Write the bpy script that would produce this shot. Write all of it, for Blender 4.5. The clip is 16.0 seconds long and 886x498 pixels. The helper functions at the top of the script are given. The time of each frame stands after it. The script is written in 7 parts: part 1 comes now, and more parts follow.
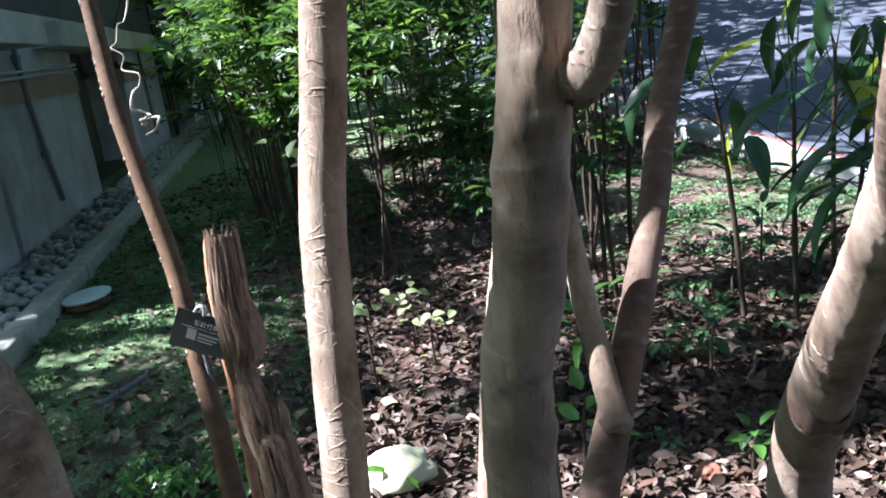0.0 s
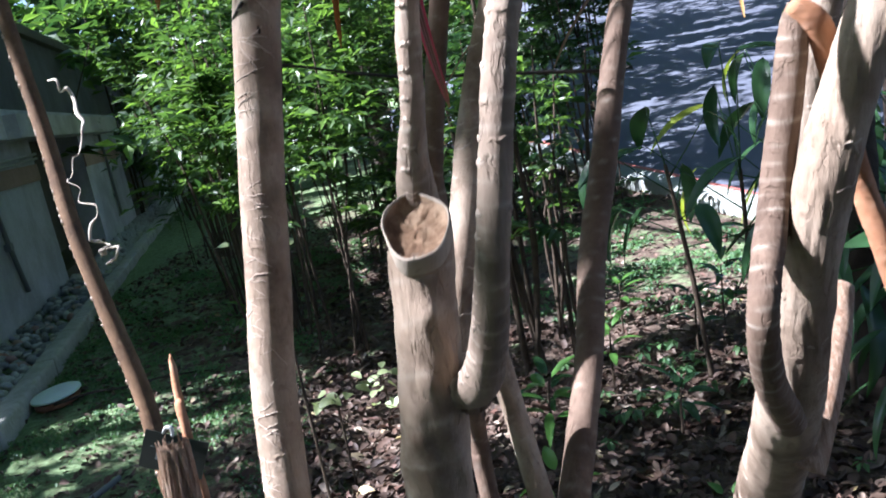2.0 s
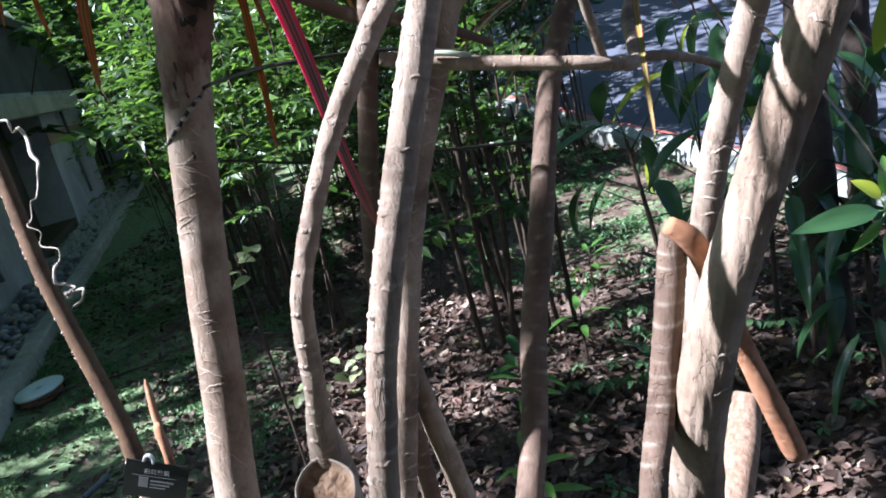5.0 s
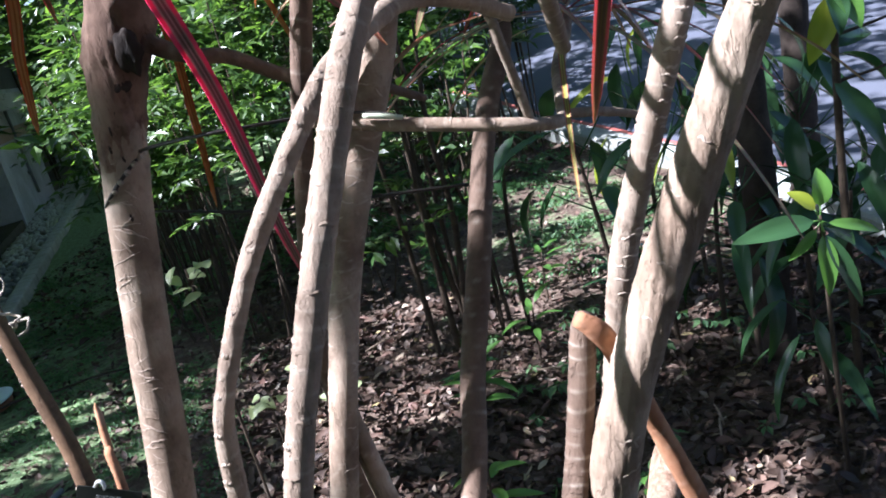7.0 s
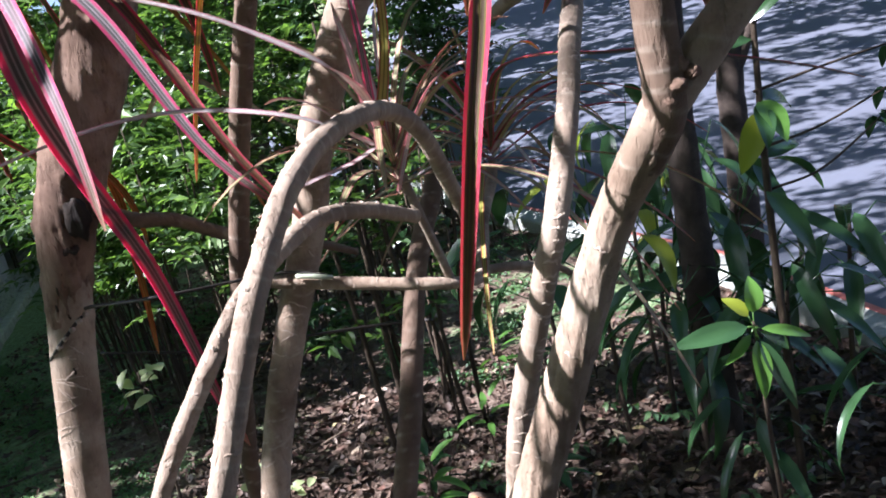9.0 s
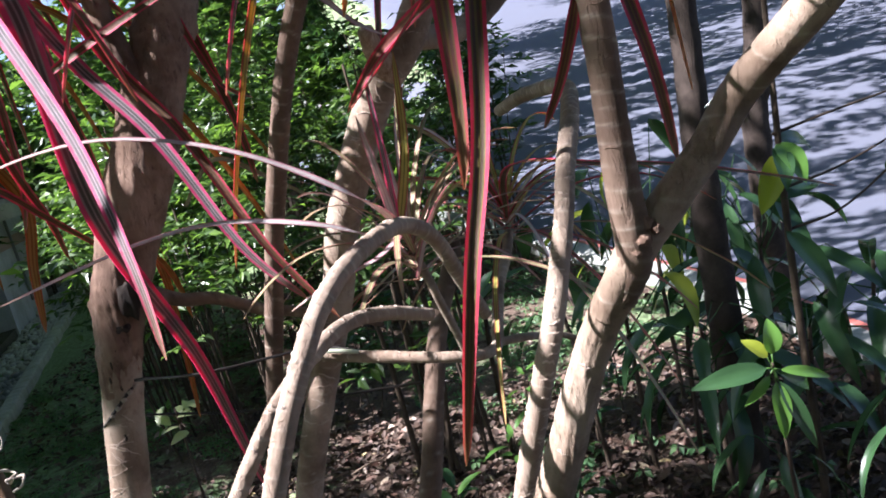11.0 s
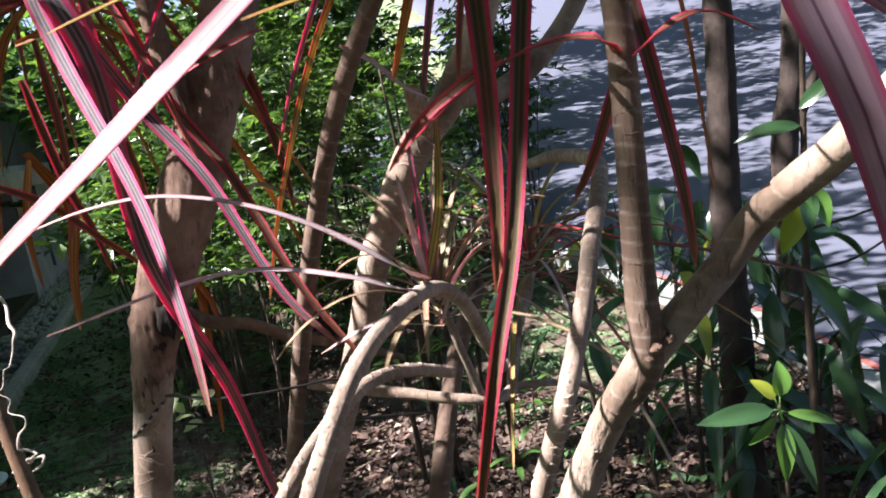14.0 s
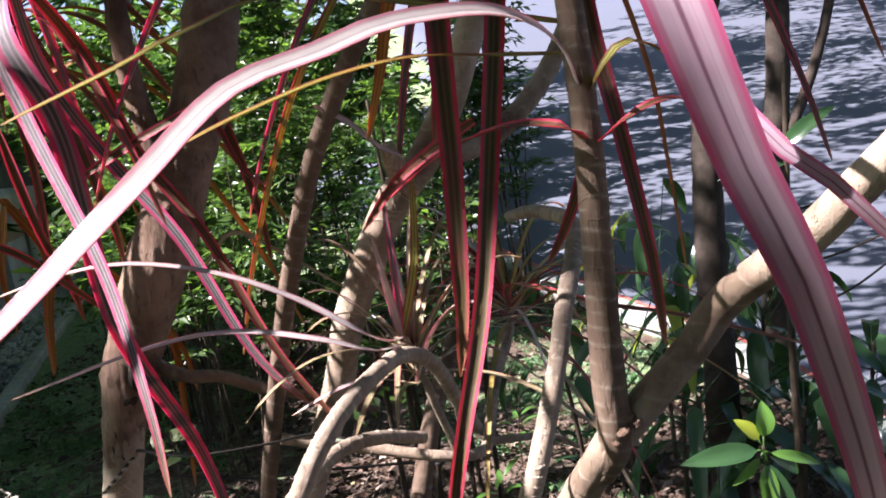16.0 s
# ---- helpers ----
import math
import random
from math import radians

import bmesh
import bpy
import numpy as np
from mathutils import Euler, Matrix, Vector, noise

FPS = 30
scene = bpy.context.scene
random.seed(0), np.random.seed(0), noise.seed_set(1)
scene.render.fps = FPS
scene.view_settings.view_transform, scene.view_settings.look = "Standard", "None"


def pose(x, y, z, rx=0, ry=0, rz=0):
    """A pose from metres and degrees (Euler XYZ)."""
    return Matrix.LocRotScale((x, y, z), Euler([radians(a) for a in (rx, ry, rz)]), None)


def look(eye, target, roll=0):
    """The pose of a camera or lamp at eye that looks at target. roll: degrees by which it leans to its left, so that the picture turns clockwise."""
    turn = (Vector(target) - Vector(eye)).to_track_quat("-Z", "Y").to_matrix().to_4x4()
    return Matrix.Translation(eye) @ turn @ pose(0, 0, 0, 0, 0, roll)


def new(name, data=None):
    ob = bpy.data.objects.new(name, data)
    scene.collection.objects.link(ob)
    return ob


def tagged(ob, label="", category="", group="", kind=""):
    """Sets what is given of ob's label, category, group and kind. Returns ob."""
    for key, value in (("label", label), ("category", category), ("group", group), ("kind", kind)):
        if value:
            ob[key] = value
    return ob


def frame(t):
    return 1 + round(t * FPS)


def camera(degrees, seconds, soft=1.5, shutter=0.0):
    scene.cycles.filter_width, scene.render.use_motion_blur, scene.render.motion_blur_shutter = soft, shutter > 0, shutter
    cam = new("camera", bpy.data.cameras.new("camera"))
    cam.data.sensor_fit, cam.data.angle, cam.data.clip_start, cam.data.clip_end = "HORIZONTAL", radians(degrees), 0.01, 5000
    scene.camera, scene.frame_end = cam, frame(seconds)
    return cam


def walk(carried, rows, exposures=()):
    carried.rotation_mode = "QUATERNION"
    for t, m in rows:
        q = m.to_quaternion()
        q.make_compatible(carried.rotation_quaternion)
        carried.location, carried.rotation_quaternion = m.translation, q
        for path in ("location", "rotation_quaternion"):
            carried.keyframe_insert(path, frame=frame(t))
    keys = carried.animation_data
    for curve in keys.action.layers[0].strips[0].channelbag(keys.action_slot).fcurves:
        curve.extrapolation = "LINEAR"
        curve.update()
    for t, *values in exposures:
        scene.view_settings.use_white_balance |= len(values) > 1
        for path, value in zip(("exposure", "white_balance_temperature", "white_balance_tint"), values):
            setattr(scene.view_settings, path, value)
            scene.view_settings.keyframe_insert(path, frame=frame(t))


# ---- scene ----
cam = camera(55.8, 16.0, soft=1.8, shutter=0.4)
PATH = [
    (0, (0.039, 0.028, 1.225), (-0.102, 1.959, 0.726), -8.4),
    (0.5, (0.049, 0.022, 1.243), (-0.086, 1.957, 0.756), -9.9),
    (1, (0.06, 0.018, 1.264), (-0.061, 1.959, 0.797), -10.5),
    (1.5, (0.075, 0.017, 1.295), (-0.017, 1.966, 0.858), -11.4),
    (2, (0.085, 0.013, 1.327), (0.029, 1.974, 0.939), -11.7),
    (2.5, (0.095, 0.011, 1.354), (0.063, 1.977, 0.988), -12.8),
    (3, (0.107, 0.011, 1.377), (0.083, 1.977, 1.011), -13.9),
    (3.5, (0.118, 0.012, 1.4), (0.095, 1.975, 1.015), -14.6),
    (5.8, (0.161, 0.007, 1.486), (0.131, 1.928, 0.932), -15.3),
    (6, (0.162, 0.009, 1.492), (0.157, 1.931, 0.938), -15.3),
    (6.5, (0.175, 0.004, 1.508), (0.218, 1.926, 0.959), -15.0),
    (7, (0.187, 0.0, 1.515), (0.245, 1.919, 0.954), -15.3),
    (7.5, (0.199, -0.007, 1.526), (0.287, 1.909, 0.961), -14.8),
    (8, (0.211, -0.016, 1.545), (0.332, 1.909, 1.018), -14.5),
    (8.5, (0.226, -0.032, 1.569), (0.392, 1.909, 1.116), -14.4),
    (9, (0.238, -0.048, 1.589), (0.429, 1.9, 1.18), -14.4),
    (9.5, (0.244, -0.064, 1.607), (0.423, 1.887, 1.207), -14.5),
    (10, (0.248, -0.082, 1.624), (0.416, 1.876, 1.254), -14.5),
    (10.2, (0.251, -0.09, 1.632), (0.414, 1.873, 1.285), -14.7),
    (12.5, (0.267, -0.134, 1.687), (0.347, 1.833, 1.335), -13.8),
    (13, (0.266, -0.14, 1.699), (0.323, 1.824, 1.326), -13.3),
    (13.5, (0.265, -0.142, 1.711), (0.329, 1.822, 1.338), -12.1),
    (14, (0.263, -0.144, 1.72), (0.352, 1.824, 1.373), -10.5),
    (14.5, (0.265, -0.142, 1.726), (0.363, 1.827, 1.389), -9.8),
    (15, (0.27, -0.141, 1.735), (0.379, 1.832, 1.422), -9.6),
    (15.5, (0.277, -0.139, 1.744), (0.388, 1.836, 1.446), -9.8),
    (16, (0.283, -0.135, 1.749), (0.408, 1.839, 1.454), -9.9),
]
walk(cam, [(t, look(eye, target, roll)) for t, eye, target, roll in PATH], [(0.0, 2.36, 5480, 18), (2.0, 2.28, 5480, 19), (3.5, 1.98, 5400, 19), (6.0, 2.15, 5400, 20), (8.0, 2.12, 5650, 21), (10.0, 2.20, 5800, 22), (12.5, 2.18, 6030, 24), (16.0, 2.18, 6200, 24)])

# ---- light ----
SUN_AZ, SUN_EL = 187.0, 47.0   # degrees: where the sun stands, seen from the plants (180 = -x)
world = bpy.data.worlds.new("world")
scene.world = world
world.use_nodes = True
_nt = world.node_tree
_sky = _nt.nodes.new("ShaderNodeTexSky")
_sky.sky_type, _sky.sun_disc = "NISHITA", False
_sky.sun_elevation = radians(SUN_EL)
_sky.sun_rotation = radians(90.0 - SUN_AZ)
_nt.links.new(_sky.outputs[0], _nt.nodes["Background"].inputs[0])
_nt.nodes["Background"].inputs[1].default_value = 0.05
_sd = bpy.data.lights.new("sun", "SUN")
_sd.energy, _sd.angle, _sd.color = 5.0, radians(0.55), (1.0, 0.96, 0.90)
_sun = new("sun", _sd)
_to_sun = Vector((math.cos(radians(SUN_AZ)) * math.cos(radians(SUN_EL)), math.sin(radians(SUN_AZ)) * math.cos(radians(SUN_EL)), math.sin(radians(SUN_EL))))
_sun.matrix_world = look(Vector((0, 0, 8)) + _to_sun, (0, 0, 8))


# ---- materials ----
def rgb(c):
    return (*c, 1.0)


class Mat:
    """A small builder of node materials."""

    def __init__(self, name, rough=0.8, spec=0.3, metal=0.0):
        self.m = bpy.data.materials.new(name)
        self.m.use_nodes = True
        self.t = self.m.node_tree
        self.b = self.t.nodes["Principled BSDF"]
        self.b.inputs["Roughness"].default_value = rough
        self.b.inputs["Specular IOR Level"].default_value = spec
        self.b.inputs["Metallic"].default_value = metal

    def node(self, kind, **vals):
        n = self.t.nodes.new(kind)
        for k, v in vals.items():
            n.inputs[k].default_value = v
        return n

    def link(self, a, b):
        self.t.links.new(a, b)

    def coord(self, which="Object"):
        return self.node("ShaderNodeTexCoord").outputs[which]

    def noise(self, scale, detail=4.0, rough=0.6, vec=None, stretch=None, dist=0.0):
        n = self.node("ShaderNodeTexNoise", Scale=scale, Detail=detail, Roughness=rough, Distortion=dist)
        v = vec or self.coord()
        if stretch:
            mp = self.node("ShaderNodeMapping")
            mp.inputs["Scale"].default_value = stretch
            self.link(v, mp.inputs[0])
            v = mp.outputs[0]
        self.link(v, n.inputs["Vector"])
        return n.outputs["Fac"]

    def ramp(self, fac, stops):
        r = self.node("ShaderNodeValToRGB")
        e = r.color_ramp.elements
        while len(e) < len(stops):
            e.new(0.5)
        for k, (p, c) in zip(e, stops):
            k.position, k.color = p, rgb(c)
        self.link(fac, r.inputs[0])
        return r.outputs[0]

    def mix(self, fac, a, b, mode="MIX"):
        n = self.t.nodes.new("ShaderNodeMix")
        n.data_type, n.blend_type = "RGBA", mode
        for src, sock in ((fac, n.inputs[0]), (a, n.inputs[6]), (b, n.inputs[7])):
            if hasattr(src, "is_linked"):
                self.link(src, sock)
            elif isinstance(src, tuple):
                sock.default_value = rgb(src)
            else:
                sock.default_value = src
        return n.outputs[2]

    def math(self, op, a, b=0.0, clamp=False):
        n = self.t.nodes.new("ShaderNodeMath")
        n.operation, n.use_clamp = op, clamp
        for src, sock in ((a, n.inputs[0]), (b, n.inputs[1])):
            if hasattr(src, "is_linked"):
                self.link(src, sock)
            else:
                sock.default_value = src
        return n.outputs[0]

    def island(self):
        return self.node("ShaderNodeNewGeometry").outputs["Random Per Island"]

    def objrand(self):
        return self.node("ShaderNodeObjectInfo").outputs["Random"]

    def color(self, c):
        if hasattr(c, "is_linked"):
            self.link(c, self.b.inputs["Base Color"])
        else:
            self.b.inputs["Base Color"].default_value = rgb(c)
        self.c = c
        return self

    def bump(self, h, strength=0.4, dist=0.01):
        n = self.node("ShaderNodeBump", Strength=strength, Distance=dist)
        self.link(h, n.inputs["Height"])
        self.link(n.outputs[0], self.b.inputs["Normal"])
        return self

    def roughness(self, r):
        self.link(r, self.b.inputs["Roughness"])
        return self

    def leafy(self, share=0.35, tint=(0.90, 0.94, 0.56)):
        """Light shining through a thin leaf."""
        tr = self.t.nodes.new("ShaderNodeBsdfTranslucent")
        c = self.mix(1.0, self.c, tint, "MULTIPLY")
        c = self.mix(1.0, c, (1.9, 1.9, 1.9), "MULTIPLY")
        self.link(c, tr.inputs[0])
        mx = self.t.nodes.new("ShaderNodeMixShader")
        mx.inputs[0].default_value = share
        self.link(self.b.outputs[0], mx.inputs[1])
        self.link(tr.outputs[0], mx.inputs[2])
        self.link(mx.outputs[0], self.t.nodes["Material Output"].inputs[0])
        return self


def bark(name, light, mid, dark, scar=(0.5, 0.45, 0.36), rough=0.8, relief=0.0020, deep=0.2):
    m = Mat(name, rough, 0.25)
    u = m.coord("UV")
    fine = m.noise(900.0, 3.0)
    grain = m.noise(60.0, 6.0, 0.7, stretch=(6.0, 6.0, 0.8))
    blotch = m.noise(14.0, 4.0)
    c = m.ramp(blotch, [(0.3, dark), (0.5, mid), (0.72, light)])
    c = m.mix(m.math("MULTIPLY", grain, 0.6), c, m.mix(0.55, c, dark))
    crack = m.ramp(m.noise(38.0, 5.0, 0.65, stretch=(4.0, 4.0, 1.1), dist=0.5), [(0.36, (1, 1, 1)), (0.43, (0, 0, 0))])
    c = m.mix(m.math("MULTIPLY", crack, deep), c, dark)
    patch = m.ramp(m.noise(5.5, 3.0), [(0.5, (0, 0, 0)), (0.62, (1, 1, 1))])
    c = m.mix(m.math("MULTIPLY", patch, 0.35), c, mid)
    spot = m.ramp(m.noise(48.0, 4.0, 0.65), [(0.54, (0, 0, 0)), (0.66, (1, 1, 1))])
    c = m.mix(m.math("MULTIPLY", spot, 0.42), c, dark)
    pale = m.ramp(m.noise(31.0, 5.0, 0.7), [(0.55, (0, 0, 0)), (0.68, (1, 1, 1))])
    c = m.mix(m.math("MULTIPLY", pale, 0.3), c, light)
    # leaf scar ridges, paled as though they catch the sun (stored along the stem in UV.x)
    ridge = m.node("ShaderNodeAttribute")
    ridge.attribute_name = "ridge"
    c = m.mix(m.math("MULTIPLY", ridge.outputs["Fac"], 0.4), c, scar)
    speck = m.ramp(m.noise(260.0, 2.0), [(0.66, (0, 0, 0)), (0.72, (1, 1, 1))])
    c = m.mix(m.math("MULTIPLY", speck, 0.35), c, dark)
    m.color(c)
    h = m.math("ADD", m.math("MULTIPLY", grain, 0.7), m.math("MULTIPLY", fine, 0.25))
    h = m.math("SUBTRACT", h, m.math("MULTIPLY", crack, 0.5))
    m.bump(h, 0.8, relief)
    return m.m


BARK_TAN = bark("bark_tan", (0.47, 0.39, 0.30), (0.31, 0.235, 0.168), (0.12, 0.080, 0.052))
BARK_ROUGH = bark("fissured_bark", (0.36, 0.25, 0.185), (0.225, 0.145, 0.10), (0.085, 0.05, 0.034), (0.4, 0.3, 0.24), 0.85, 0.005, 0.6)
# scar colour lighter than the bark: sun on the raised lines put in
SCAR = bark("leaf_scar_bark", (0.55, 0.46, 0.37), (0.44, 0.36, 0.285), (0.29, 0.22, 0.165))
BARK_BROWN = bark("bark_brown", (0.21, 0.128, 0.070), (0.145, 0.085, 0.044), (0.07, 0.040, 0.022), (0.26, 0.17, 0.10))
BARK_ROSE = bark("bark_rose", (0.225, 0.158, 0.112), (0.152, 0.104, 0.072), (0.080, 0.052, 0.036))
BARK_GREY = bark("bark_grey", (0.40, 0.325, 0.25), (0.285, 0.218, 0.16), (0.12, 0.088, 0.062))
BARK_DARK = bark("bark_dark", (0.085, 0.066, 0.052), (0.05, 0.038, 0.03), (0.025, 0.019, 0.015), (0.13, 0.10, 0.08), 0.9, 0.004, 0.5)
CANE = bark("cane_bark", (0.10, 0.072, 0.048), (0.062, 0.045, 0.030), (0.030, 0.022, 0.015), (0.14, 0.11, 0.07), 0.85)


def m_deadwood():
    m = Mat("dead_wood", 0.9, 0.15)
    fib = m.noise(55.0, 8.0, 0.75, stretch=(5.0, 5.0, 0.35), dist=0.4)
    c = m.ramp(fib, [(0.22, (0.12, 0.058, 0.034)), (0.40, (0.36, 0.22, 0.14)), (0.66, (0.66, 0.49, 0.36))])
    m.color(c).bump(fib, 1.0, 0.006)
    return m.m


def m_cutwood():
    m = Mat("cut_wood", 0.85, 0.15)
    n = m.noise(160.0, 6.0, 0.7)
    b = m.noise(35.0, 3.0)
    c = m.ramp(m.math("ADD", m.math("MULTIPLY", n, 0.5), m.math("MULTIPLY", b, 0.5)), [(0.35, (0.07, 0.038, 0.022)), (0.5, (0.20, 0.125, 0.074)), (0.66, (0.40, 0.29, 0.19))])
    m.color(c).bump(n, 0.9, 0.003)
    return m.m


def m_orangewood():
    m = Mat("orange_bark", 0.85, 0.2)
    n = m.noise(80.0, 6.0, 0.7, stretch=(1.0, 1.0, 3.0))
    b = m.noise(22.0, 4.0)
    ridge = m.node("ShaderNodeAttribute")
    ridge.attribute_name = "ridge"
    c = m.ramp(b, [(0.3, (0.24, 0.10, 0.05)), (0.5, (0.42, 0.21, 0.11)), (0.7, (0.52, 0.30, 0.18))])
    c = m.mix(m.math("MULTIPLY", ridge.outputs["Fac"], 0.5), c, (0.55, 0.38, 0.27))
    m.color(m.mix(m.math("MULTIPLY", n, 0.4), c, (0.2, 0.09, 0.05))).bump(n, 0.6, 0.003)
    return m.m


DEAD, CUT, ORANGE_BARK = m_deadwood(), m_cutwood(), m_orangewood()


def striped(name, edge, inner, rib, gloss=0.38, share=0.3, e0=0.78, line=0.10, seam=None):
    """Ribbon leaf: coloured margins, dark blade, pale stripes; UV.x runs across it, UV.y along it."""
    m = Mat(name, gloss, 0.35)
    sx = m.node("ShaderNodeSeparateXYZ")
    m.link(m.coord("UV"), sx.inputs[0])
    a = m.math("ABSOLUTE", m.math("SUBTRACT", m.math("MULTIPLY", sx.outputs[0], 2.0), 1.0))
    wob = m.noise(30.0, 2.0, stretch=(1.0, 1.0, 0.2))
    a = m.math("ADD", a, m.math("MULTIPLY", m.math("SUBTRACT", wob, 0.5), 0.12))
    c = m.ramp(a, [(0.0, inner), (line, inner), (line + 0.07, rib), (e0 - 0.27, rib), (e0 - 0.19, seam or inner), (e0 - 0.09, seam or inner), (e0, edge), (1.0, edge)])
    rnd = m.objrand()
    tip = m.math("MULTIPLY", m.math("POWER", sx.outputs[1], 14.0), 0.7)
    c = m.mix(tip, c, (0.45, 0.28, 0.12))
    patch = m.ramp(m.noise(18.0, 4.0), [(0.52, (0, 0, 0)), (0.7, (1, 1, 1))])
    c = m.mix(m.math("MULTIPLY", patch, 0.2), c, edge)
    c = m.mix(m.math("MULTIPLY", rnd, 0.3), c, m.mix(0.5, c, edge))
    fibre = m.noise(30.0, 3.0, vec=m.coord("UV"), stretch=(14.0, 0.6, 1.0))
    streak = m.noise(9.0, 3.0, vec=m.coord("UV"), stretch=(3.0, 0.5, 1.0))
    c = m.mix(m.math("MULTIPLY", streak, 0.55), c, m.mix(0.6, c, (0.02, 0.015, 0.01)))
    m.color(c).bump(fibre, 0.35, 0.001)
    m.leafy(share, (1.0, 0.72, 0.66))
    return m.m


LEAF_PINK = striped("pink_edged_leaf", (0.58, 0.06, 0.18), (0.30, 0.25, 0.27), (0.085, 0.09, 0.085), 0.45, e0=0.60, line=0.05)
LEAF_LILAC = striped("lilac_pink_leaf", (0.58, 0.13, 0.27), (0.24, 0.13, 0.18), (0.58, 0.46, 0.54), 0.30, e0=0.86, line=0.05, seam=(0.50, 0.24, 0.34))
LEAF_GREEN_STRIPE = striped("green_striped_leaf", (0.45, 0.08, 0.07), (0.13, 0.18, 0.03), (0.45, 0.44, 0.10), e0=0.86)
LEAF_RED = striped("red_leaf", (0.58, 0.045, 0.10), (0.15, 0.13, 0.03), (0.085, 0.055, 0.03), 0.48, 0.26, 0.66, 0.08)
LEAF_ORANGE = striped("orange_drying_leaf", (0.50, 0.13, 0.035), (0.28, 0.14, 0.03), (0.46, 0.27, 0.07), 0.6, 0.4)
LEAF_CREAM = striped("cream_green_strap", (0.46, 0.20, 0.18), (0.17, 0.19, 0.07), (0.48, 0.46, 0.25), 0.35, 0.15)
# near-white blade colour holds the sun's whitening of these leaves
LEAF_PALE = striped("sun_paled_leaf", (0.52, 0.24, 0.28), (0.45, 0.42, 0.40), (0.62, 0.60, 0.56), 0.3, 0.2)


def foliage(name, a, b, rough=0.38, share=0.4, spec=0.5, bend=0.55):
    m = Mat(name, rough, spec)
    r = m.island()
    c = m.ramp(r, [(0.0, a), (0.6, tuple(x + bend * (y - x) for x, y in zip(a, b))), (1.0, b)])
    n = m.noise(6.0, 3.0)
    c = m.mix(m.math("MULTIPLY", n, 0.4), c, m.mix(0.5, c, b))
    m.color(c).bump(m.noise(90.0, 3.0), 0.25, 0.002)
    m.leafy(share)
    return m.m


SHRUB_LEAF = foliage("shrub_leaf", (0.012, 0.036, 0.015), (0.13, 0.23, 0.04), share=0.40, bend=0.28)
SHRUB_DARK = foliage("dark_shrub_leaf", (0.012, 0.036, 0.015), (0.05, 0.11, 0.026), bend=0.4)
CANOPY_LEAF = foliage("canopy_leaf", (0.04, 0.09, 0.02), (0.10, 0.17, 0.03), share=0.25)
BROAD_DARK = foliage("broad_dark_leaf", (0.016, 0.046, 0.022), (0.042, 0.098, 0.034), 0.26, 0.2, 0.5)
BROAD_LIGHT = foliage("broad_bright_leaf", (0.07, 0.18, 0.03), (0.13, 0.27, 0.055), 0.3, 0.35)
BROAD_YELLOW = foliage("broad_yellowing_leaf", (0.16, 0.22, 0.02), (0.26, 0.30, 0.03), 0.4, 0.45)
BROAD_MID = foliage("broad_green_leaf", (0.04, 0.11, 0.025), (0.09, 0.20, 0.035), 0.35, 0.3)
VARIEGATED = foliage("cream_green_leaf", (0.09, 0.17, 0.05), (0.42, 0.46, 0.25), 0.4, 0.35)
HERB = foliage("herb_leaf", (0.04, 0.11, 0.045), (0.11, 0.21, 0.075), 0.5, 0.35)


def m_litter():
    m = Mat("dry_leaf_litter", 0.65, 0.35)
    r = m.island()
    c = m.ramp(r, [(0.0, (0.022, 0.014, 0.010)), (0.25, (0.05, 0.031, 0.021)), (0.5, (0.078, 0.049, 0.033)), (0.68, (0.13, 0.086, 0.060)), (0.78, (0.13, 0.062, 0.045)), (0.91, (0.24, 0.18, 0.135)), (0.965, (0.44, 0.36, 0.29)), (1.0, (0.42, 0.34, 0.14))])
    n = m.noise(45.0, 4.0)
    m.color(m.mix(m.math("MULTIPLY", n, 0.5), c, (0.05, 0.03, 0.02))).bump(n, 0.5, 0.004)
    return m.m


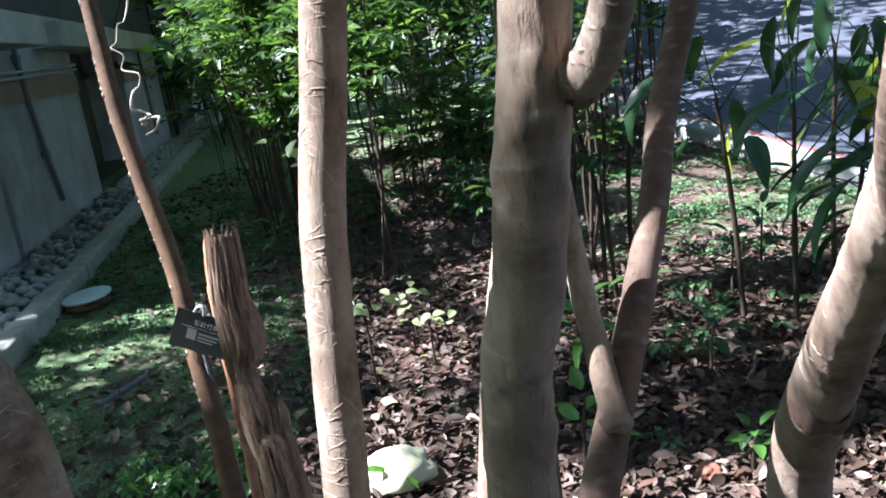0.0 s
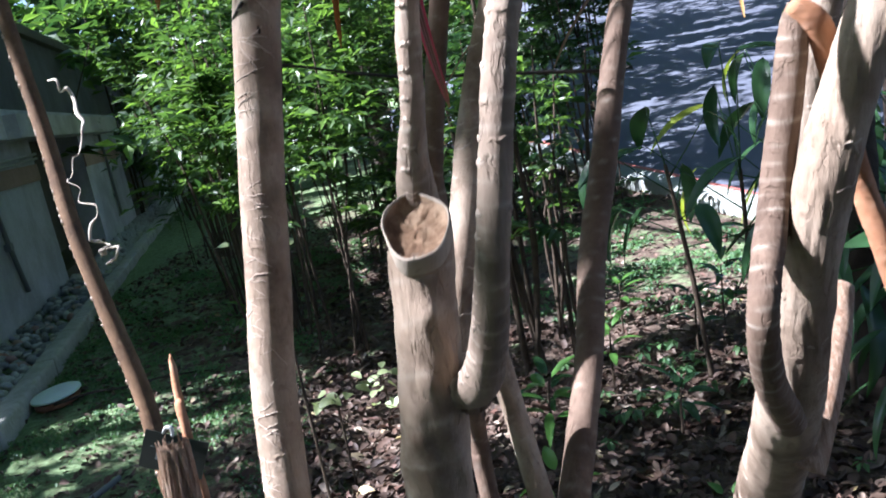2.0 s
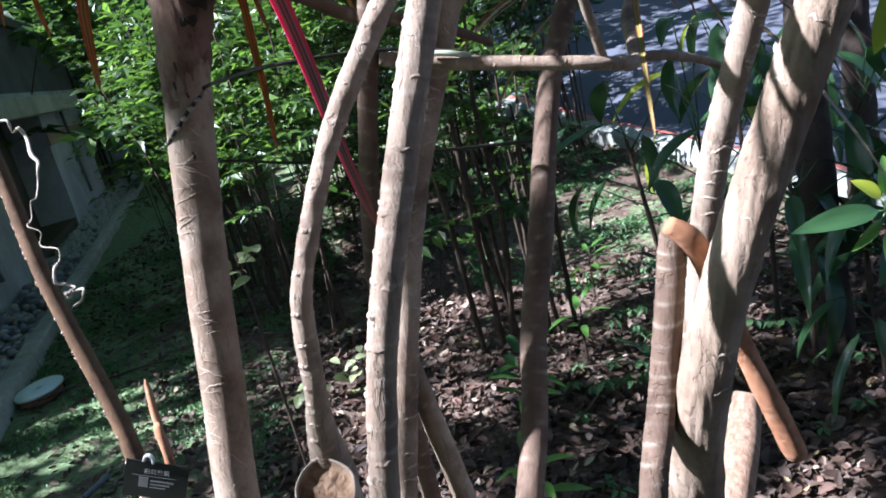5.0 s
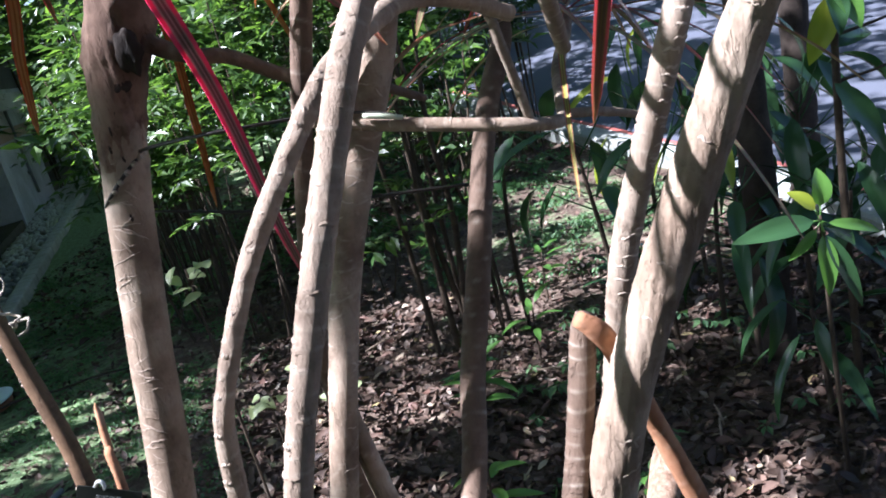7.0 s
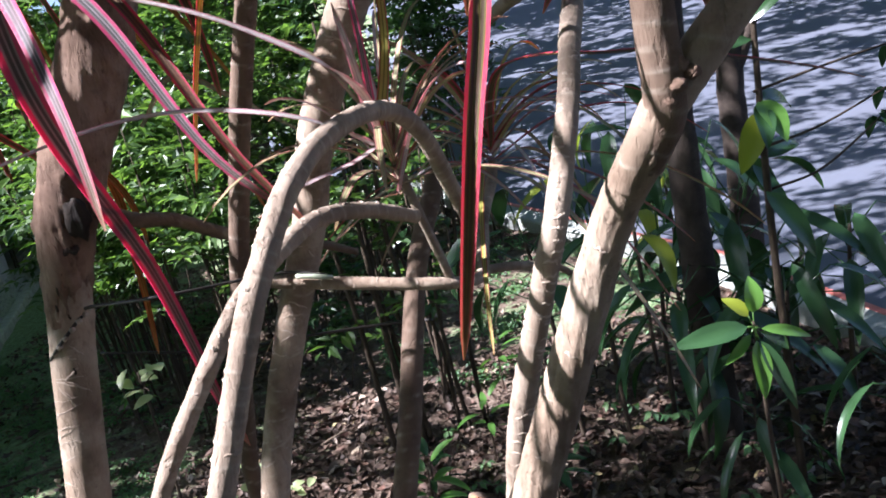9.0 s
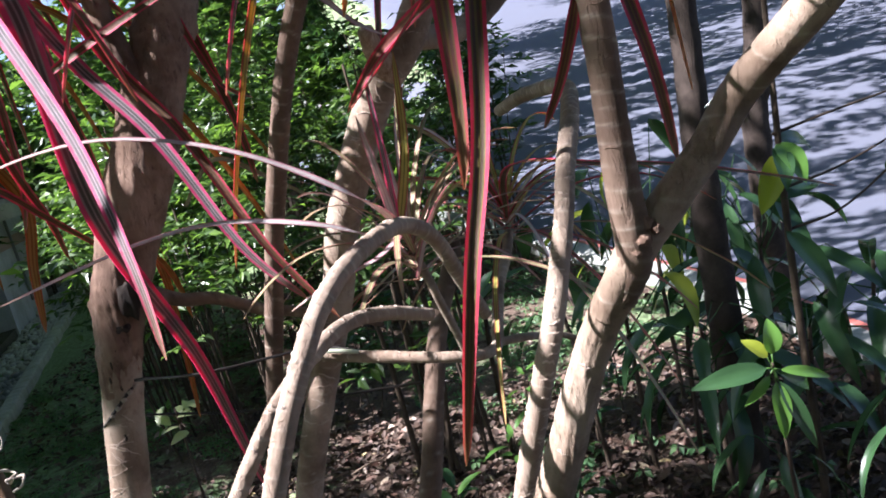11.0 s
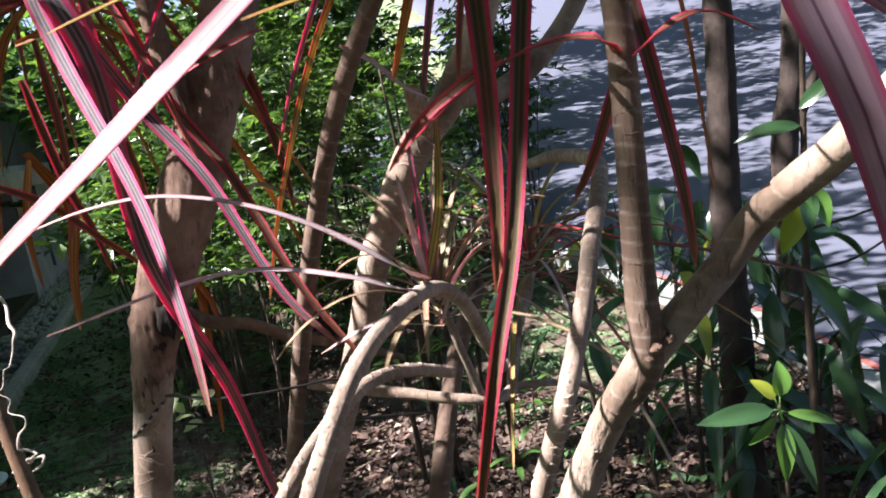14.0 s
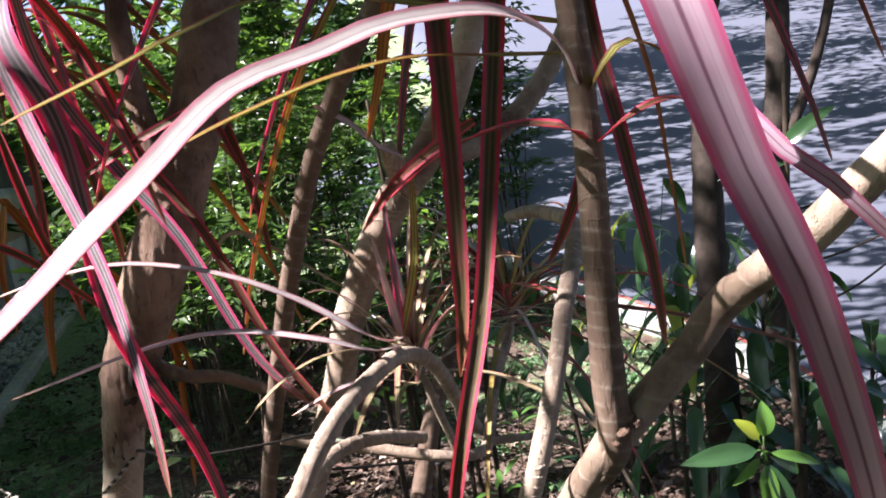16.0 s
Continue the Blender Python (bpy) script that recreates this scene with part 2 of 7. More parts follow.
def m_ground():
    m = Mat("soil_and_moss", 0.95, 0.1)
    co = m.coord()
    sx = m.node("ShaderNodeSeparateXYZ")
    m.link(co, sx.inputs[0])
    big = m.noise(0.9, 4.0, vec=co)
    mid = m.noise(7.0, 5.0, vec=co)
    fine = m.noise(70.0, 5.0, vec=co)
    vf = m.noise(260.0, 3.0, vec=co)
    soil = m.ramp(m.math("ADD", m.math("MULTIPLY", mid, 0.5), m.math("MULTIPLY", fine, 0.5)), [(0.3, (0.05, 0.034, 0.025)), (0.5, (0.13, 0.095, 0.072)), (0.62, (0.23, 0.175, 0.14)), (0.72, (0.36, 0.29, 0.24))])
    tuft = m.noise(19.0, 6.0, 0.75, vec=co)
    moss = m.ramp(m.math("ADD", m.math("MULTIPLY", tuft, 0.65), m.math("ADD", m.math("MULTIPLY", fine, 0.25), m.math("MULTIPLY", vf, 0.10))), [(0.36, (0.07, 0.072, 0.045)), (0.46, (0.135, 0.185, 0.09)), (0.55, (0.21, 0.30, 0.145)), (0.66, (0.33, 0.43, 0.25))])
    # moss grows beside the wall and along the road, with ragged borders
    left = m.math("MULTIPLY_ADD", sx.outputs[0], -0.5)
    left.node.inputs[2].default_value = -0.42
    far = m.math("MULTIPLY_ADD", sx.outputs[1], 0.22)
    far.node.inputs[2].default_value = -1.9
    f = m.math("MAXIMUM", left, m.math("MINIMUM", far, 0.7))
    band = m.math("SUBTRACT", 0.35, m.math("MULTIPLY", m.math("ABSOLUTE", m.math("SUBTRACT", sx.outputs[1], 5.2)), 0.55))
    side = m.math("MULTIPLY_ADD", sx.outputs[0], 0.8)
    side.node.inputs[2].default_value = -0.6
    f = m.math("MAXIMUM", f, m.math("MINIMUM", band, side))
    f = m.math("ADD", f, m.math("MULTIPLY", m.math("SUBTRACT", big, 0.5), 3.0))
    f = m.math("ADD", f, m.math("MULTIPLY", m.math("SUBTRACT", mid, 0.5), 4.0))
    f = m.math("MULTIPLY", f, 1.6, clamp=True)
    m.color(m.mix(f, soil, moss))
    m.bump(m.math("ADD", m.math("MULTIPLY", mid, 0.5), fine), 0.9, 0.02)
    return m.m


def m_asphalt():
    m = Mat("asphalt", 0.85, 0.35)
    f = m.noise(160.0, 3.0)
    b = m.noise(1.3, 4.0)
    c = m.ramp(f, [(0.3, (0.070, 0.081, 0.110)), (0.6, (0.102, 0.116, 0.152)), (0.8, (0.145, 0.161, 0.200))])
    m.color(m.mix(m.math("MULTIPLY", b, 0.5), c, (0.10, 0.10, 0.112))).bump(f, 0.5, 0.004)
    return m.m


def m_concrete(name, a, b, stain=(0.05, 0.055, 0.04), amount=0.6, moss=0.0):
    m = Mat(name, 0.9, 0.2)
    big = m.noise(1.4, 5.0, 0.65)
    fine = m.noise(40.0, 6.0, 0.7)
    drip = m.noise(3.0, 5.0, stretch=(1.6, 1.6, 0.3))
    c = m.ramp(fine, [(0.3, a), (0.7, b)])
    c = m.mix(m.math("MULTIPLY", m.ramp(big, [(0.42, (0, 0, 0)), (0.62, (1, 1, 1))]), amount), c, stain)
    c = m.mix(m.math("MULTIPLY", m.ramp(drip, [(0.52, (0, 0, 0)), (0.7, (1, 1, 1))]), amount * 0.5), c, stain)
    if moss:
        c = m.mix(m.math("MULTIPLY", m.ramp(m.noise(9.0, 5.0), [(0.45, (0, 0, 0)), (0.6, (1, 1, 1))]), moss), c, (0.05, 0.09, 0.025))
    m.color(c).bump(fine, 0.5, 0.004)
    return m.m


def m_stone(name, stops, rough=0.8):
    m = Mat(name, rough, 0.3)
    n = m.noise(25.0, 6.0, 0.65)
    c = m.ramp(m.objrand(), stops)
    c = m.mix(m.math("MULTIPLY", n, 0.5), c, (0.09, 0.09, 0.085))
    m.color(c).bump(n, 0.5, 0.004)
    return m.m


def m_plain(name, c, rough=0.6, spec=0.4, metal=0.0, vary=0.25, scale=20.0):
    m = Mat(name, rough, spec, metal)
    n = m.noise(scale, 5.0, 0.7)
    m.color(m.mix(m.math("MULTIPLY", n, vary), c, tuple(0.45 * x for x in c))).bump(n, 0.2, 0.002)
    return m.m


LITTER, GROUND, ASPHALT = m_litter(), m_ground(), m_asphalt()
CONCRETE = m_concrete("wall_concrete", (0.44, 0.46, 0.50), (0.58, 0.60, 0.64), (0.25, 0.25, 0.25))
CONCRETE_PALE = m_concrete("pale_concrete", (0.46, 0.46, 0.44), (0.6, 0.59, 0.56), (0.24, 0.22, 0.19), 0.5)
CONCRETE_DARK = m_concrete("dark_concrete", (0.075, 0.07, 0.055), (0.12, 0.11, 0.085), (0.04, 0.045, 0.03))
CURB_STONE = m_concrete("curb_concrete", (0.26, 0.28, 0.26), (0.38, 0.40, 0.37), (0.16, 0.17, 0.13), 0.5)
DARK_CLAD = m_concrete("dark_upper_wall", (0.085, 0.09, 0.10), (0.13, 0.135, 0.145), (0.05, 0.05, 0.05), 0.5)
KERB_MOSSY = m_concrete("mossy_edging", (0.36, 0.36, 0.33), (0.50, 0.49, 0.44), (0.20, 0.20, 0.15), 0.4, 0.22)
BRICK_ROSE = m_concrete("rose_plaster", (0.33, 0.23, 0.18), (0.45, 0.33, 0.27), (0.2, 0.15, 0.11), 0.4)
RED_PAINT = m_plain("worn_red_paint", (0.45, 0.13, 0.10), 0.7)
COBBLE = m_stone("river_cobble", [(0.0, (0.16, 0.17, 0.19)), (0.35, (0.28, 0.29, 0.32)), (0.7, (0.42, 0.43, 0.44)), (0.9, (0.62, 0.61, 0.58)), (1.0, (0.42, 0.20, 0.15))])
ROCK = m_stone("pale_rock", [(0.0, (0.78, 0.78, 0.50)), (1.0, (0.78, 0.78, 0.50))])
PIPE_GREY = m_plain("grey_pipe", (0.16, 0.17, 0.18), 0.55)
PIPE_PALE = m_plain("pale_conduit", (0.45, 0.46, 0.46), 0.5)
LID_MAT = m_plain("mint_white_plastic", (0.62, 0.74, 0.68), 0.45, vary=0.2)
RIM_RUST = m_plain("rusty_rim", (0.28, 0.13, 0.08), 0.8)
PLATE = m_plain("black_plate", (0.025, 0.028, 0.024), 0.45, vary=0.4)
INK = m_plain("white_lettering", (0.42, 0.42, 0.40), 0.6)
GREY_PRINT = m_plain("grey_print", (0.2, 0.21, 0.2), 0.6)
WHITE = m_plain("white_plastic", (0.75, 0.74, 0.7), 0.5)
WIRE = m_plain("dark_wire", (0.03, 0.026, 0.022), 0.5)
WIRE_LIGHT = m_plain("frayed_wire_band", (0.35, 0.3, 0.24), 0.7)
VINE_DRY = m_plain("dry_white_tendril", (0.58, 0.50, 0.40), 0.8, vary=0.9, scale=60.0)
TIE_GREEN = m_plain("pale_green_tie", (0.45, 0.5, 0.36), 0.5)


# ---- mesh helpers ----
ROOT = {}


def thing(name, at, label, category, group="", kind=""):
    ob = new(name)
    ob.empty_display_size = 0.05
    ob.location = at
    ROOT[ob.name] = Vector(at)
    return tagged(ob, label, category, group, kind)


def root_of(ob):
    while ob.parent:
        ob = ob.parent
    return ROOT.get(ob.name, Vector((0, 0, 0)))


def mesh_of(name, verts, faces, mat, origin=(0, 0, 0), uv=None, ridge=None, smooth=True):
    me = bpy.data.meshes.new(name)
    v = np.asarray(verts, dtype=np.float64) - np.array(origin)
    me.from_pydata(v.tolist(), [], [list(map(int, f)) for f in faces])
    for m in (mat if isinstance(mat, (list, tuple)) else [mat]):
        me.materials.append(m)
    if uv is not None:
        lay = me.uv_layers.new(name="UVMap")
        idx = np.empty(len(me.loops), dtype=np.int32)
        me.loops.foreach_get("vertex_index", idx)
        lay.data.foreach_set("uv", np.asarray(uv, dtype=np.float32)[idx].ravel())
    if ridge is not None:
        at = me.attributes.new("ridge", "FLOAT", "POINT")
        at.data.foreach_set("value", np.asarray(ridge, dtype=np.float32))
    if smooth:
        me.shade_smooth()
    me.update()
    return me


def part(name, verts, faces, mat, parent, label="", uv=None, ridge=None, smooth=True):
    """One mesh object under a thing or a part; the points are given in the world."""
    ob = new(name, mesh_of(name, verts, faces, mat, root_of(parent), uv, ridge, smooth))
    ob.parent = parent
    return tagged(ob, label)


def solo(name, verts, faces, mat, label, category, at=None, kind="", group="", uv=None, smooth=True):
    """A thing that is one mesh, its origin at its base."""
    v = np.asarray(verts, dtype=np.float64)
    if at is None:
        at = (float(v[:, 0].mean()), float(v[:, 1].mean()), float(v[:, 2].min()))
    ob = new(name, mesh_of(name, v, faces, mat, at, uv, None, smooth))
    ob.location = at
    ROOT[ob.name] = Vector(at)
    return tagged(ob, label, category, group, kind)


def spline(pts, step):
    """Catmull-Rom through rows of numbers, resampled about every step metres of the first three."""
    p = np.asarray(pts, dtype=np.float64)
    q = np.vstack([2 * p[0] - p[1], p, 2 * p[-1] - p[-2]])
    out = []
    for i in range(1, len(q) - 2):
        a, b, c, d = q[i - 1:i + 3]
        n = max(2, int(np.linalg.norm(c[:3] - b[:3]) / step))
        for s in np.arange(n) / n:
            out.append(0.5 * (2 * b + (c - a) * s + (2 * a - 5 * b + 4 * c - d) * s * s + (3 * b - a - 3 * c + d) * s ** 3))
    out.append(p[-1])
    return np.array(out)


def frames_along(c, up=(0.0, 1.0, 0.05)):
    t = np.gradient(c, axis=0)
    t /= np.maximum(np.linalg.norm(t, axis=1), 1e-9)[:, None]
    n = np.array(up, dtype=np.float64)
    ns = []
    for k in range(len(c)):
        n = n - t[k] * (n @ t[k])
        if np.linalg.norm(n) < 1e-6:
            n = np.cross(t[k], (1.0, 0.3, 0.2))
        n /= np.linalg.norm(n)
        ns.append(n.copy())
    ns = np.array(ns)
    return t, ns, np.cross(t, ns)


def tube(pts, sides=12, step=0.02, scars=0.0, depth=0.0, cross=False, wob=0.0, seed=0, caps=True, stretch=1.0, rough=0.0, knobs=0):
    """A stem through (x, y, z, radius) rows. scars: metres between leaf scars, depth: their height, cross: scars that cross one another."""
    rng = np.random.default_rng(seed)
    s = spline(pts, step)
    c, r = s[:, :3], np.maximum(s[:, 3], 0.0004)
    _, nx, ny = frames_along(c)
    length = np.concatenate([[0], np.cumsum(np.linalg.norm(np.diff(c, axis=0), axis=1))])
    th = np.linspace(0, 2 * np.pi, sides, endpoint=False)
    L, T = np.meshgrid(length, th, indexing="ij")
    ridge = np.zeros_like(L)
    width = max(0.02, 0.0009 / scars) if scars else 1.0
    if scars:
        ph = rng.uniform(0, 6.28, 4)
        jit = 0.22 * np.sin(L / scars * 0.83 + ph[0]) + 0.3 * np.sin(L / scars * 0.31 + ph[1])
        lean = 0.55 * np.cos(T + ph[2] + 0.9 * np.sin(L * 7.0))
        f1 = (L / scars + jit + lean * (0.9 if cross else 0.35)) % 1.0
        ridge = np.exp(-((f1 - 0.5) / width) ** 2)
        if cross:
            f2 = (L / scars + jit * 0.8 + 0.37 - lean * 0.8 + 0.15 * np.sin(2 * T + ph[3])) % 1.0
            ridge = np.maximum(ridge, 0.9 * np.exp(-((f2 - 0.5) / width) ** 2))
        cell = np.floor(L / scars + jit)
        part_on = np.clip(0.45 + 0.8 * np.sin(2.0 * T + 5.0 * np.sin(cell * 1.7) + ph[1]) * np.sin(cell * 2.9 + T), 0.08, 1.0)
        ridge = ridge * part_on
    swell = 1.0 + wob * (np.sin(L * 38.0 + 2 * np.sin(T + ph[0] if scars else T)) * 0.5 + np.sin(L * 91.0 + 3 * T) * 0.25)
    R = r[:, None] * swell + depth * ridge
    if rough:
        # long uneven fissures and lumps in the bark
        for _ in range(9):
            k, w, p = rng.integers(1, 10), rng.uniform(15, 160), rng.uniform(0, 6.28)
            R = R + rough * 0.5 * (0.6 - np.abs(np.sin(0.5 * k * 2 * T + w * L + p + 1.5 * np.sin(23.0 * L + p)))) * rng.uniform(0.3, 1.0)
    for _ in range(knobs):
        l0, t0, w0, h0 = rng.uniform(0, length[-1]), rng.uniform(0, 6.28), rng.uniform(0.003, 0.008), rng.uniform(-0.0016, 0.0030)
        if knobs > 500:
            w0, h0 = w0 * 0.5, h0 * 0.36 - 0.0002
        dt = (T - t0 + np.pi) % (2 * np.pi) - np.pi
        R = R + h0 * np.exp(-((L - l0) / w0) ** 2 - (dt * r[:, None] / (w0 * 0.8)) ** 2)
    v = c[:, None, :] + R[..., None] * (np.cos(T)[..., None] * nx[:, None, :] + np.sin(T)[..., None] * ny[:, None, :])
    n = len(c)
    faces = []
    for i in range(n - 1):
        for j in range(sides):
            k = (j + 1) % sides
            faces.append((i * sides + j, i * sides + k, (i + 1) * sides + k, (i + 1) * sides + j))
    if caps:
        faces.append(tuple(range(sides - 1, -1, -1)))
        faces.append(tuple((n - 1) * sides + j for j in range(sides)))
    uv = np.stack([T / 6.2832, L], axis=-1).reshape(-1, 2)
    return v.reshape(-1, 3), faces, uv, ridge.ravel()


def ribbon(pts, width, fold=0.25, twist=0.0, step=0.012, face=None, cols=4):
    """A strap leaf along (x, y, z) rows; width is its full width in metres, tapering to both ends; face: the way its upper side looks."""
    c = spline(pts, step)[:, :3]
    n = len(c)
    t, nx, ny = frames_along(c)
    nx = np.array(face or (0.0, -0.6, 0.8)) - t * (t @ np.array(face or (0.0, -0.6, 0.8)))[:, None]
    nx /= np.maximum(np.linalg.norm(nx, axis=1), 1e-6)[:, None]
    ny = np.cross(t, nx)
    s = np.linspace(0, 1, n)
    w = width * np.minimum(1.0, 0.55 + 2.2 * s) * np.power(np.clip(1 - s, 0, 1), 0.38) * 0.5 + 0.0004
    a = twist * s
    side = np.cos(a)[:, None] * ny + np.sin(a)[:, None] * nx
    upv = np.cos(a)[:, None] * nx - np.sin(a)[:, None] * ny
    verts, uv = [], []
    for j in range(cols + 1):
        f = 2.0 * j / cols - 1.0
        verts.append(c + side * (w * f)[:, None] + upv * (w * fold * (abs(f) ** 1.3))[:, None])
        uv.append(np.stack([np.full(n, (f + 1) / 2), s], axis=-1))
    verts = np.stack(verts, axis=1)
    m = cols + 1
    faces = [(i * m + j, i * m + j + 1, (i + 1) * m + j + 1, (i + 1) * m + j) for i in range(n - 1) for j in range(cols)]
    # an underside a hair below gives the blade its thickness
    top = verts.reshape(-1, 3)
    low = (verts - upv[:, None, :] * 0.0005).reshape(-1, 3)
    k = len(top)
    faces2 = [tuple(k + q for q in reversed(f)) for f in faces]
    uvs = np.stack(uv, axis=1).reshape(-1, 2)
    return np.vstack([top, low]), faces + faces2, np.vstack([uvs, uvs])


def blade(base, tip_dir, up, length, width, droop=0.4, fold=0.3, wave=0.0, seg=9):
    """A broad lance-shaped leaf: a folded, drooping surface from base."""
    d = Vector(tip_dir).normalized()
    u = Vector(up)
    u = (u - d * u.dot(d)).normalized()
    s = d.cross(u)
    verts, faces = [], []
    for i in range(seg + 1):
        f = i / seg
        w = 0.5 * width * (math.sin(math.pi * f ** 0.75) ** 0.85 if 0 < f < 1 else 0.0) + 0.0008
        ang = droop * f * 1.5
        c = Vector(base) + d * (length * (math.sin(ang) / (droop * 1.5 + 1e-6))) - u * (length * (1 - math.cos(ang)) / (droop * 1.5 + 1e-6))
        uu = u * math.cos(ang) + d * math.sin(ang)
        for j in (-1.0, -0.5, 0.0, 0.5, 1.0):
            lift = fold * abs(j) * w + wave * w * math.sin(9 * f + 3 * j)
            verts.append(tuple(c + s * (w * j) + uu * lift))
    for i in range(seg):
        for j in range(4):
            faces.append((i * 5 + j, i * 5 + j + 1, (i + 1) * 5 + j + 1, (i + 1) * 5 + j))
    return verts, faces


def gather(list_of):
    """Several (verts, faces) in one."""
    vs, fs, k = [], [], 0
    for v, f in list_of:
        v = np.asarray(v)
        vs.append(v)
        fs += [tuple(k + q for q in face) for face in f]
        k += len(v)
    return np.vstack(vs), fs


def box(x0, x1, y0, y1, z0, z1):
    v = [(x, y, z) for z in (z0, z1) for y in (y0, y1) for x in (x0, x1)]
    f = [(0, 2, 3, 1), (4, 5, 7, 6), (0, 1, 5, 4), (2, 6, 7, 3), (0, 4, 6, 2), (1, 3, 7, 5)]
    return v, f


def bevel_box(x0, x1, y0, y1, z0, z1, b=0.01):
    """A box with chamfered edges."""
    bm = bmesh.new()
    v, f = box(x0, x1, y0, y1, z0, z1)
    bv = [bm.verts.new(p) for p in v]
    for q in f:
        bm.faces.new([bv[i] for i in q])
    bmesh.ops.bevel(bm, geom=bm.edges[:], offset=b, segments=2, affect="EDGES", profile=0.7)
    out = [tuple(p.co) for p in bm.verts], [tuple(p.index for p in q.verts) for q in bm.faces]
    bm.free()
    return out


def leaf_cloud(centres, normals, along, size, aspect, rng, fold=0.35):
    """Many small folded leaves in one mesh: six points and four faces each."""
    n = len(centres)
    c = np.asarray(centres)
    z = np.asarray(normals) / np.linalg.norm(normals, axis=1)[:, None]
    a = along - z * (along * z).sum(1)[:, None]
    a /= np.maximum(np.linalg.norm(a, axis=1), 1e-6)[:, None]
    s = np.cross(z, a)
    L = (size * rng.uniform(0.7, 1.3, n))[:, None]
    W = L * aspect
    p0 = c
    p1 = c + a * L * 0.42 + s * W * 0.5 + z * W * fold * 0.5
    p2 = c + a * L * 0.45 - z * L * 0.02
    p3 = c + a * L * 0.42 - s * W * 0.5 + z * W * fold * 0.5
    p4 = c + a * L - z * L * 0.12
    v = np.stack([p0, p1, p2, p3, p4], axis=1).reshape(-1, 3)
    base = np.arange(n)[:, None] * 5
    tri = np.array([[0, 2, 1], [1, 2, 4], [0, 3, 2], [2, 3, 4]])
    f = (base[:, None, :] + tri[None]).reshape(-1, 3)
    return v, f


def curled_leaves(centres, normals, along, size, aspect, rng):
    """Dry fallen leaves in one mesh: pointed ovals, cupped and twisted, each with its own curl."""
    n = len(centres)
    c = np.asarray(centres)
    z = np.asarray(normals) / np.linalg.norm(normals, axis=1)[:, None]
    a = along - z * (along * z).sum(1)[:, None]
    a /= np.maximum(np.linalg.norm(a, axis=1), 1e-6)[:, None]
    s = np.cross(z, a)
    L = size * rng.uniform(0.45, 1.35, n) * np.where(rng.uniform(0, 1, n) < 0.08, 1.5, 1.0)
    W = L * aspect * rng.uniform(0.6, 1.25, n)
    curl, roll, twist = rng.normal(0.0, 0.9, n), rng.uniform(0.0, 1.1, n), rng.normal(0, 0.5, n)
    prof = ((0.0, 0.04), (0.18, 0.62), (0.42, 1.0), (0.68, 0.82), (0.88, 0.4), (1.0, 0.03))
    rows = []
    for u, w in prof:
        bend = curl * (u - 0.45)
        mid = c + a * (L * (u - 0.45) * (1 - 0.12 * bend ** 2))[:, None] + z * (L * 0.5 * curl * (u - 0.45) ** 2)[:, None]
        t = twist * (u - 0.45)
        sd = s * np.cos(t)[:, None] + z * np.sin(t)[:, None]
        lift = z * np.cos(t)[:, None] - s * np.sin(t)[:, None]
        h = 0.5 * W * w
        rows += [mid + sd * h[:, None] + lift * (h * roll)[:, None], mid, mid - sd * h[:, None] + lift * (h * roll * rng.uniform(0.5, 1.3, n))[:, None]]
    v = np.stack(rows, axis=1).reshape(-1, 3)
    q = []
    for i in range(len(prof) - 1):
        for j in (0, 1):
            q.append((3 * i + j, 3 * i + j + 1, 3 * i + j + 4, 3 * i + j + 3))
    f = (np.arange(n)[:, None, None] * 18 + np.array(q)[None]).reshape(-1, 4)
    return v, f


def ground_z(x, y):
    """The ground: level by the plants and the wall, rising gently along the road."""
    d = np.maximum(0.0, np.asarray(y, dtype=np.float64) - 5.0)
    u = np.clip((np.asarray(x, dtype=np.float64) - 0.2) / 2.0, 0.0, 1.0)
    return 0.20 * u * u * (3 - 2 * u) * d * d / (d + 3.0)


# ---- ground, road, wall ----
def road_edge(y):
    d = np.maximum(0.0, np.asarray(y, dtype=np.float64) - 4.5)
    e = np.maximum(0.0, np.asarray(y, dtype=np.float64) - 7.2)
    return 2.41 - 0.36 * d * d / (d + 1.2) + 0.20 * e * e / (e + 1.0)


def grid_sheet(xs, ys, zf):
    X, Y = np.meshgrid(xs, ys, indexing="ij")
    v = np.stack([X, Y, zf(X, Y)], axis=-1).reshape(-1, 3)
    m = len(ys)
    f = [(i * m + j, (i + 1) * m + j, (i + 1) * m + j + 1, i * m + j + 1) for i in range(len(xs) - 1) for j in range(m - 1)]
    return v, f


def bumpy_ground(X, Y):
    z = ground_z(X, Y)
    near = np.clip(1.0 - np.maximum(np.abs(X) - 6, np.abs(Y - 4) - 8) / 6.0, 0, 1)
    return z + near * (0.012 * np.sin(2.3 * X + 1.1 * Y) + 0.009 * np.sin(5.1 * Y - 3.7 * X) + 0.005 * np.sin(11 * X + 7 * Y) - 0.01)


_gx = np.concatenate([[-400, -120, -50, -25], np.linspace(-14, 14, 141), [25, 50, 120, 400]])
_gy = np.concatenate([[-400, -120, -40, -15], np.linspace(-6, 20, 131), [30, 60, 130, 400]])
_v, _f = grid_sheet(_gx, _gy, bumpy_ground)
solo("ground", _v, _f, GROUND, "dark garden soil with moss and trodden leaf mould", "ground", at=(0, 0, 0), kind="structure")

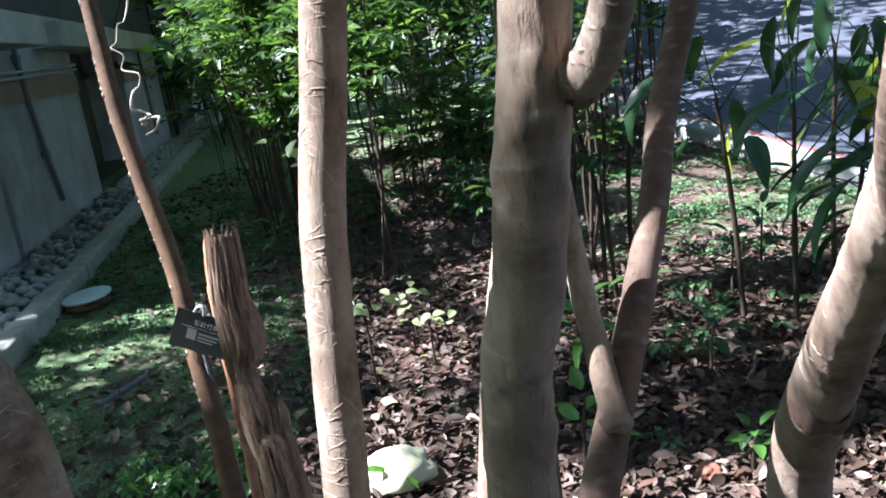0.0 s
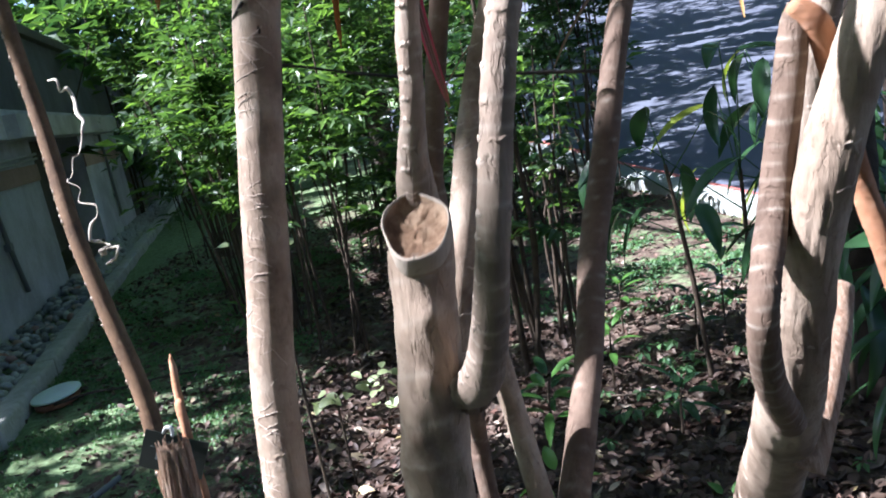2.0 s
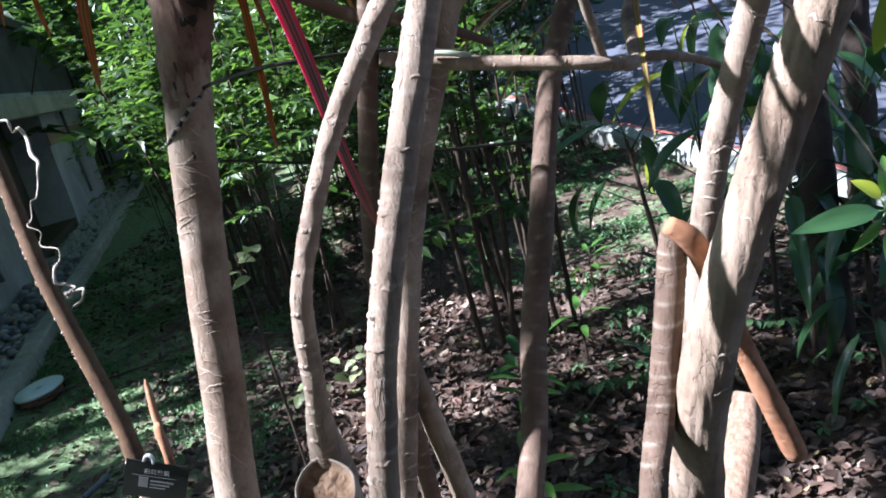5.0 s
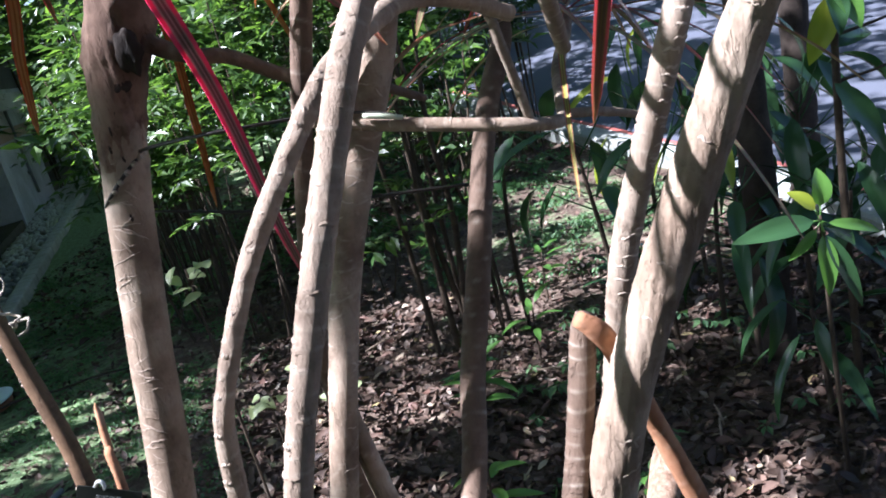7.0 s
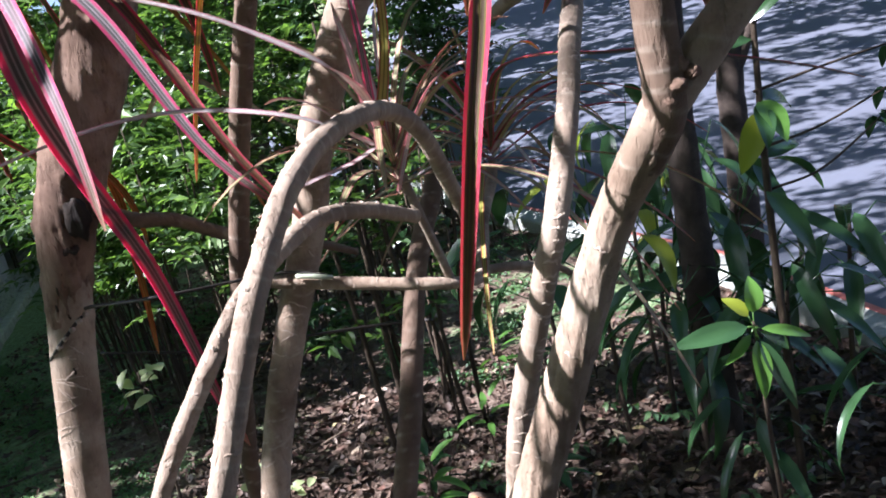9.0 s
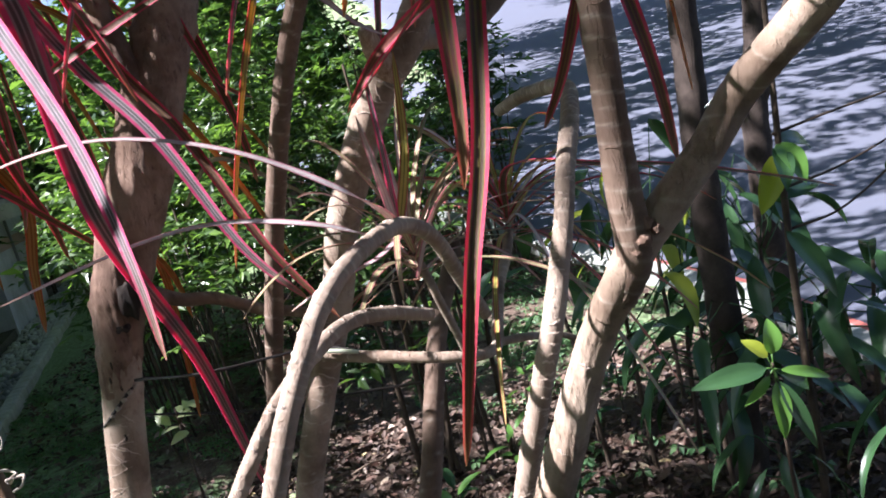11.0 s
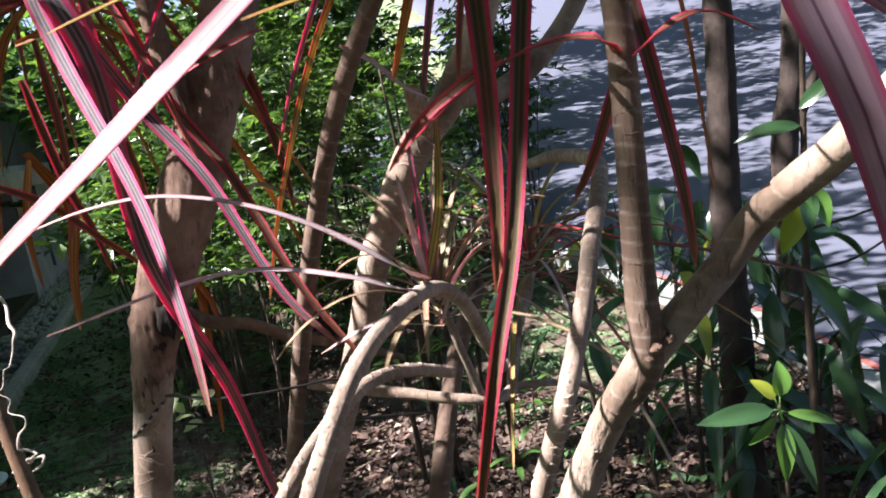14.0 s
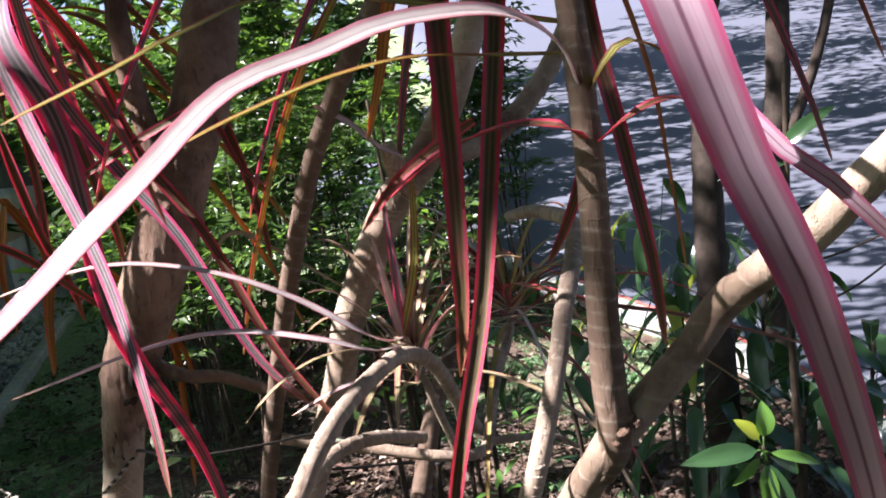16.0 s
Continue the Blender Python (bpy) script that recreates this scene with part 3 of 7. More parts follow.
# the road lies a little above the soil and curves away
_ys = np.concatenate([np.linspace(-12, 20, 65), np.linspace(21, 60, 20)])
_rv, _rf = [], []
for y in _ys:
    x0 = float(road_edge(y))
    for k in range(31):
        x = x0 + 0.02 + k * (0.5 + 0.012 * max(0.0, y - 5))
        _rv.append((x, y, float(ground_z(x, y)) + 0.05))
for i in range(len(_ys) - 1):
    for k in range(30):
        a = i * 31 + k
        _rf.append((a, a + 1, a + 32, a + 31))
solo("road", _rv, _rf, ASPHALT, "grey asphalt lane dappled with sun", "road", at=(0, 0, 0), kind="structure")


def strip(prof, path, z_of):
    """A profile of (off, z) swept along (x, y, nx, ny)."""
    v, f = [], []
    n = len(prof)
    for x, y, nx, ny in path:
        for o, z in prof:
            px, py = x + nx * o, y + ny * o
            v.append((px, py, float(z_of(px, py)) + z))
    for i in range(len(path) - 1):
        for k in range(n - 1):
            a = i * n + k
            f.append((a, a + 1, a + n + 1, a + n))
    f.append(tuple(range(n)))
    f.append(tuple(len(v) - 1 - k for k in range(n)))
    return v, f


# curb: stones of one metre, each with a worn red upper edge on the road side
curb = thing("curb", (2.4, 3.5, 0.0), "concrete road curb with a worn red painted edge", "curb", kind="structure")
for i in range(-5, 17):
    y0, y1 = i * 1.0 + 0.006, i * 1.0 + 0.994
    path = []
    for y in np.linspace(y0, y1, 4):
        dx = float(road_edge(y + 0.05) - road_edge(y - 0.05)) / 0.1
        n = math.hypot(1, dx)
        path.append((float(road_edge(y)), y, 1 / n, -dx / n))
    prof = [(-0.20, -0.1), (-0.20, 0.075), (-0.185, 0.09), (-0.05, 0.098), (-0.05, -0.1)]
    st = part("curb_stone", *strip(prof, path, ground_z), CURB_STONE, curb, smooth=False)
    prof = [(-0.05, -0.1), (-0.05, 0.101), (0.0, 0.095), (0.018, 0.08), (0.02, -0.1)]
    part("painted_edge", *strip(prof, path, ground_z), RED_PAINT, st, "worn red painted edge", smooth=False)

# the wall of the building runs beside a bed of cobbles
K0, KD = Vector((-2.373, 3.94, 0)), Vector((-0.2288, 0.9735, 0)).normalized()
KN = Vector((-KD.y, KD.x, 0))


def wallp(s, off, z):
    p = K0 + KD * s + KN * off
    return (p.x, p.y, z)


def wall_box(s0, s1, o0, o1, z0, z1, b=0.0):
    v, f = bevel_box(s0, s1, o0, o1, z0, z1, b) if b else box(s0, s1, o0, o1, z0, z1)
    return [wallp(*p) for p in v], [tuple(reversed(q)) for q in f]


wall = thing("wall_west", wallp(4.0, 0.62, 0.0), "shaded grey concrete wall with recesses, ledges and pipes", "wall", kind="structure")
# piers and panels leave two real recesses between them
for s0, s1 in ((0.4, 2.05), (2.17, 5.10), (7.85, 11.3), (16.0, 24.0)):
    part("wall_panel", *wall_box(s0, s1, 0.62, 1.25, -0.3, 1.896), CONCRETE, wall, smooth=False)
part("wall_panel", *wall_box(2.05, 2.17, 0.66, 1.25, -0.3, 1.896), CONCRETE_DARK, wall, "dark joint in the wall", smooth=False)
# backs and sills of the recesses are much darker than the panels
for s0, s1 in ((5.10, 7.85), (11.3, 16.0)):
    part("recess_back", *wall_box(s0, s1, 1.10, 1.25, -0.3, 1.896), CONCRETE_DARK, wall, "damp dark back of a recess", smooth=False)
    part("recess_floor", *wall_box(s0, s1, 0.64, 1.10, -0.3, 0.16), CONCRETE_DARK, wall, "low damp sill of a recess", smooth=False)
    part("recess_head", *wall_box(s0, s1, 0.62, 1.10, 1.62, 1.896), CONCRETE, wall, smooth=False)
for s0, s1 in ((2.174, 5.096), (7.854, 11.296)):
    part("band", *wall_box(s0, s1, 0.60, 0.62, 1.16, 1.33), BRICK_ROSE, wall, "rose-brown plaster band", smooth=False)
part("ledge", *wall_box(0.45, 2.88, 0.26, 0.617, 1.56, 1.78, 0.012), CONCRETE_PALE, wall, "pale projecting concrete ledge", smooth=False)
part("ledge", *wall_box(3.78, 10.0, 0.36, 0.617, 1.58, 1.80, 0.012), CONCRETE_PALE, wall, "pale projecting concrete ledge", smooth=False)
part("upper_wall", *wall_box(0.4, 24.0, 0.64, 1.25, 1.90, 2.75), DARK_CLAD, wall, "dark weathered upper wall", smooth=False)
part("coping", *wall_box(0.35, 24.0, 0.56, 1.3, 2.754, 2.87, 0.02), CONCRETE_DARK, wall, "dark weathered coping", smooth=False)


def pipe_run(name, pts, r, mat, label, cat, clamp=()):
    th = thing(name, pts[0], label, cat)
    v, f, uv, rd = tube([(*p, r) for p in pts], 10, 0.1)
    part("pipe", v, f, mat, th, uv=uv)
    for p in clamp:
        part("clamp", *wall_box(p[0] - 0.05, p[0] + 0.05, 0.565, 0.618, p[1] - 0.03, p[1] + 0.03, 0.006), PIPE_GREY, th, "dark pipe clamp", smooth=False)
    return th


pipe_run("downpipe", [wallp(3.40, 0.585, 0.28), wallp(3.24, 0.585, 0.72), wallp(3.13, 0.585, 1.2), wallp(3.10, 0.585, 1.575)], 0.022, PIPE_GREY, "thin grey downpipe clamped to the concrete wall", "pipe", [(3.25, 0.70), (3.11, 1.5)])
pipe_run("downpipe", [wallp(9.55, 0.585, 0.3), wallp(9.5, 0.585, 1.0), wallp(9.45, 0.585, 1.575)], 0.022, PIPE_GREY, "thin grey downpipe on the wall behind the shrubs", "pipe", [(9.52, 0.62)])
for k, dz in enumerate((0.0, 0.045)):
    pipe_run("conduit", [wallp(0.6, 0.58, 1.34 + dz), wallp(2.6, 0.575, 1.34 + dz), wallp(5.06, 0.58, 1.385 + dz)], 0.014, PIPE_PALE, "pale cable conduit running along the wall", "conduit")

# low mossy edging in front of the cobbles
edging = thing("edging", wallp(0, 0.0, 0.0), "mossy concrete garden edging beside the cobbles", "edging", kind="structure")
for i in range(-5, 14):
    s0, s1 = i * 1.3 + 0.008, (i + 1) * 1.3 - 0.008
    v, f = bevel_box(s0, s1, 0.0, 0.13, -0.1, 0.10, 0.02)
    v = [wallp(a, b, c) for a, b, c in v]
    part("edging_block", v, [tuple(reversed(q)) for q in f], KERB_MOSSY, edging)


# ---- stems of the dragon trees ----
def stem(name, pts, parent, mat=BARK_TAN, label="", sides=22, step=0.003, scars=0.012, depth=0.0006, cross=False, wob=0.05, seed=1, rough=0.0004, knobs=0):
    v, f, uv, rd = tube(pts, sides, step, scars, depth * 0.5, cross, wob, seed, rough=rough, knobs=knobs)
    return part(name, v, f, mat, parent, label, uv=uv, ridge=rd)


def leaf_scars(pts, parent, gap, spread, rad, seed, fork=0.0, slope=0.2, zmin=0.6, mat=SCAR, around=2, skip=0.15, name="leaf_scarring", side=None):
    """Thin raised lines that old leaves left on a stem; fork: the share that open like a V; spread: half their angle round the stem."""
    rg = np.random.default_rng(seed)
    s = spline(pts, 0.003)
    c, r = s[:, :3], s[:, 3]
    _, nx, ny = frames_along(c)
    length = np.concatenate([[0], np.cumsum(np.linalg.norm(np.diff(c, axis=0), axis=1))])

    def at(l, t):
        k = np.clip(np.interp(l, length, np.arange(len(length))), 0, len(length) - 1.001)
        i = k.astype(int)
        w = (k - i)[:, None]
        mixed = [a[i] * (1 - w) + a[i + 1] * w for a in (c, nx, ny)]
        rr = (r[i] * (1 - w[:, 0]) + r[i + 1] * w[:, 0]) - rad * 1.15
        return np.column_stack([mixed[0] + (mixed[1] * np.cos(t)[:, None] + mixed[2] * np.sin(t)[:, None]) * rr[:, None]])

    out = []
    l0, turn = 0.0, rg.uniform(0, 6.28)
    while l0 < length[-1] - 0.02:
        l0 += gap * rg.uniform(0.6, 1.4)
        if np.interp(l0, length, c[:, 2]) < zmin or rg.uniform() < skip:
            continue
        for q in range(around):
            turn += 2.4 if around == 1 else 6.283 / around + rg.uniform(-0.4, 0.4)
            if side is not None:
                turn = side + rg.uniform(-0.3, 0.3)
            lq = l0 + rg.uniform(-0.3, 0.3) * gap
            rm = float(np.interp(lq, length, r))
            half = spread * rg.uniform(0.6, 1.2)
            sl = slope * rg.uniform(-1.0, 1.0) + 0.06
            strokes = [(turn - half, turn + half, lq, sl, rg.uniform(-0.25, 0.1))]
            if rg.uniform() < fork:
                o = turn + half * rg.uniform(-0.5, 0.9)
                strokes.append((o, o - half * rg.uniform(0.7, 1.3) * rg.choice([-1, 1]), lq + sl * rm * (o - turn), -sl * 1.4 + rg.choice([-0.45, 0.45]), 0.0))
            for a, b, lc, m, bend in strokes:
                u = np.linspace(0, 1, 9)
                t = a + (b - a) * u
                ref = turn if b > a and a == turn - half else a
                l = lc + m * rm * (t - ref) + bend * rm * half * (2 * u - 1) ** 2 + 0.0006 * np.sin(13 * u + turn)
                p = at(np.clip(l, 0, length[-1]), t)
                w = 2.0 * rad * np.sqrt(np.clip(np.sin(np.pi * np.clip(u * 0.96 + 0.02, 0, 1)), 0.02, 1)) * rg.uniform(0.7, 1.2)
                out.append(tube(np.column_stack([p, w]), 5, 0.01)[:2])
    if out:
        v, f = gather(out)
        tagged(part(name, v, f, mat, parent), "thin pale leaf scars", kind="stuff")


def knot(c, size, parent, mat, seed, name="knot", label="dark knot"):
    """A lumpy knot sitting on the bark."""
    bm = bmesh.new()
    bmesh.ops.create_icosphere(bm, subdivisions=3, radius=1.0)
    for q in bm.verts:
        p = q.co * (1 + 0.35 * noise.noise(q.co * 1.8 + Vector((seed, 0, 0))) + 0.15 * noise.noise(q.co * 5.0 + Vector((0, seed, 0))))
        q.co = Vector((p.x * size[0], p.y * size[1], p.z * size[2])) + Vector(c)
    v, f = [tuple(q.co) for q in bm.verts], [tuple(t.index for t in q.verts) for q in bm.faces]
    bm.free()
    part(name, v, f, mat, parent, label)


def strap(pts, width, parent, mat=LEAF_PINK, label="", fold=0.25, twist=0.0, face=None, name="leaf"):
    v, f, uv = ribbon(pts, width, fold, twist, face=face)
    return part(name, v, f, mat, parent, label, uv=uv)


def sun_foot(p, z):
    """Where the ray of sun through p meets the level z."""
    k = (p[2] - z) / _to_sun.z
    return p[0] - k * _to_sun.x, p[1] - k * _to_sun.y


def off_trunk(pts):
    """True where a leaf leaves the sun on the pale trunk alone."""
    for p in pts:
        for x, y, z, _ in A_LOW[2:7]:
            u, w = sun_foot(p, z)
            if p[2] > z and abs(u - x) < 0.075 and abs(w - y) < 0.035:
                return False
    return True


def head(centre, parent, n, length, width, mats, rng, up=0.5, axis=(0, 0, 1), sag=0.5, keep=None, clear=None):
    """A tuft of strap leaves round a shoot; keep: a test that drops leaves going where none hang."""
    ax = Vector(axis).normalized()
    for k in range(n):
        az = k * 2.399963 + rng.uniform(-0.25, 0.25)
        el = up * rng.uniform(0.3, 1.5) + 0.9 * (k / n - 0.4)
        d = Vector((math.cos(az) * math.cos(el), math.sin(az) * math.cos(el), math.sin(el)))
        q = Vector((0, 0, 1)).rotation_difference(ax)
        d = q @ d
        L = length * rng.uniform(0.7, 1.15)
        c = Vector(centre) + ax * (0.05 * (k / n - 0.5))
        if keep and not keep(c + d * L * 0.8):
            continue
        pts = []
        for s in (0.0, 0.3, 0.6, 0.85, 1.0):
            p = c + d * (L * s) + Vector((0, 0, -1)) * (sag * L * s ** 2.2 * (0.6 + 0.4 * math.cos(el)))
            pts.append(tuple(p))
        if clear and not clear([tuple(Vector(a).lerp(Vector(b), w)) for a, b in zip(pts[:-1], pts[1:]) for w in (0, 0.25, 0.5, 0.75)]):
            continue
        strap(pts, width * rng.uniform(0.75, 1.2), parent, mats[int(rng.integers(len(mats)))], fold=rng.uniform(0.1, 0.45), twist=rng.uniform(-0.8, 0.8), face=tuple(q @ Vector((-d.x * 0.4, -d.y * 0.4, 0.9))))


rng = np.random.default_rng(5)

# tree A: the pale trunk with crossing scars, knotted above
tree_a = thing("dragon_tree", (-0.13, 0.60, 0.0), "multi-stemmed dragon tree with a pale scarred trunk", "tree", "dragon trees")
A_LOW = [(-0.155, 0.56, -0.05, 0.026), (-0.149, 0.63, 0.5, 0.0228), (-0.1267, 0.6985, 0.857, 0.0210), (-0.1157, 0.7363, 1.06, 0.0208), (-0.0953, 0.7586, 1.2, 0.0207), (-0.0727, 0.7744, 1.335, 0.0208), (-0.0442, 0.787, 1.47, 0.0218), (-0.0291, 0.7921, 1.53, 0.024)]
A_TOP = [(-0.0520, 0.7845, 1.44, 0.0195), (-0.0430, 0.7873, 1.475, 0.0228), (-0.0291, 0.7921, 1.53, 0.0275), (-0.0084, 0.7985, 1.575, 0.0312), (0.0261, 0.8100, 1.65, 0.0345), (0.0677, 0.8200, 1.735, 0.0325), (0.1336, 0.838, 1.90, 0.031), (0.18, 0.86, 2.15, 0.026)]
stem("trunk", A_LOW, tree_a, BARK_TAN, "pale tan trunk with crossing leaf scars", 44, 0.003, 0, 0, False, 0.03, 3, 0.0003, 40)
leaf_scars(A_LOW, tree_a, 0.010, 0.85, 0.00036, 5, 0.95, 0.6, 0.7, around=1, side=2.75, skip=0.03)
leaf_scars(A_LOW, tree_a, 0.03, 0.5, 0.0004, 6, 0.6, 0.28, 0.7, around=2, mat=BARK_TAN)
stem("upper_trunk", A_TOP, tree_a, BARK_ROUGH, "rough fissured brown upper trunk", 64, 0.002, 0, 0, False, 0.05, 3, 0.0018, 160)
knot((-0.008, 0.7690, 1.540), (0.012, 0.006, 0.020), tree_a, BARK_DARK, 2.0)
knot((-0.026, 0.769, 1.512), (0.010, 0.004, 0.006), tree_a, BARK_DARK, 4.0)
for k_, (x_, z_) in enumerate(((-0.045, 1.478), (-0.037, 1.493), (-0.051, 1.462), (-0.043, 1.452), (-0.054, 1.40))):
    knot((x_, 0.7655 - 0.004 * (z_ < 1.42), z_), (0.0016, 0.0014, 0.005), tree_a, BARK_DARK, 6.0 + k_, "bark_pit", "dark pit in the bark")
stem("limb", [(0.0593, 0.8050, 1.7011, 0.0160), (0.0573, 0.8000, 1.7580, 0.0135), (0.0467, 0.8000, 1.8207, 0.0125), (0.0435, 0.8000, 1.8867, 0.0120), (0.0474, 0.8000, 1.9558, 0.0115)], tree_a, BARK_ROUGH, "rough brown limb rising beside the trunk", 28, 0.003, 0, 0, False, 0.05, 4, 0.0014, 20)
stem("limb", [(-0.012, 0.792, 1.56, 0.010), (0.012, 0.786, 1.538, 0.0085), (0.040, 0.786, 1.522, 0.0075), (0.070, 0.80, 1.512, 0.007), (0.11, 0.82, 1.484, 0.0068), (0.15, 0.815, 1.470, 0.0064), (0.19, 0.82, 1.452, 0.0058), (0.235, 0.84, 1.425, 0.0035)], tree_a, BARK_ROSE, "thin rose-brown side branch", 14, 0.005, 0.02, 0.0005, False, 0.05, 6)

# tree B: the sawn stump with two living shoots
tree_b = thing("dragon_tree", (0.03, 0.43, 0.0), "dragon tree with a sawn-off trunk and two arching shoots", "tree", "dragon trees")
stem("trunk", [(0.025, 0.43, -0.05, 0.021), (0.028, 0.41, 0.5, 0.019), (0.034, 0.385, 1.006, 0.0170), (0.048, 0.363, 1.120, 0.0155), (0.056, 0.353, 1.180, 0.0150), (0.061, 0.351, 1.218, 0.0140), (0.0655, 0.353, 1.262, 0.0135)], tree_b, BARK_TAN, "tan trunk with faint rings", 48, 0.0022, 0.017, 0.0004, False, 0.035, 7, 0.0009, 240)
knot((0.0755, 0.343, 1.1935), (0.006, 0.004, 0.003), tree_b, BARK_ROUGH, 5.0, "crotch_fold", "dark fold where the shoot leaves the trunk")


def sawn_top(c, r, nrm, parent):
    """The slanting sawn end: a raised pale rim round a rough brown hollow, and the wood below it."""
    n = Vector(nrm).normalized()
    a = Vector((1, 0, 0))
    b = n.cross(a)
    prof = [(0.84, -0.034), (1.0, -0.009), (1.02, 0.0005), (0.97, 0.0015), (0.93, 0.0004), (0.87, -0.0018), (0.72, -0.0032), (0.6, -0.004), (0.48, -0.0043), (0.36, -0.0046), (0.24, -0.0044), (0.12, -0.004), (0.02, -0.0038)]
    sides = 40
    v, under_f, rim_f, core_f = [], [], [], []
    for i, (q, h) in enumerate(prof):
        for j in range(sides):
            t = 2 * math.pi * j / sides
            rr = r * q * (1 + 0.04 * math.sin(3 * t + 1) + 0.03 * math.sin(5 * t))
            hh = h + (0.0016 * noise.noise((5 * q * math.cos(t), 5 * q * math.sin(t), 3.0)) + 0.001 * noise.noise((14 * q * math.cos(t), 14 * q * math.sin(t), 7.0))) * (0.25 if q > 0.95 else 1.0)
            v.append(tuple(Vector(c) + (a * math.cos(t) + b * math.sin(t) * 1.32) * rr + n * hh))
    for i in range(len(prof) - 1):
        for j in range(sides):
            k = (j + 1) % sides
            (under_f if i == 0 else rim_f if i < 4 else core_f).append((i * sides + j, i * sides + k, (i + 1) * sides + k, (i + 1) * sides + j))
    part("sawn_neck", v, under_f, BARK_TAN, parent, uv=[(0, 0)] * len(v), ridge=[0.1] * len(v))
    part("sawn_rim", v, rim_f, BARK_GREY, parent, "pale swollen bark rim round the saw cut", uv=[(0, 0)] * len(v), ridge=[0.9] * len(v))
    part("sawn_face", v, core_f, CUT, parent, "rough brown sawn wood")


sawn_top((0.0665, 0.3465, 1.2725), 0.0138, (0.0, -0.62, 0.78), tree_b)
stem("shoot", [(0.062, 0.352, 1.203, 0.0095), (0.0775, 0.342, 1.203, 0.0092), (0.0865, 0.326, 1.226, 0.0077), (0.0955, 0.305, 1.272, 0.0062), (0.113, 0.316, 1.343, 0.0062), (0.138, 0.329, 1.408, 0.0066), (0.174, 0.351, 1.490, 0.0069), (0.190, 0.367, 1.519, 0.0069), (0.211, 0.397, 1.550, 0.0068), (0.238, 0.443, 1.569, 0.0066), (0.275, 0.515, 1.573, 0.0066), (0.301, 0.552, 1.552, 0.0066), (0.319, 0.592, 1.501, 0.0064), (0.335, 0.64, 1.455, 0.006)], tree_b, BARK_GREY, "smooth grey-tan arching shoot with ringed bark", 26, 0.0012, 0.0088, 0.0006, False, 0.02, 8)
leaf_scars([(0.062, 0.352, 1.203, 0.0095), (0.0775, 0.342, 1.203, 0.0092), (0.0865, 0.326, 1.226, 0.0077), (0.0955, 0.305, 1.272, 0.0062), (0.113, 0.316, 1.343, 0.0062), (0.138, 0.329, 1.408, 0.0066), (0.174, 0.351, 1.490, 0.0069), (0.190, 0.367, 1.519, 0.0069), (0.211, 0.397, 1.550, 0.0068), (0.238, 0.443, 1.569, 0.0066), (0.275, 0.515, 1.573, 0.0066), (0.301, 0.552, 1.552, 0.0066), (0.319, 0.592, 1.501, 0.0064), (0.335, 0.64, 1.455, 0.006)], tree_b, 0.0085, 1.1, 0.00055, 31, 0.15, 0.10, 1.1, around=1, skip=0.05, mat=BARK_GREY)
leaf_scars([(0.062, 0.352, 1.203, 0.0095), (0.0775, 0.342, 1.203, 0.0092), (0.0865, 0.326, 1.226, 0.0077), (0.0955, 0.305, 1.272, 0.0062), (0.113, 0.316, 1.343, 0.0062), (0.138, 0.329, 1.408, 0.0066), (0.174, 0.351, 1.490, 0.0069), (0.190, 0.367, 1.519, 0.0069), (0.211, 0.397, 1.550, 0.0068), (0.238, 0.443, 1.569, 0.0066), (0.275, 0.515, 1.573, 0.0066), (0.301, 0.552, 1.552, 0.0066), (0.319, 0.592, 1.501, 0.0064), (0.335, 0.64, 1.455, 0.006)], tree_b, 0.0105, 0.75, 0.00075, 51, 0.1, 0.10, 1.1, around=1, side=2.6, skip=0.05)
stem("shoot", [(0.0685, 0.371, 1.264, 0.0104), (0.0690, 0.367, 1.284, 0.0088), (0.0710, 0.361, 1.301, 0.0064), (0.075, 0.354, 1.320, 0.0052), (0.080, 0.351, 1.353, 0.0050), (0.086, 0.354, 1.374, 0.0046), (0.105, 0.374, 1.414, 0.0048), (0.128, 0.386, 1.448, 0.0053), (0.165, 0.414, 1.492, 0.0057), (0.199, 0.458, 1.513, 0.0059), (0.222, 0.486, 1.518, 0.0058), (0.250, 0.512, 1.511, 0.0057), (0.283, 0.538, 1.494, 0.0050)], tree_b, BARK_GREY, "slender pale brown shoot growing from the cut", 20, 0.0012, 0.009, 0.00055, False, 0.03, 9)
leaf_scars([(0.0685, 0.371, 1.264, 0.0104), (0.0690, 0.367, 1.284, 0.0088), (0.0710, 0.361, 1.301, 0.0064), (0.075, 0.354, 1.320, 0.0052), (0.080, 0.351, 1.353, 0.0050), (0.086, 0.354, 1.374, 0.0046), (0.105, 0.374, 1.414, 0.0048), (0.128, 0.386, 1.448, 0.0053), (0.165, 0.414, 1.492, 0.0057), (0.199, 0.458, 1.513, 0.0059), (0.222, 0.486, 1.518, 0.0058), (0.250, 0.512, 1.511, 0.0057), (0.283, 0.538, 1.494, 0.0050)], tree_b, 0.0095, 0.75, 0.0006, 32, 0.1, 0.10, 1.1, around=1, skip=0.1, side=2.6)

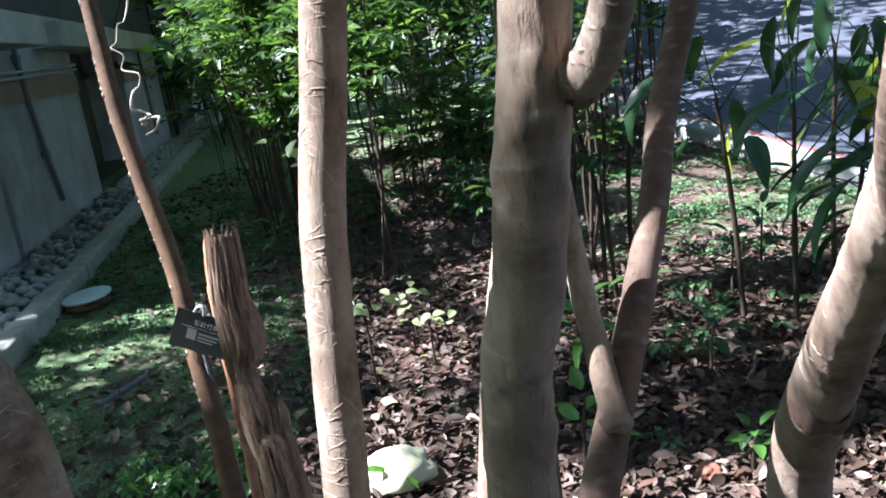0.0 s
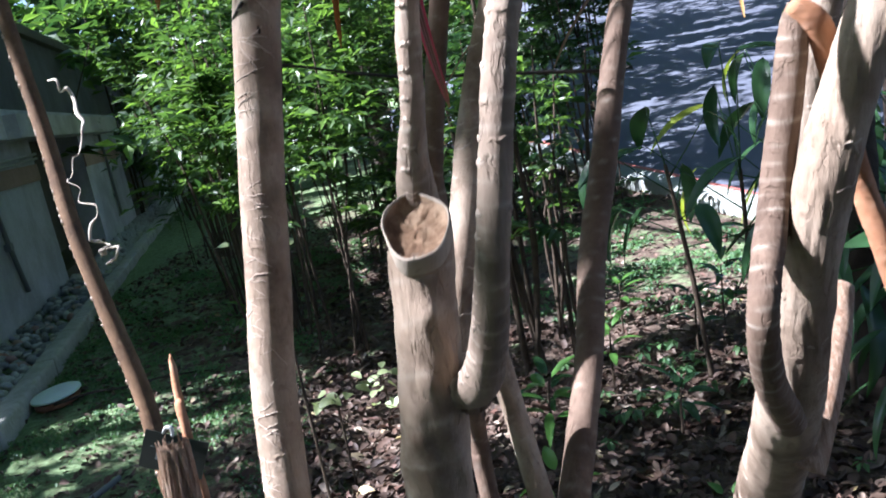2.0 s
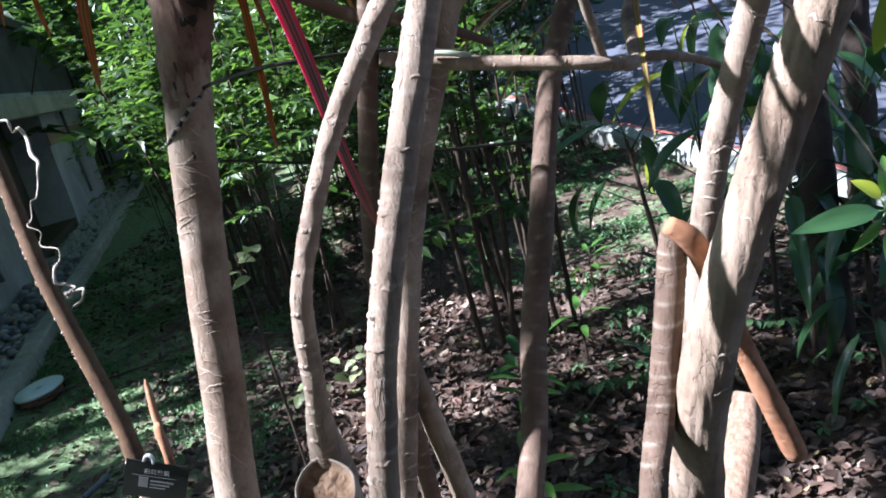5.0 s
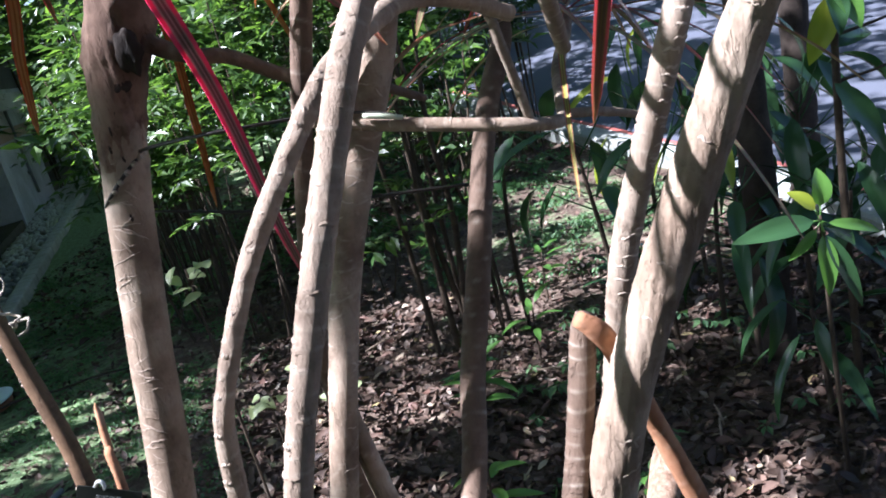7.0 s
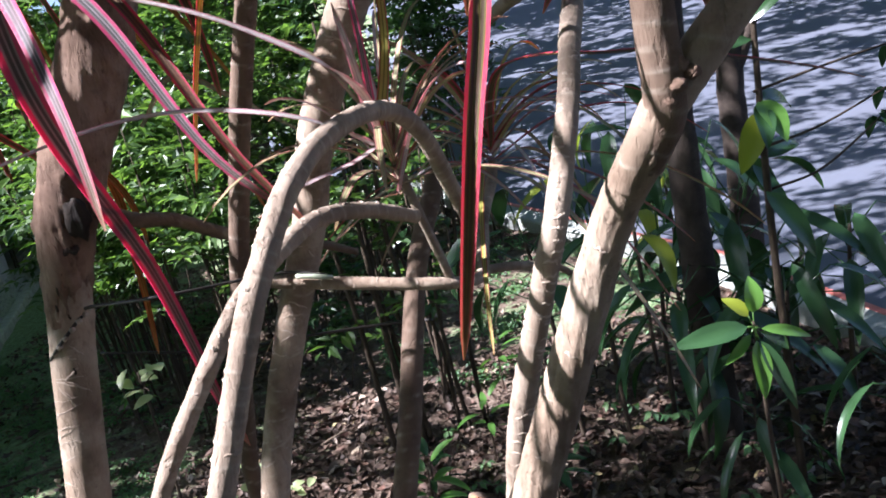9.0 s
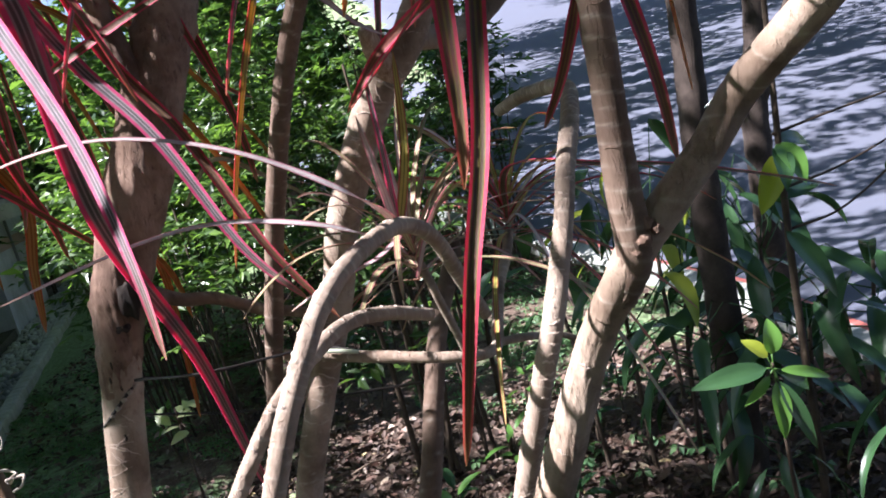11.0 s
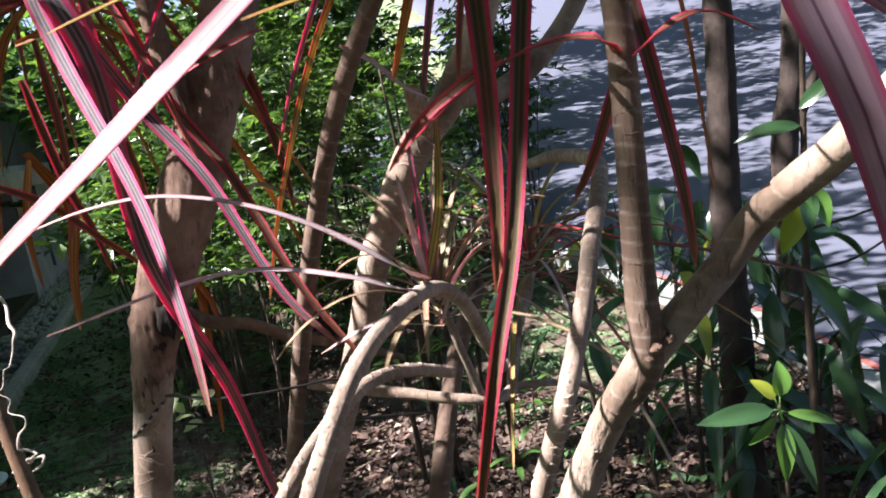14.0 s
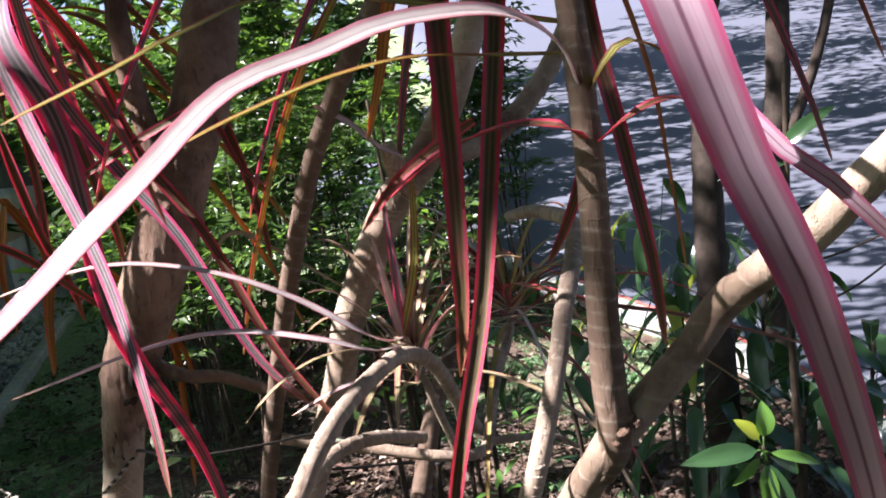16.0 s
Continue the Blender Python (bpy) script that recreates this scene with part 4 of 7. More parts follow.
# tree C: two leaning trunks from one foot, with the two heads of narrow leaves
tree_c = thing("dragon_tree", (0.07, 0.66, 0.0), "dragon tree with slim brown stems leaning apart", "tree", "dragon trees")
stem("trunk", [(0.02, 0.50, -0.05, 0.020), (0.02, 0.50, 0.45, 0.018), (0.052, 0.566, 0.76, 0.0166), (0.092, 0.638, 0.849, 0.0161), (0.112, 0.672, 0.890, 0.0156), (0.177, 0.788, 1.025, 0.0140), (0.209, 0.853, 1.119, 0.0145), (0.247, 0.893, 1.221, 0.0140), (0.297, 0.940, 1.364, 0.0128), (0.344, 0.985, 1.446, 0.0124), (0.352, 1.0, 1.47, 0.0116)], tree_c, BARK_ROSE, "slim rose-brown trunk", 22, 0.004, 0.02, 0.0004, False, 0.03, 10)
C_TAN = [(-0.10, 0.60, -0.05, 0.018), (-0.05, 0.62, 0.45, 0.016), (0.010, 0.665, 0.875, 0.0138), (0.037, 0.690, 1.019, 0.0135), (0.066, 0.702, 1.132, 0.0135), (0.092, 0.718, 1.222, 0.0138), (0.127, 0.755, 1.325, 0.0150), (0.197, 0.785, 1.477, 0.0172), (0.228, 0.768, 1.560, 0.0180), (0.289, 0.742, 1.668, 0.0188), (0.342, 0.724, 1.727, 0.0170), (0.398, 0.70, 1.832, 0.0150), (0.45, 0.69, 2.0, 0.014)]
stem("trunk", C_TAN, tree_c, BARK_TAN, "tan trunk leaning past the others", 26, 0.002, 0.03, 0.0006, True, 0.04, 11)
leaf_scars(C_TAN[2:], tree_c, 0.02, 0.7, 0.0005, 36, 0.5, 0.3, 0.8, around=2)
stem("slanting_branch", [(0.1135, 0.648, 0.897, 0.0112), (0.1110, 0.667, 0.914, 0.0114), (0.106, 0.699, 0.957, 0.0111), (0.098, 0.722, 1.029, 0.0108), (0.090, 0.720, 1.110, 0.0104), (0.083, 0.716, 1.180, 0.0100)], tree_c, BARK_TAN, "tan branch slanting out of the fork", 22, 0.003, 0.025, 0.0004, False, 0.04, 12)
knot((0.1125, 0.655, 0.900), (0.0122, 0.0112, 0.0100), tree_c, BARK_TAN, 7.0, "fork_knuckle", "swollen knuckle at the fork")
stem("trunk", [(0.058, 0.80, 0.95, 0.0098), (0.066, 0.798, 1.206, 0.0097), (0.072, 0.789, 1.262, 0.0095), (0.101, 0.774, 1.382, 0.0093), (0.145, 0.752, 1.529, 0.0100), (0.178, 0.712, 1.620, 0.0098), (0.222, 0.662, 1.724, 0.0093), (0.265, 0.618, 1.797, 0.0089), (0.309, 0.580, 1.857, 0.0086), (0.37, 0.54, 1.95, 0.0085)], tree_c, BARK_ROSE, "slender rose-brown stem", 18, 0.002, 0.018, 0.0006, False, 0.03, 12)
stem("trunk_foot", [(0.085, 0.68, -0.05, 0.012), (0.06, 0.77, 0.5, 0.0105), (0.058, 0.80, 0.96, 0.0098)], tree_c, BARK_ROSE, "", 16, 0.006, 0.02, 0.0004, False, 0.03, 13)
stem("stub", [(0.315, 0.735, 1.690, 0.016), (0.303, 0.705, 1.715, 0.011), (0.298, 0.69, 1.735, 0.008)], tree_c, DEAD, "broken stub of pale wood", 14, 0.004, 0, 0, False, 0.08, 14)
stem("limb", [(0.335, 0.726, 1.72, 0.012), (0.40, 0.76, 1.72, 0.012), (0.47, 0.79, 1.765, 0.0115), (0.53, 0.82, 1.84, 0.011), (0.6, 0.85, 1.98, 0.01)], tree_c, BARK_TAN, "", 16, 0.005, 0.022, 0.0005, False, 0.03, 15)
stem("crooked_branch", [(0.128, 0.762, 1.44, 0.0060), (0.158, 0.762, 1.430, 0.0066), (0.218, 0.755, 1.413, 0.0066), (0.291, 0.740, 1.395, 0.0061), (0.330, 0.748, 1.384, 0.0062), (0.352, 0.775, 1.380, 0.0066), (0.362, 0.812, 1.390, 0.0070), (0.385, 0.90, 1.412, 0.0074), (0.415, 0.97, 1.437, 0.0072), (0.43, 1.0, 1.46, 0.0066)], tree_c, BARK_TAN, "crooked horizontal branch bent upwards at its end", 16, 0.003, 0.012, 0.0005, False, 0.05, 16)
leaf_scars([(0.128, 0.762, 1.44, 0.0060), (0.158, 0.762, 1.430, 0.0066), (0.218, 0.755, 1.413, 0.0066), (0.291, 0.740, 1.395, 0.0061), (0.330, 0.748, 1.384, 0.0062), (0.352, 0.775, 1.380, 0.0066), (0.362, 0.812, 1.390, 0.0070), (0.385, 0.90, 1.412, 0.0074), (0.415, 0.97, 1.437, 0.0072), (0.43, 1.0, 1.46, 0.0066)], tree_c, 0.012, 0.9, 0.0005, 39, 0.1, 0.1, 1.0, around=1)
stem("twig", [(0.352, 0.778, 1.383, 0.0050), (0.395, 0.80, 1.372, 0.0045), (0.44, 0.83, 1.352, 0.0040), (0.47, 0.85, 1.325, 0.0030)], tree_c, BARK_TAN, "", 12, 0.004, 0.01, 0.0003, False, 0.05, 17)
stem("shoot", [(0.316, 0.745, 1.390, 0.0046), (0.309, 0.730, 1.425, 0.0045), (0.301, 0.712, 1.460, 0.0044), (0.294, 0.700, 1.495, 0.0045), (0.288, 0.70, 1.518, 0.0042)], tree_c, BARK_GREY, "pale upright shoot bearing a tuft", 14, 0.003, 0.006, 0.0004, False, 0.03, 19)
head((0.288, 0.70, 1.515), tree_c, 26, 0.24, 0.0062, [LEAF_CREAM, LEAF_PALE, LEAF_CREAM], rng, 0.9, (0.12, 0.05, 1), 0.55)
head((0.432, 1.005, 1.475), tree_c, 34, 0.33, 0.0078, [LEAF_CREAM, LEAF_RED, LEAF_PALE, LEAF_GREEN_STRIPE, LEAF_CREAM], rng, 0.5, (0.0, 0.0, 1), 0.6)

# tree D: the big leaning stem at the path side with its fork, a second stem and a snapped, folded branch
tree_d = thing("dragon_tree", (0.33, 0.86, 0.0), "dragon tree with a bright leaning stem that forks above", "tree", "dragon trees")
stem("trunk", [(0.37, 1.02, -0.05, 0.036), (0.345, 0.93, 0.4, 0.034), (0.308, 0.80, 0.745, 0.0310), (0.292, 0.68, 0.908, 0.0262), (0.272, 0.56, 1.03, 0.0215), (0.256, 0.478, 1.110, 0.0190), (0.256, 0.430, 1.205, 0.0152), (0.285, 0.415, 1.300, 0.0133), (0.334, 0.409, 1.396, 0.0130), (0.370, 0.378, 1.487, 0.0115), (0.389, 0.348, 1.529, 0.0118), (0.3945, 0.336, 1.546, 0.0112), (0.398, 0.330, 1.556, 0.0070)], tree_d, BARK_TAN, "pale leaning stem, rough and knotted", 60, 0.0018, 0, 0, False, 0.035, 20, 0.0010, 1500)
leaf_scars([(0.292, 0.68, 0.908, 0.0262), (0.272, 0.56, 1.03, 0.0215), (0.256, 0.478, 1.110, 0.0190), (0.256, 0.430, 1.205, 0.0152), (0.285, 0.415, 1.300, 0.0133), (0.334, 0.409, 1.396, 0.0130), (0.370, 0.378, 1.487, 0.0115)], tree_d, 0.022, 0.45, 0.0005, 21, 0.4, 0.4, 0.7, around=2, skip=0.35)
stem("limb", [(0.378, 0.362, 1.508, 0.0085), (0.393, 0.338, 1.543, 0.0108), (0.418, 0.330, 1.570, 0.0107), (0.446, 0.330, 1.594, 0.0104), (0.470, 0.325, 1.622, 0.0106), (0.494, 0.272, 1.660, 0.0101), (0.512, 0.232, 1.696, 0.0096), (0.55, 0.17, 1.76, 0.0095)], tree_d, BARK_TAN, "pale limb of the fork", 28, 0.0016, 0.024, 0.0004, False, 0.05, 21)
stem("limb", [(0.386, 0.352, 1.518, 0.0080), (0.3945, 0.334, 1.545, 0.0104), (0.394, 0.327, 1.582, 0.0100), (0.395, 0.323, 1.622, 0.0090), (0.398, 0.322, 1.67, 0.0086), (0.402, 0.325, 1.728, 0.0082), (0.404, 0.330, 1.79, 0.0078), (0.404, 0.34, 1.92, 0.0075)], tree_d, BARK_ROSE, "upright ringed limb of the fork", 24, 0.0013, 0.010, 0.0003, False, 0.012, 22)
leaf_scars([(0.396, 0.332, 1.540, 0.0114), (0.394, 0.327, 1.582, 0.0102), (0.395, 0.323, 1.622, 0.0090), (0.398, 0.322, 1.67, 0.0086), (0.402, 0.325, 1.728, 0.0082), (0.404, 0.330, 1.79, 0.0078), (0.404, 0.34, 1.92, 0.0075)], tree_d, 0.010, 1.2, 0.0003, 35, 0.1, 0.08, 1.60, around=2, skip=0.1, mat=BARK_ROSE)
stem("second_stem", [(0.262, 0.498, 1.08, 0.0115), (0.277, 0.515, 1.165, 0.0105), (0.298, 0.520, 1.25, 0.0096), (0.314, 0.498, 1.338, 0.0090), (0.345, 0.474, 1.432, 0.0084), (0.366, 0.468, 1.485, 0.0083), (0.396, 0.497, 1.547, 0.0077), (0.413, 0.522, 1.583, 0.0077), (0.440, 0.575, 1.621, 0.0078), (0.452, 0.63, 1.640, 0.0075), (0.444, 0.76, 1.638, 0.0072), (0.431, 0.85, 1.626, 0.0066)], tree_d, BARK_GREY, "slim sun-spotted stem, bent over at the top", 22, 0.0015, 0.011, 0.0006, False, 0.03, 23)
leaf_scars([(0.262, 0.498, 1.08, 0.0115), (0.277, 0.515, 1.165, 0.0105), (0.298, 0.520, 1.25, 0.0096), (0.314, 0.498, 1.338, 0.0090), (0.345, 0.474, 1.432, 0.0084), (0.366, 0.468, 1.485, 0.0083), (0.396, 0.497, 1.547, 0.0077), (0.413, 0.522, 1.583, 0.0077), (0.440, 0.575, 1.621, 0.0078), (0.452, 0.63, 1.640, 0.0075), (0.444, 0.76, 1.638, 0.0072), (0.431, 0.85, 1.626, 0.0066)], tree_d, 0.009, 0.9, 0.00055, 33, 0.6, 0.2, 1.0, around=2, skip=0.1)
stem("snapped_branch", [(0.250, 0.470, 1.095, 0.0095), (0.226, 0.425, 1.145, 0.0085), (0.220, 0.402, 1.192, 0.0078), (0.243, 0.431, 1.238, 0.0080), (0.258, 0.436, 1.290, 0.0079), (0.264, 0.436, 1.316, 0.0074), (0.268, 0.436, 1.328, 0.0058)], tree_d, BARK_ROSE, "rose-brown branch, snapped and folded over", 20, 0.0013, 0.0095, 0.0006, False, 0.03, 24)
leaf_scars([(0.250, 0.470, 1.095, 0.0095), (0.226, 0.425, 1.145, 0.0085), (0.220, 0.402, 1.192, 0.0078), (0.243, 0.431, 1.238, 0.0080), (0.258, 0.436, 1.290, 0.0079), (0.264, 0.436, 1.316, 0.0074), (0.268, 0.436, 1.328, 0.0058)], tree_d, 0.0095, 1.0, 0.0003, 34, 0.1, 0.1, 1.0, around=2, skip=0.1, mat=BARK_ROSE)
stem("hanging_end", [(0.262, 0.430, 1.329, 0.0048), (0.272, 0.430, 1.318, 0.0066), (0.281, 0.438, 1.297, 0.0062), (0.300, 0.462, 1.237, 0.0066), (0.311, 0.466, 1.197, 0.0072), (0.323, 0.470, 1.155, 0.0072), (0.326, 0.471, 1.147, 0.0050)], tree_d, ORANGE_BARK, "orange dry end hanging from the snap", 20, 0.0025, 0.011, 0.0005, False, 0.08, 25)
stem("broken_stub", [(0.275, 0.53, 1.03, 0.016), (0.305, 0.55, 1.08, 0.0135), (0.330, 0.58, 1.115, 0.0125), (0.34, 0.59, 1.13, 0.011)], tree_d, DEAD, "short weathered stub behind the fork", 18, 0.003, 0, 0, False, 0.1, 26)

def stain_patch(a, b, r0, r1, parent, mat, label):
    """A thin ragged-edged stain round a stem between two points of its axis."""
    a, b = np.array(a), np.array(b)
    _, nx, ny = frames_along(np.array([a, 0.5 * (a + b), b]))
    v, f, n, rows = [], [], 64, 7
    for i in range(rows):
        for k in range(n):
            t = 2 * math.pi * k / n
            edge = 0.55 + 0.45 * noise.noise(Vector((2.4 * math.cos(t), 2.4 * math.sin(t), 3.0))) + 0.25 * noise.noise(Vector((9 * math.cos(t), 9 * math.sin(t), i * 0.2)))
            u = 0.5 + (i / (rows - 1) - 0.5) * max(0.12, edge) + 0.3 * noise.noise(Vector((1.7 * math.cos(t), 1.7 * math.sin(t), 9.0)))
            rim = 0.0 if 0 < i < rows - 1 else -0.0012
            v.append(a + (b - a) * u + (nx[1] * math.cos(t) + ny[1] * math.sin(t)) * (r0 + (r1 - r0) * u + rim))
    for i in range(rows - 1):
        for k in range(n):
            f.append((i * n + k, i * n + (k + 1) % n, (i + 1) * n + (k + 1) % n, (i + 1) * n + k))
    part("stain", np.array(v), f, mat, parent, label)


stain_patch((0.2985, 0.724, 0.851), (0.2935, 0.694, 0.889), 0.0283, 0.0273, tree_d, bark("stained_bark", (0.30, 0.20, 0.14), (0.20, 0.128, 0.086), (0.085, 0.048, 0.033)), "dark red-brown stained patch")

for k_, p_ in enumerate(((0.4005, 0.3225, 1.5645), (0.3975, 0.3215, 1.5560), (0.4055, 0.3225, 1.5600), (0.3935, 0.3250, 1.5500))):
    knot(p_, (0.0042, 0.0036, 0.0040), tree_d, BARK_ROUGH, 23.0 + k_, "fork_knot", "dark rough bark in the crotch")

# the slim bare stem by the wall side, and the dry tendril that hangs on it
tree_e = thing("slim_stem", (-0.60, 1.56, 0.0), "slim brown stem with a spiny sunlit edge", "stem")
stem("trunk", [(-0.58, 1.55, -0.05, 0.026), (-0.595, 1.60, 0.45, 0.0228), (-0.622, 1.645, 0.636, 0.0213), (-0.648, 1.695, 0.823, 0.0201), (-0.697, 1.748, 1.017, 0.0190), (-0.738, 1.80, 1.184, 0.0184), (-0.770, 1.865, 1.378, 0.0180), (-0.80, 1.91, 1.6, 0.017), (-0.83, 1.95, 1.95, 0.016)], tree_e, BARK_BROWN, "brown trunk", 20, 0.005, 0.028, 0.0013, False, 0.02, 27)
leaf_scars([(-0.58, 1.55, -0.05, 0.026), (-0.595, 1.60, 0.45, 0.0228), (-0.622, 1.645, 0.636, 0.0213), (-0.648, 1.695, 0.823, 0.0201), (-0.697, 1.748, 1.017, 0.0190), (-0.738, 1.80, 1.184, 0.0184), (-0.770, 1.865, 1.378, 0.0180), (-0.80, 1.91, 1.6, 0.017), (-0.83, 1.95, 1.95, 0.016)], tree_e, 0.020, 0.11, 0.0038, 37, 0.0, 0.4, 0.5, around=1, side=2.12, mat=SCAR, name="spiny_edge")
_tp = np.array([(-0.70, 1.80, 1.50, 0.0022), (-0.657, 1.776, 1.477, 0.0042), (-0.619, 1.719, 1.402, 0.0036), (-0.624, 1.662, 1.338, 0.0014), (-0.645, 1.63, 1.294, 0.0012), (-0.591, 1.6, 1.24, 0.0012), (-0.613, 1.584, 1.179, 0.0030), (-0.578, 1.582, 1.162, 0.0020), (-0.590, 1.578, 1.150, 0.0040), (-0.560, 1.57, 1.158, 0.0036), (-0.593, 1.575, 1.128, 0.0022)])
_tj = np.random.default_rng(3)
_tq = [_tp[0]]
for a_, b_ in zip(_tp[:-1], _tp[1:]):
    for w_ in (0.33, 0.66):
        m_ = a_ + (b_ - a_) * w_
        m_[:3] += _tj.normal(0, 0.0065, 3)
        m_[3] *= _tj.uniform(0.6, 1.3)
        _tq.append(m_)
    _tq.append(b_)
_tq = [(q_[0], q_[1], q_[2] - 0.011, q_[3]) for q_ in _tq]
v, f, uv, rd = tube(_tq, 6, 0.006, 0.0, 0.0, False, 0.3, 30)
solo("dry_tendril", v, f, VINE_DRY, "curled dry white tendril hanging from a slim stem", "tendril", uv=uv)

# broken trunks standing dead among the living
dead1 = thing("stump", (-0.10, 0.45, 0.0), "rotten broken stump with splintered brown wood", "stump")
STUMP = [(-0.10, 0.45, -0.05, 0.020), (-0.12, 0.51, 0.6, 0.018), (-0.133, 0.550, 0.9315, 0.0155), (-0.1395, 0.554, 0.9642, 0.0130), (-0.1425, 0.557, 0.9808, 0.0132), (-0.1480, 0.561, 1.005, 0.0098), (-0.1512, 0.563, 1.0198, 0.0090), (-0.1480, 0.565, 1.032, 0.0136), (-0.1472, 0.567, 1.0444, 0.0150), (-0.1508, 0.570, 1.0681, 0.0125), (-0.1503, 0.574, 1.0911, 0.0122), (-0.1499, 0.577, 1.1130, 0.0112)]


def rotten(rows, sides, step, seed):
    """A weathered log: deep fissures along the grain, ragged at its open top."""
    s = spline(rows, step)
    c, r = s[:, :3], s[:, 3]
    _, nx, ny = frames_along(c)
    v = []
    for i in range(len(c)):
        for j in range(sides):
            a = 2 * math.pi * j / sides
            q = Vector((3.2 * math.cos(a), 3.2 * math.sin(a), 16.0 * c[i][2] + seed))
            fibre = noise.noise(Vector((9.0 * math.cos(a), 9.0 * math.sin(a), 30.0 * c[i][2] + seed)))
            crack = abs(noise.noise(q * 1.3))
            fine = noise.noise(Vector((24.0 * math.cos(a), 24.0 * math.sin(a), 22.0 * c[i][2] + seed)))
            R = r[i] * (1.0 + 0.16 * noise.noise(q) + 0.07 * fibre + 0.05 * fine) - 0.0024 * max(0.0, 0.14 - crack) / 0.14
            lift = 0.010 * max(0.0, noise.noise(Vector((4 * math.cos(a), 4 * math.sin(a), seed)))) if i == len(c) - 1 else 0.0
            v.append(c[i] + (nx[i] * math.cos(a) + ny[i] * math.sin(a)) * R + np.array([0, 0, lift]))
    n = len(c)
    f = [(i * sides + j, i * sides + (j + 1) % sides, (i + 1) * sides + (j + 1) % sides, (i + 1) * sides + j) for i in range(n - 1) for j in range(sides)]
    base = (n - 1) * sides
    for j in range(sides):
        v.append(c[-1] + (v[base + j] - c[-1]) * 0.55 - np.array([0, 0, 0.008]))
    f += [(base + j, base + (j + 1) % sides, base + sides + (j + 1) % sides, base + sides + j) for j in range(sides)]
    f.append(tuple(base + sides + j for j in range(sides)))
    return np.array(v), f


part("core", *rotten(STUMP, 96, 0.0018, 5.0), DEAD, dead1, "crumbling brown core")
_ax = spline(STUMP[2:], 0.004)
_, _an, _ab = frames_along(_ax[:, :3])
_r = np.random.default_rng(44)
for k in range(28):
    a = 2 * math.pi * k / 28 + _r.uniform(-0.1, 0.1)
    i0 = int(_r.uniform(0.0, 0.85) * len(_ax))
    i1 = min(len(_ax) - 1, i0 + int(_r.integers(5, 16)))
    if k % 4 == 0:
        i1 = len(_ax) - 1
    pts = []
    for s in np.linspace(i0, i1, 5):
        q = int(s)
        o = _ax[q][3] * _r.uniform(0.94, 1.04)
        pts.append((*(_ax[q][:3] + _an[q] * (o * math.cos(a)) + _ab[q] * (o * math.sin(a))), 0.0007 * _r.uniform(0.5, 1.3)))
    if k % 4 == 0:
        pts.append((pts[-1][0] + _r.normal(0, 0.001), pts[-1][1], pts[-1][2] + _r.uniform(0.003, 0.009), 0.0004))
    pts[0] = (*pts[0][:3], 0.0003)
    v, f, uv, rd = tube(pts, 5, 0.006, 0, 0, False, 0.3, k)
    part("splinter", v, f, DEAD, dead1, uv=uv)
for k, (dx, top, w) in enumerate(((0.0150, 1.003, 0.0048), (0.0195, 1.000, 0.0040), (0.0120, 0.996, 0.0042), (0.0215, 0.985, 0.0036))):
    v, f = rotten([(-0.139 + dx * 0.35, 0.552, 0.945, w * 0.9), (-0.1425 + dx * 0.75, 0.553, 0.972, w), (-0.147 + dx, 0.556, 0.990, w * 0.9), (-0.149 + dx * 1.05, 0.557, top, w * 0.3)], 20, 0.002, 11.0 + k)
    part("splinter", v, f, DEAD, dead1, "short splinter standing off the core")
dead2 = thing("broken_stick", (-0.58, 1.70, 0.0), "thin snapped orange-brown stick, split at the tip", "stick")
v, f, uv, rd = tube([(-0.58, 1.70, -0.03, 0.013), (-0.597, 1.740, 0.672, 0.0110), (-0.606, 1.775, 0.765, 0.0092), (-0.611, 1.80, 0.825, 0.0082), (-0.613, 1.806, 0.843, 0.006), (-0.612, 1.808, 0.860, 0.0015)], 12, 0.008, 0, 0, False, 0.2, 33)
part("stick", v, f, ORANGE_BARK, dead2, uv=uv)
near_stem = thing("dragon_tree", (-0.46, 0.76, 0.0), "stout tan stem low beside the moss", "tree", "dragon trees")
stem("trunk", [(-0.42, 0.74, -0.05, 0.042), (-0.46, 0.77, 0.55, 0.040), (-0.495, 0.81, 0.795, 0.0395), (-0.53, 0.84, 0.90, 0.038), (-0.60, 0.87, 1.02, 0.036), (-0.78, 0.92, 1.3, 0.033), (-1.1, 1.0, 1.8, 0.03)], near_stem, BARK_TAN, "", 24, 0.006, 0.03, 0.001, True, 0.03, 34)
leaf_scars([(-0.42, 0.74, -0.05, 0.042), (-0.46, 0.77, 0.55, 0.040), (-0.495, 0.81, 0.795, 0.0395), (-0.53, 0.84, 0.90, 0.038), (-0.60, 0.87, 1.02, 0.036)], near_stem, 0.025, 0.5, 0.0008, 41, 0.5, 0.3, 0.4, around=3)

# wires tied between the stems
wire = thing("tie_wire", (-0.064, 0.739, 1.432), "dark twisted tie wire looped round the pale trunk", "wire")
_loop = [(-0.0540 + 0.0235 * math.cos(a), 0.783 + 0.0235 * math.sin(a), 1.432 + 0.019 * math.cos(a)) for a in np.linspace(-3.6, 0.2, 12)]
v, f, uv, rd = tube([(*p, 0.0019) for p in _loop[:-1]] + [(-0.022, 0.765, 1.456, 0.0019), (0.046, 0.71, 1.458, 0.0016), (0.119, 0.725, 1.450, 0.0015), (0.16, 0.756, 1.440, 0.0014), (0.20, 0.752, 1.428, 0.0013)], 7, 0.004, 0, 0, False, 0.35, 40)
part("strand", v, f, WIRE, wire, uv=uv)
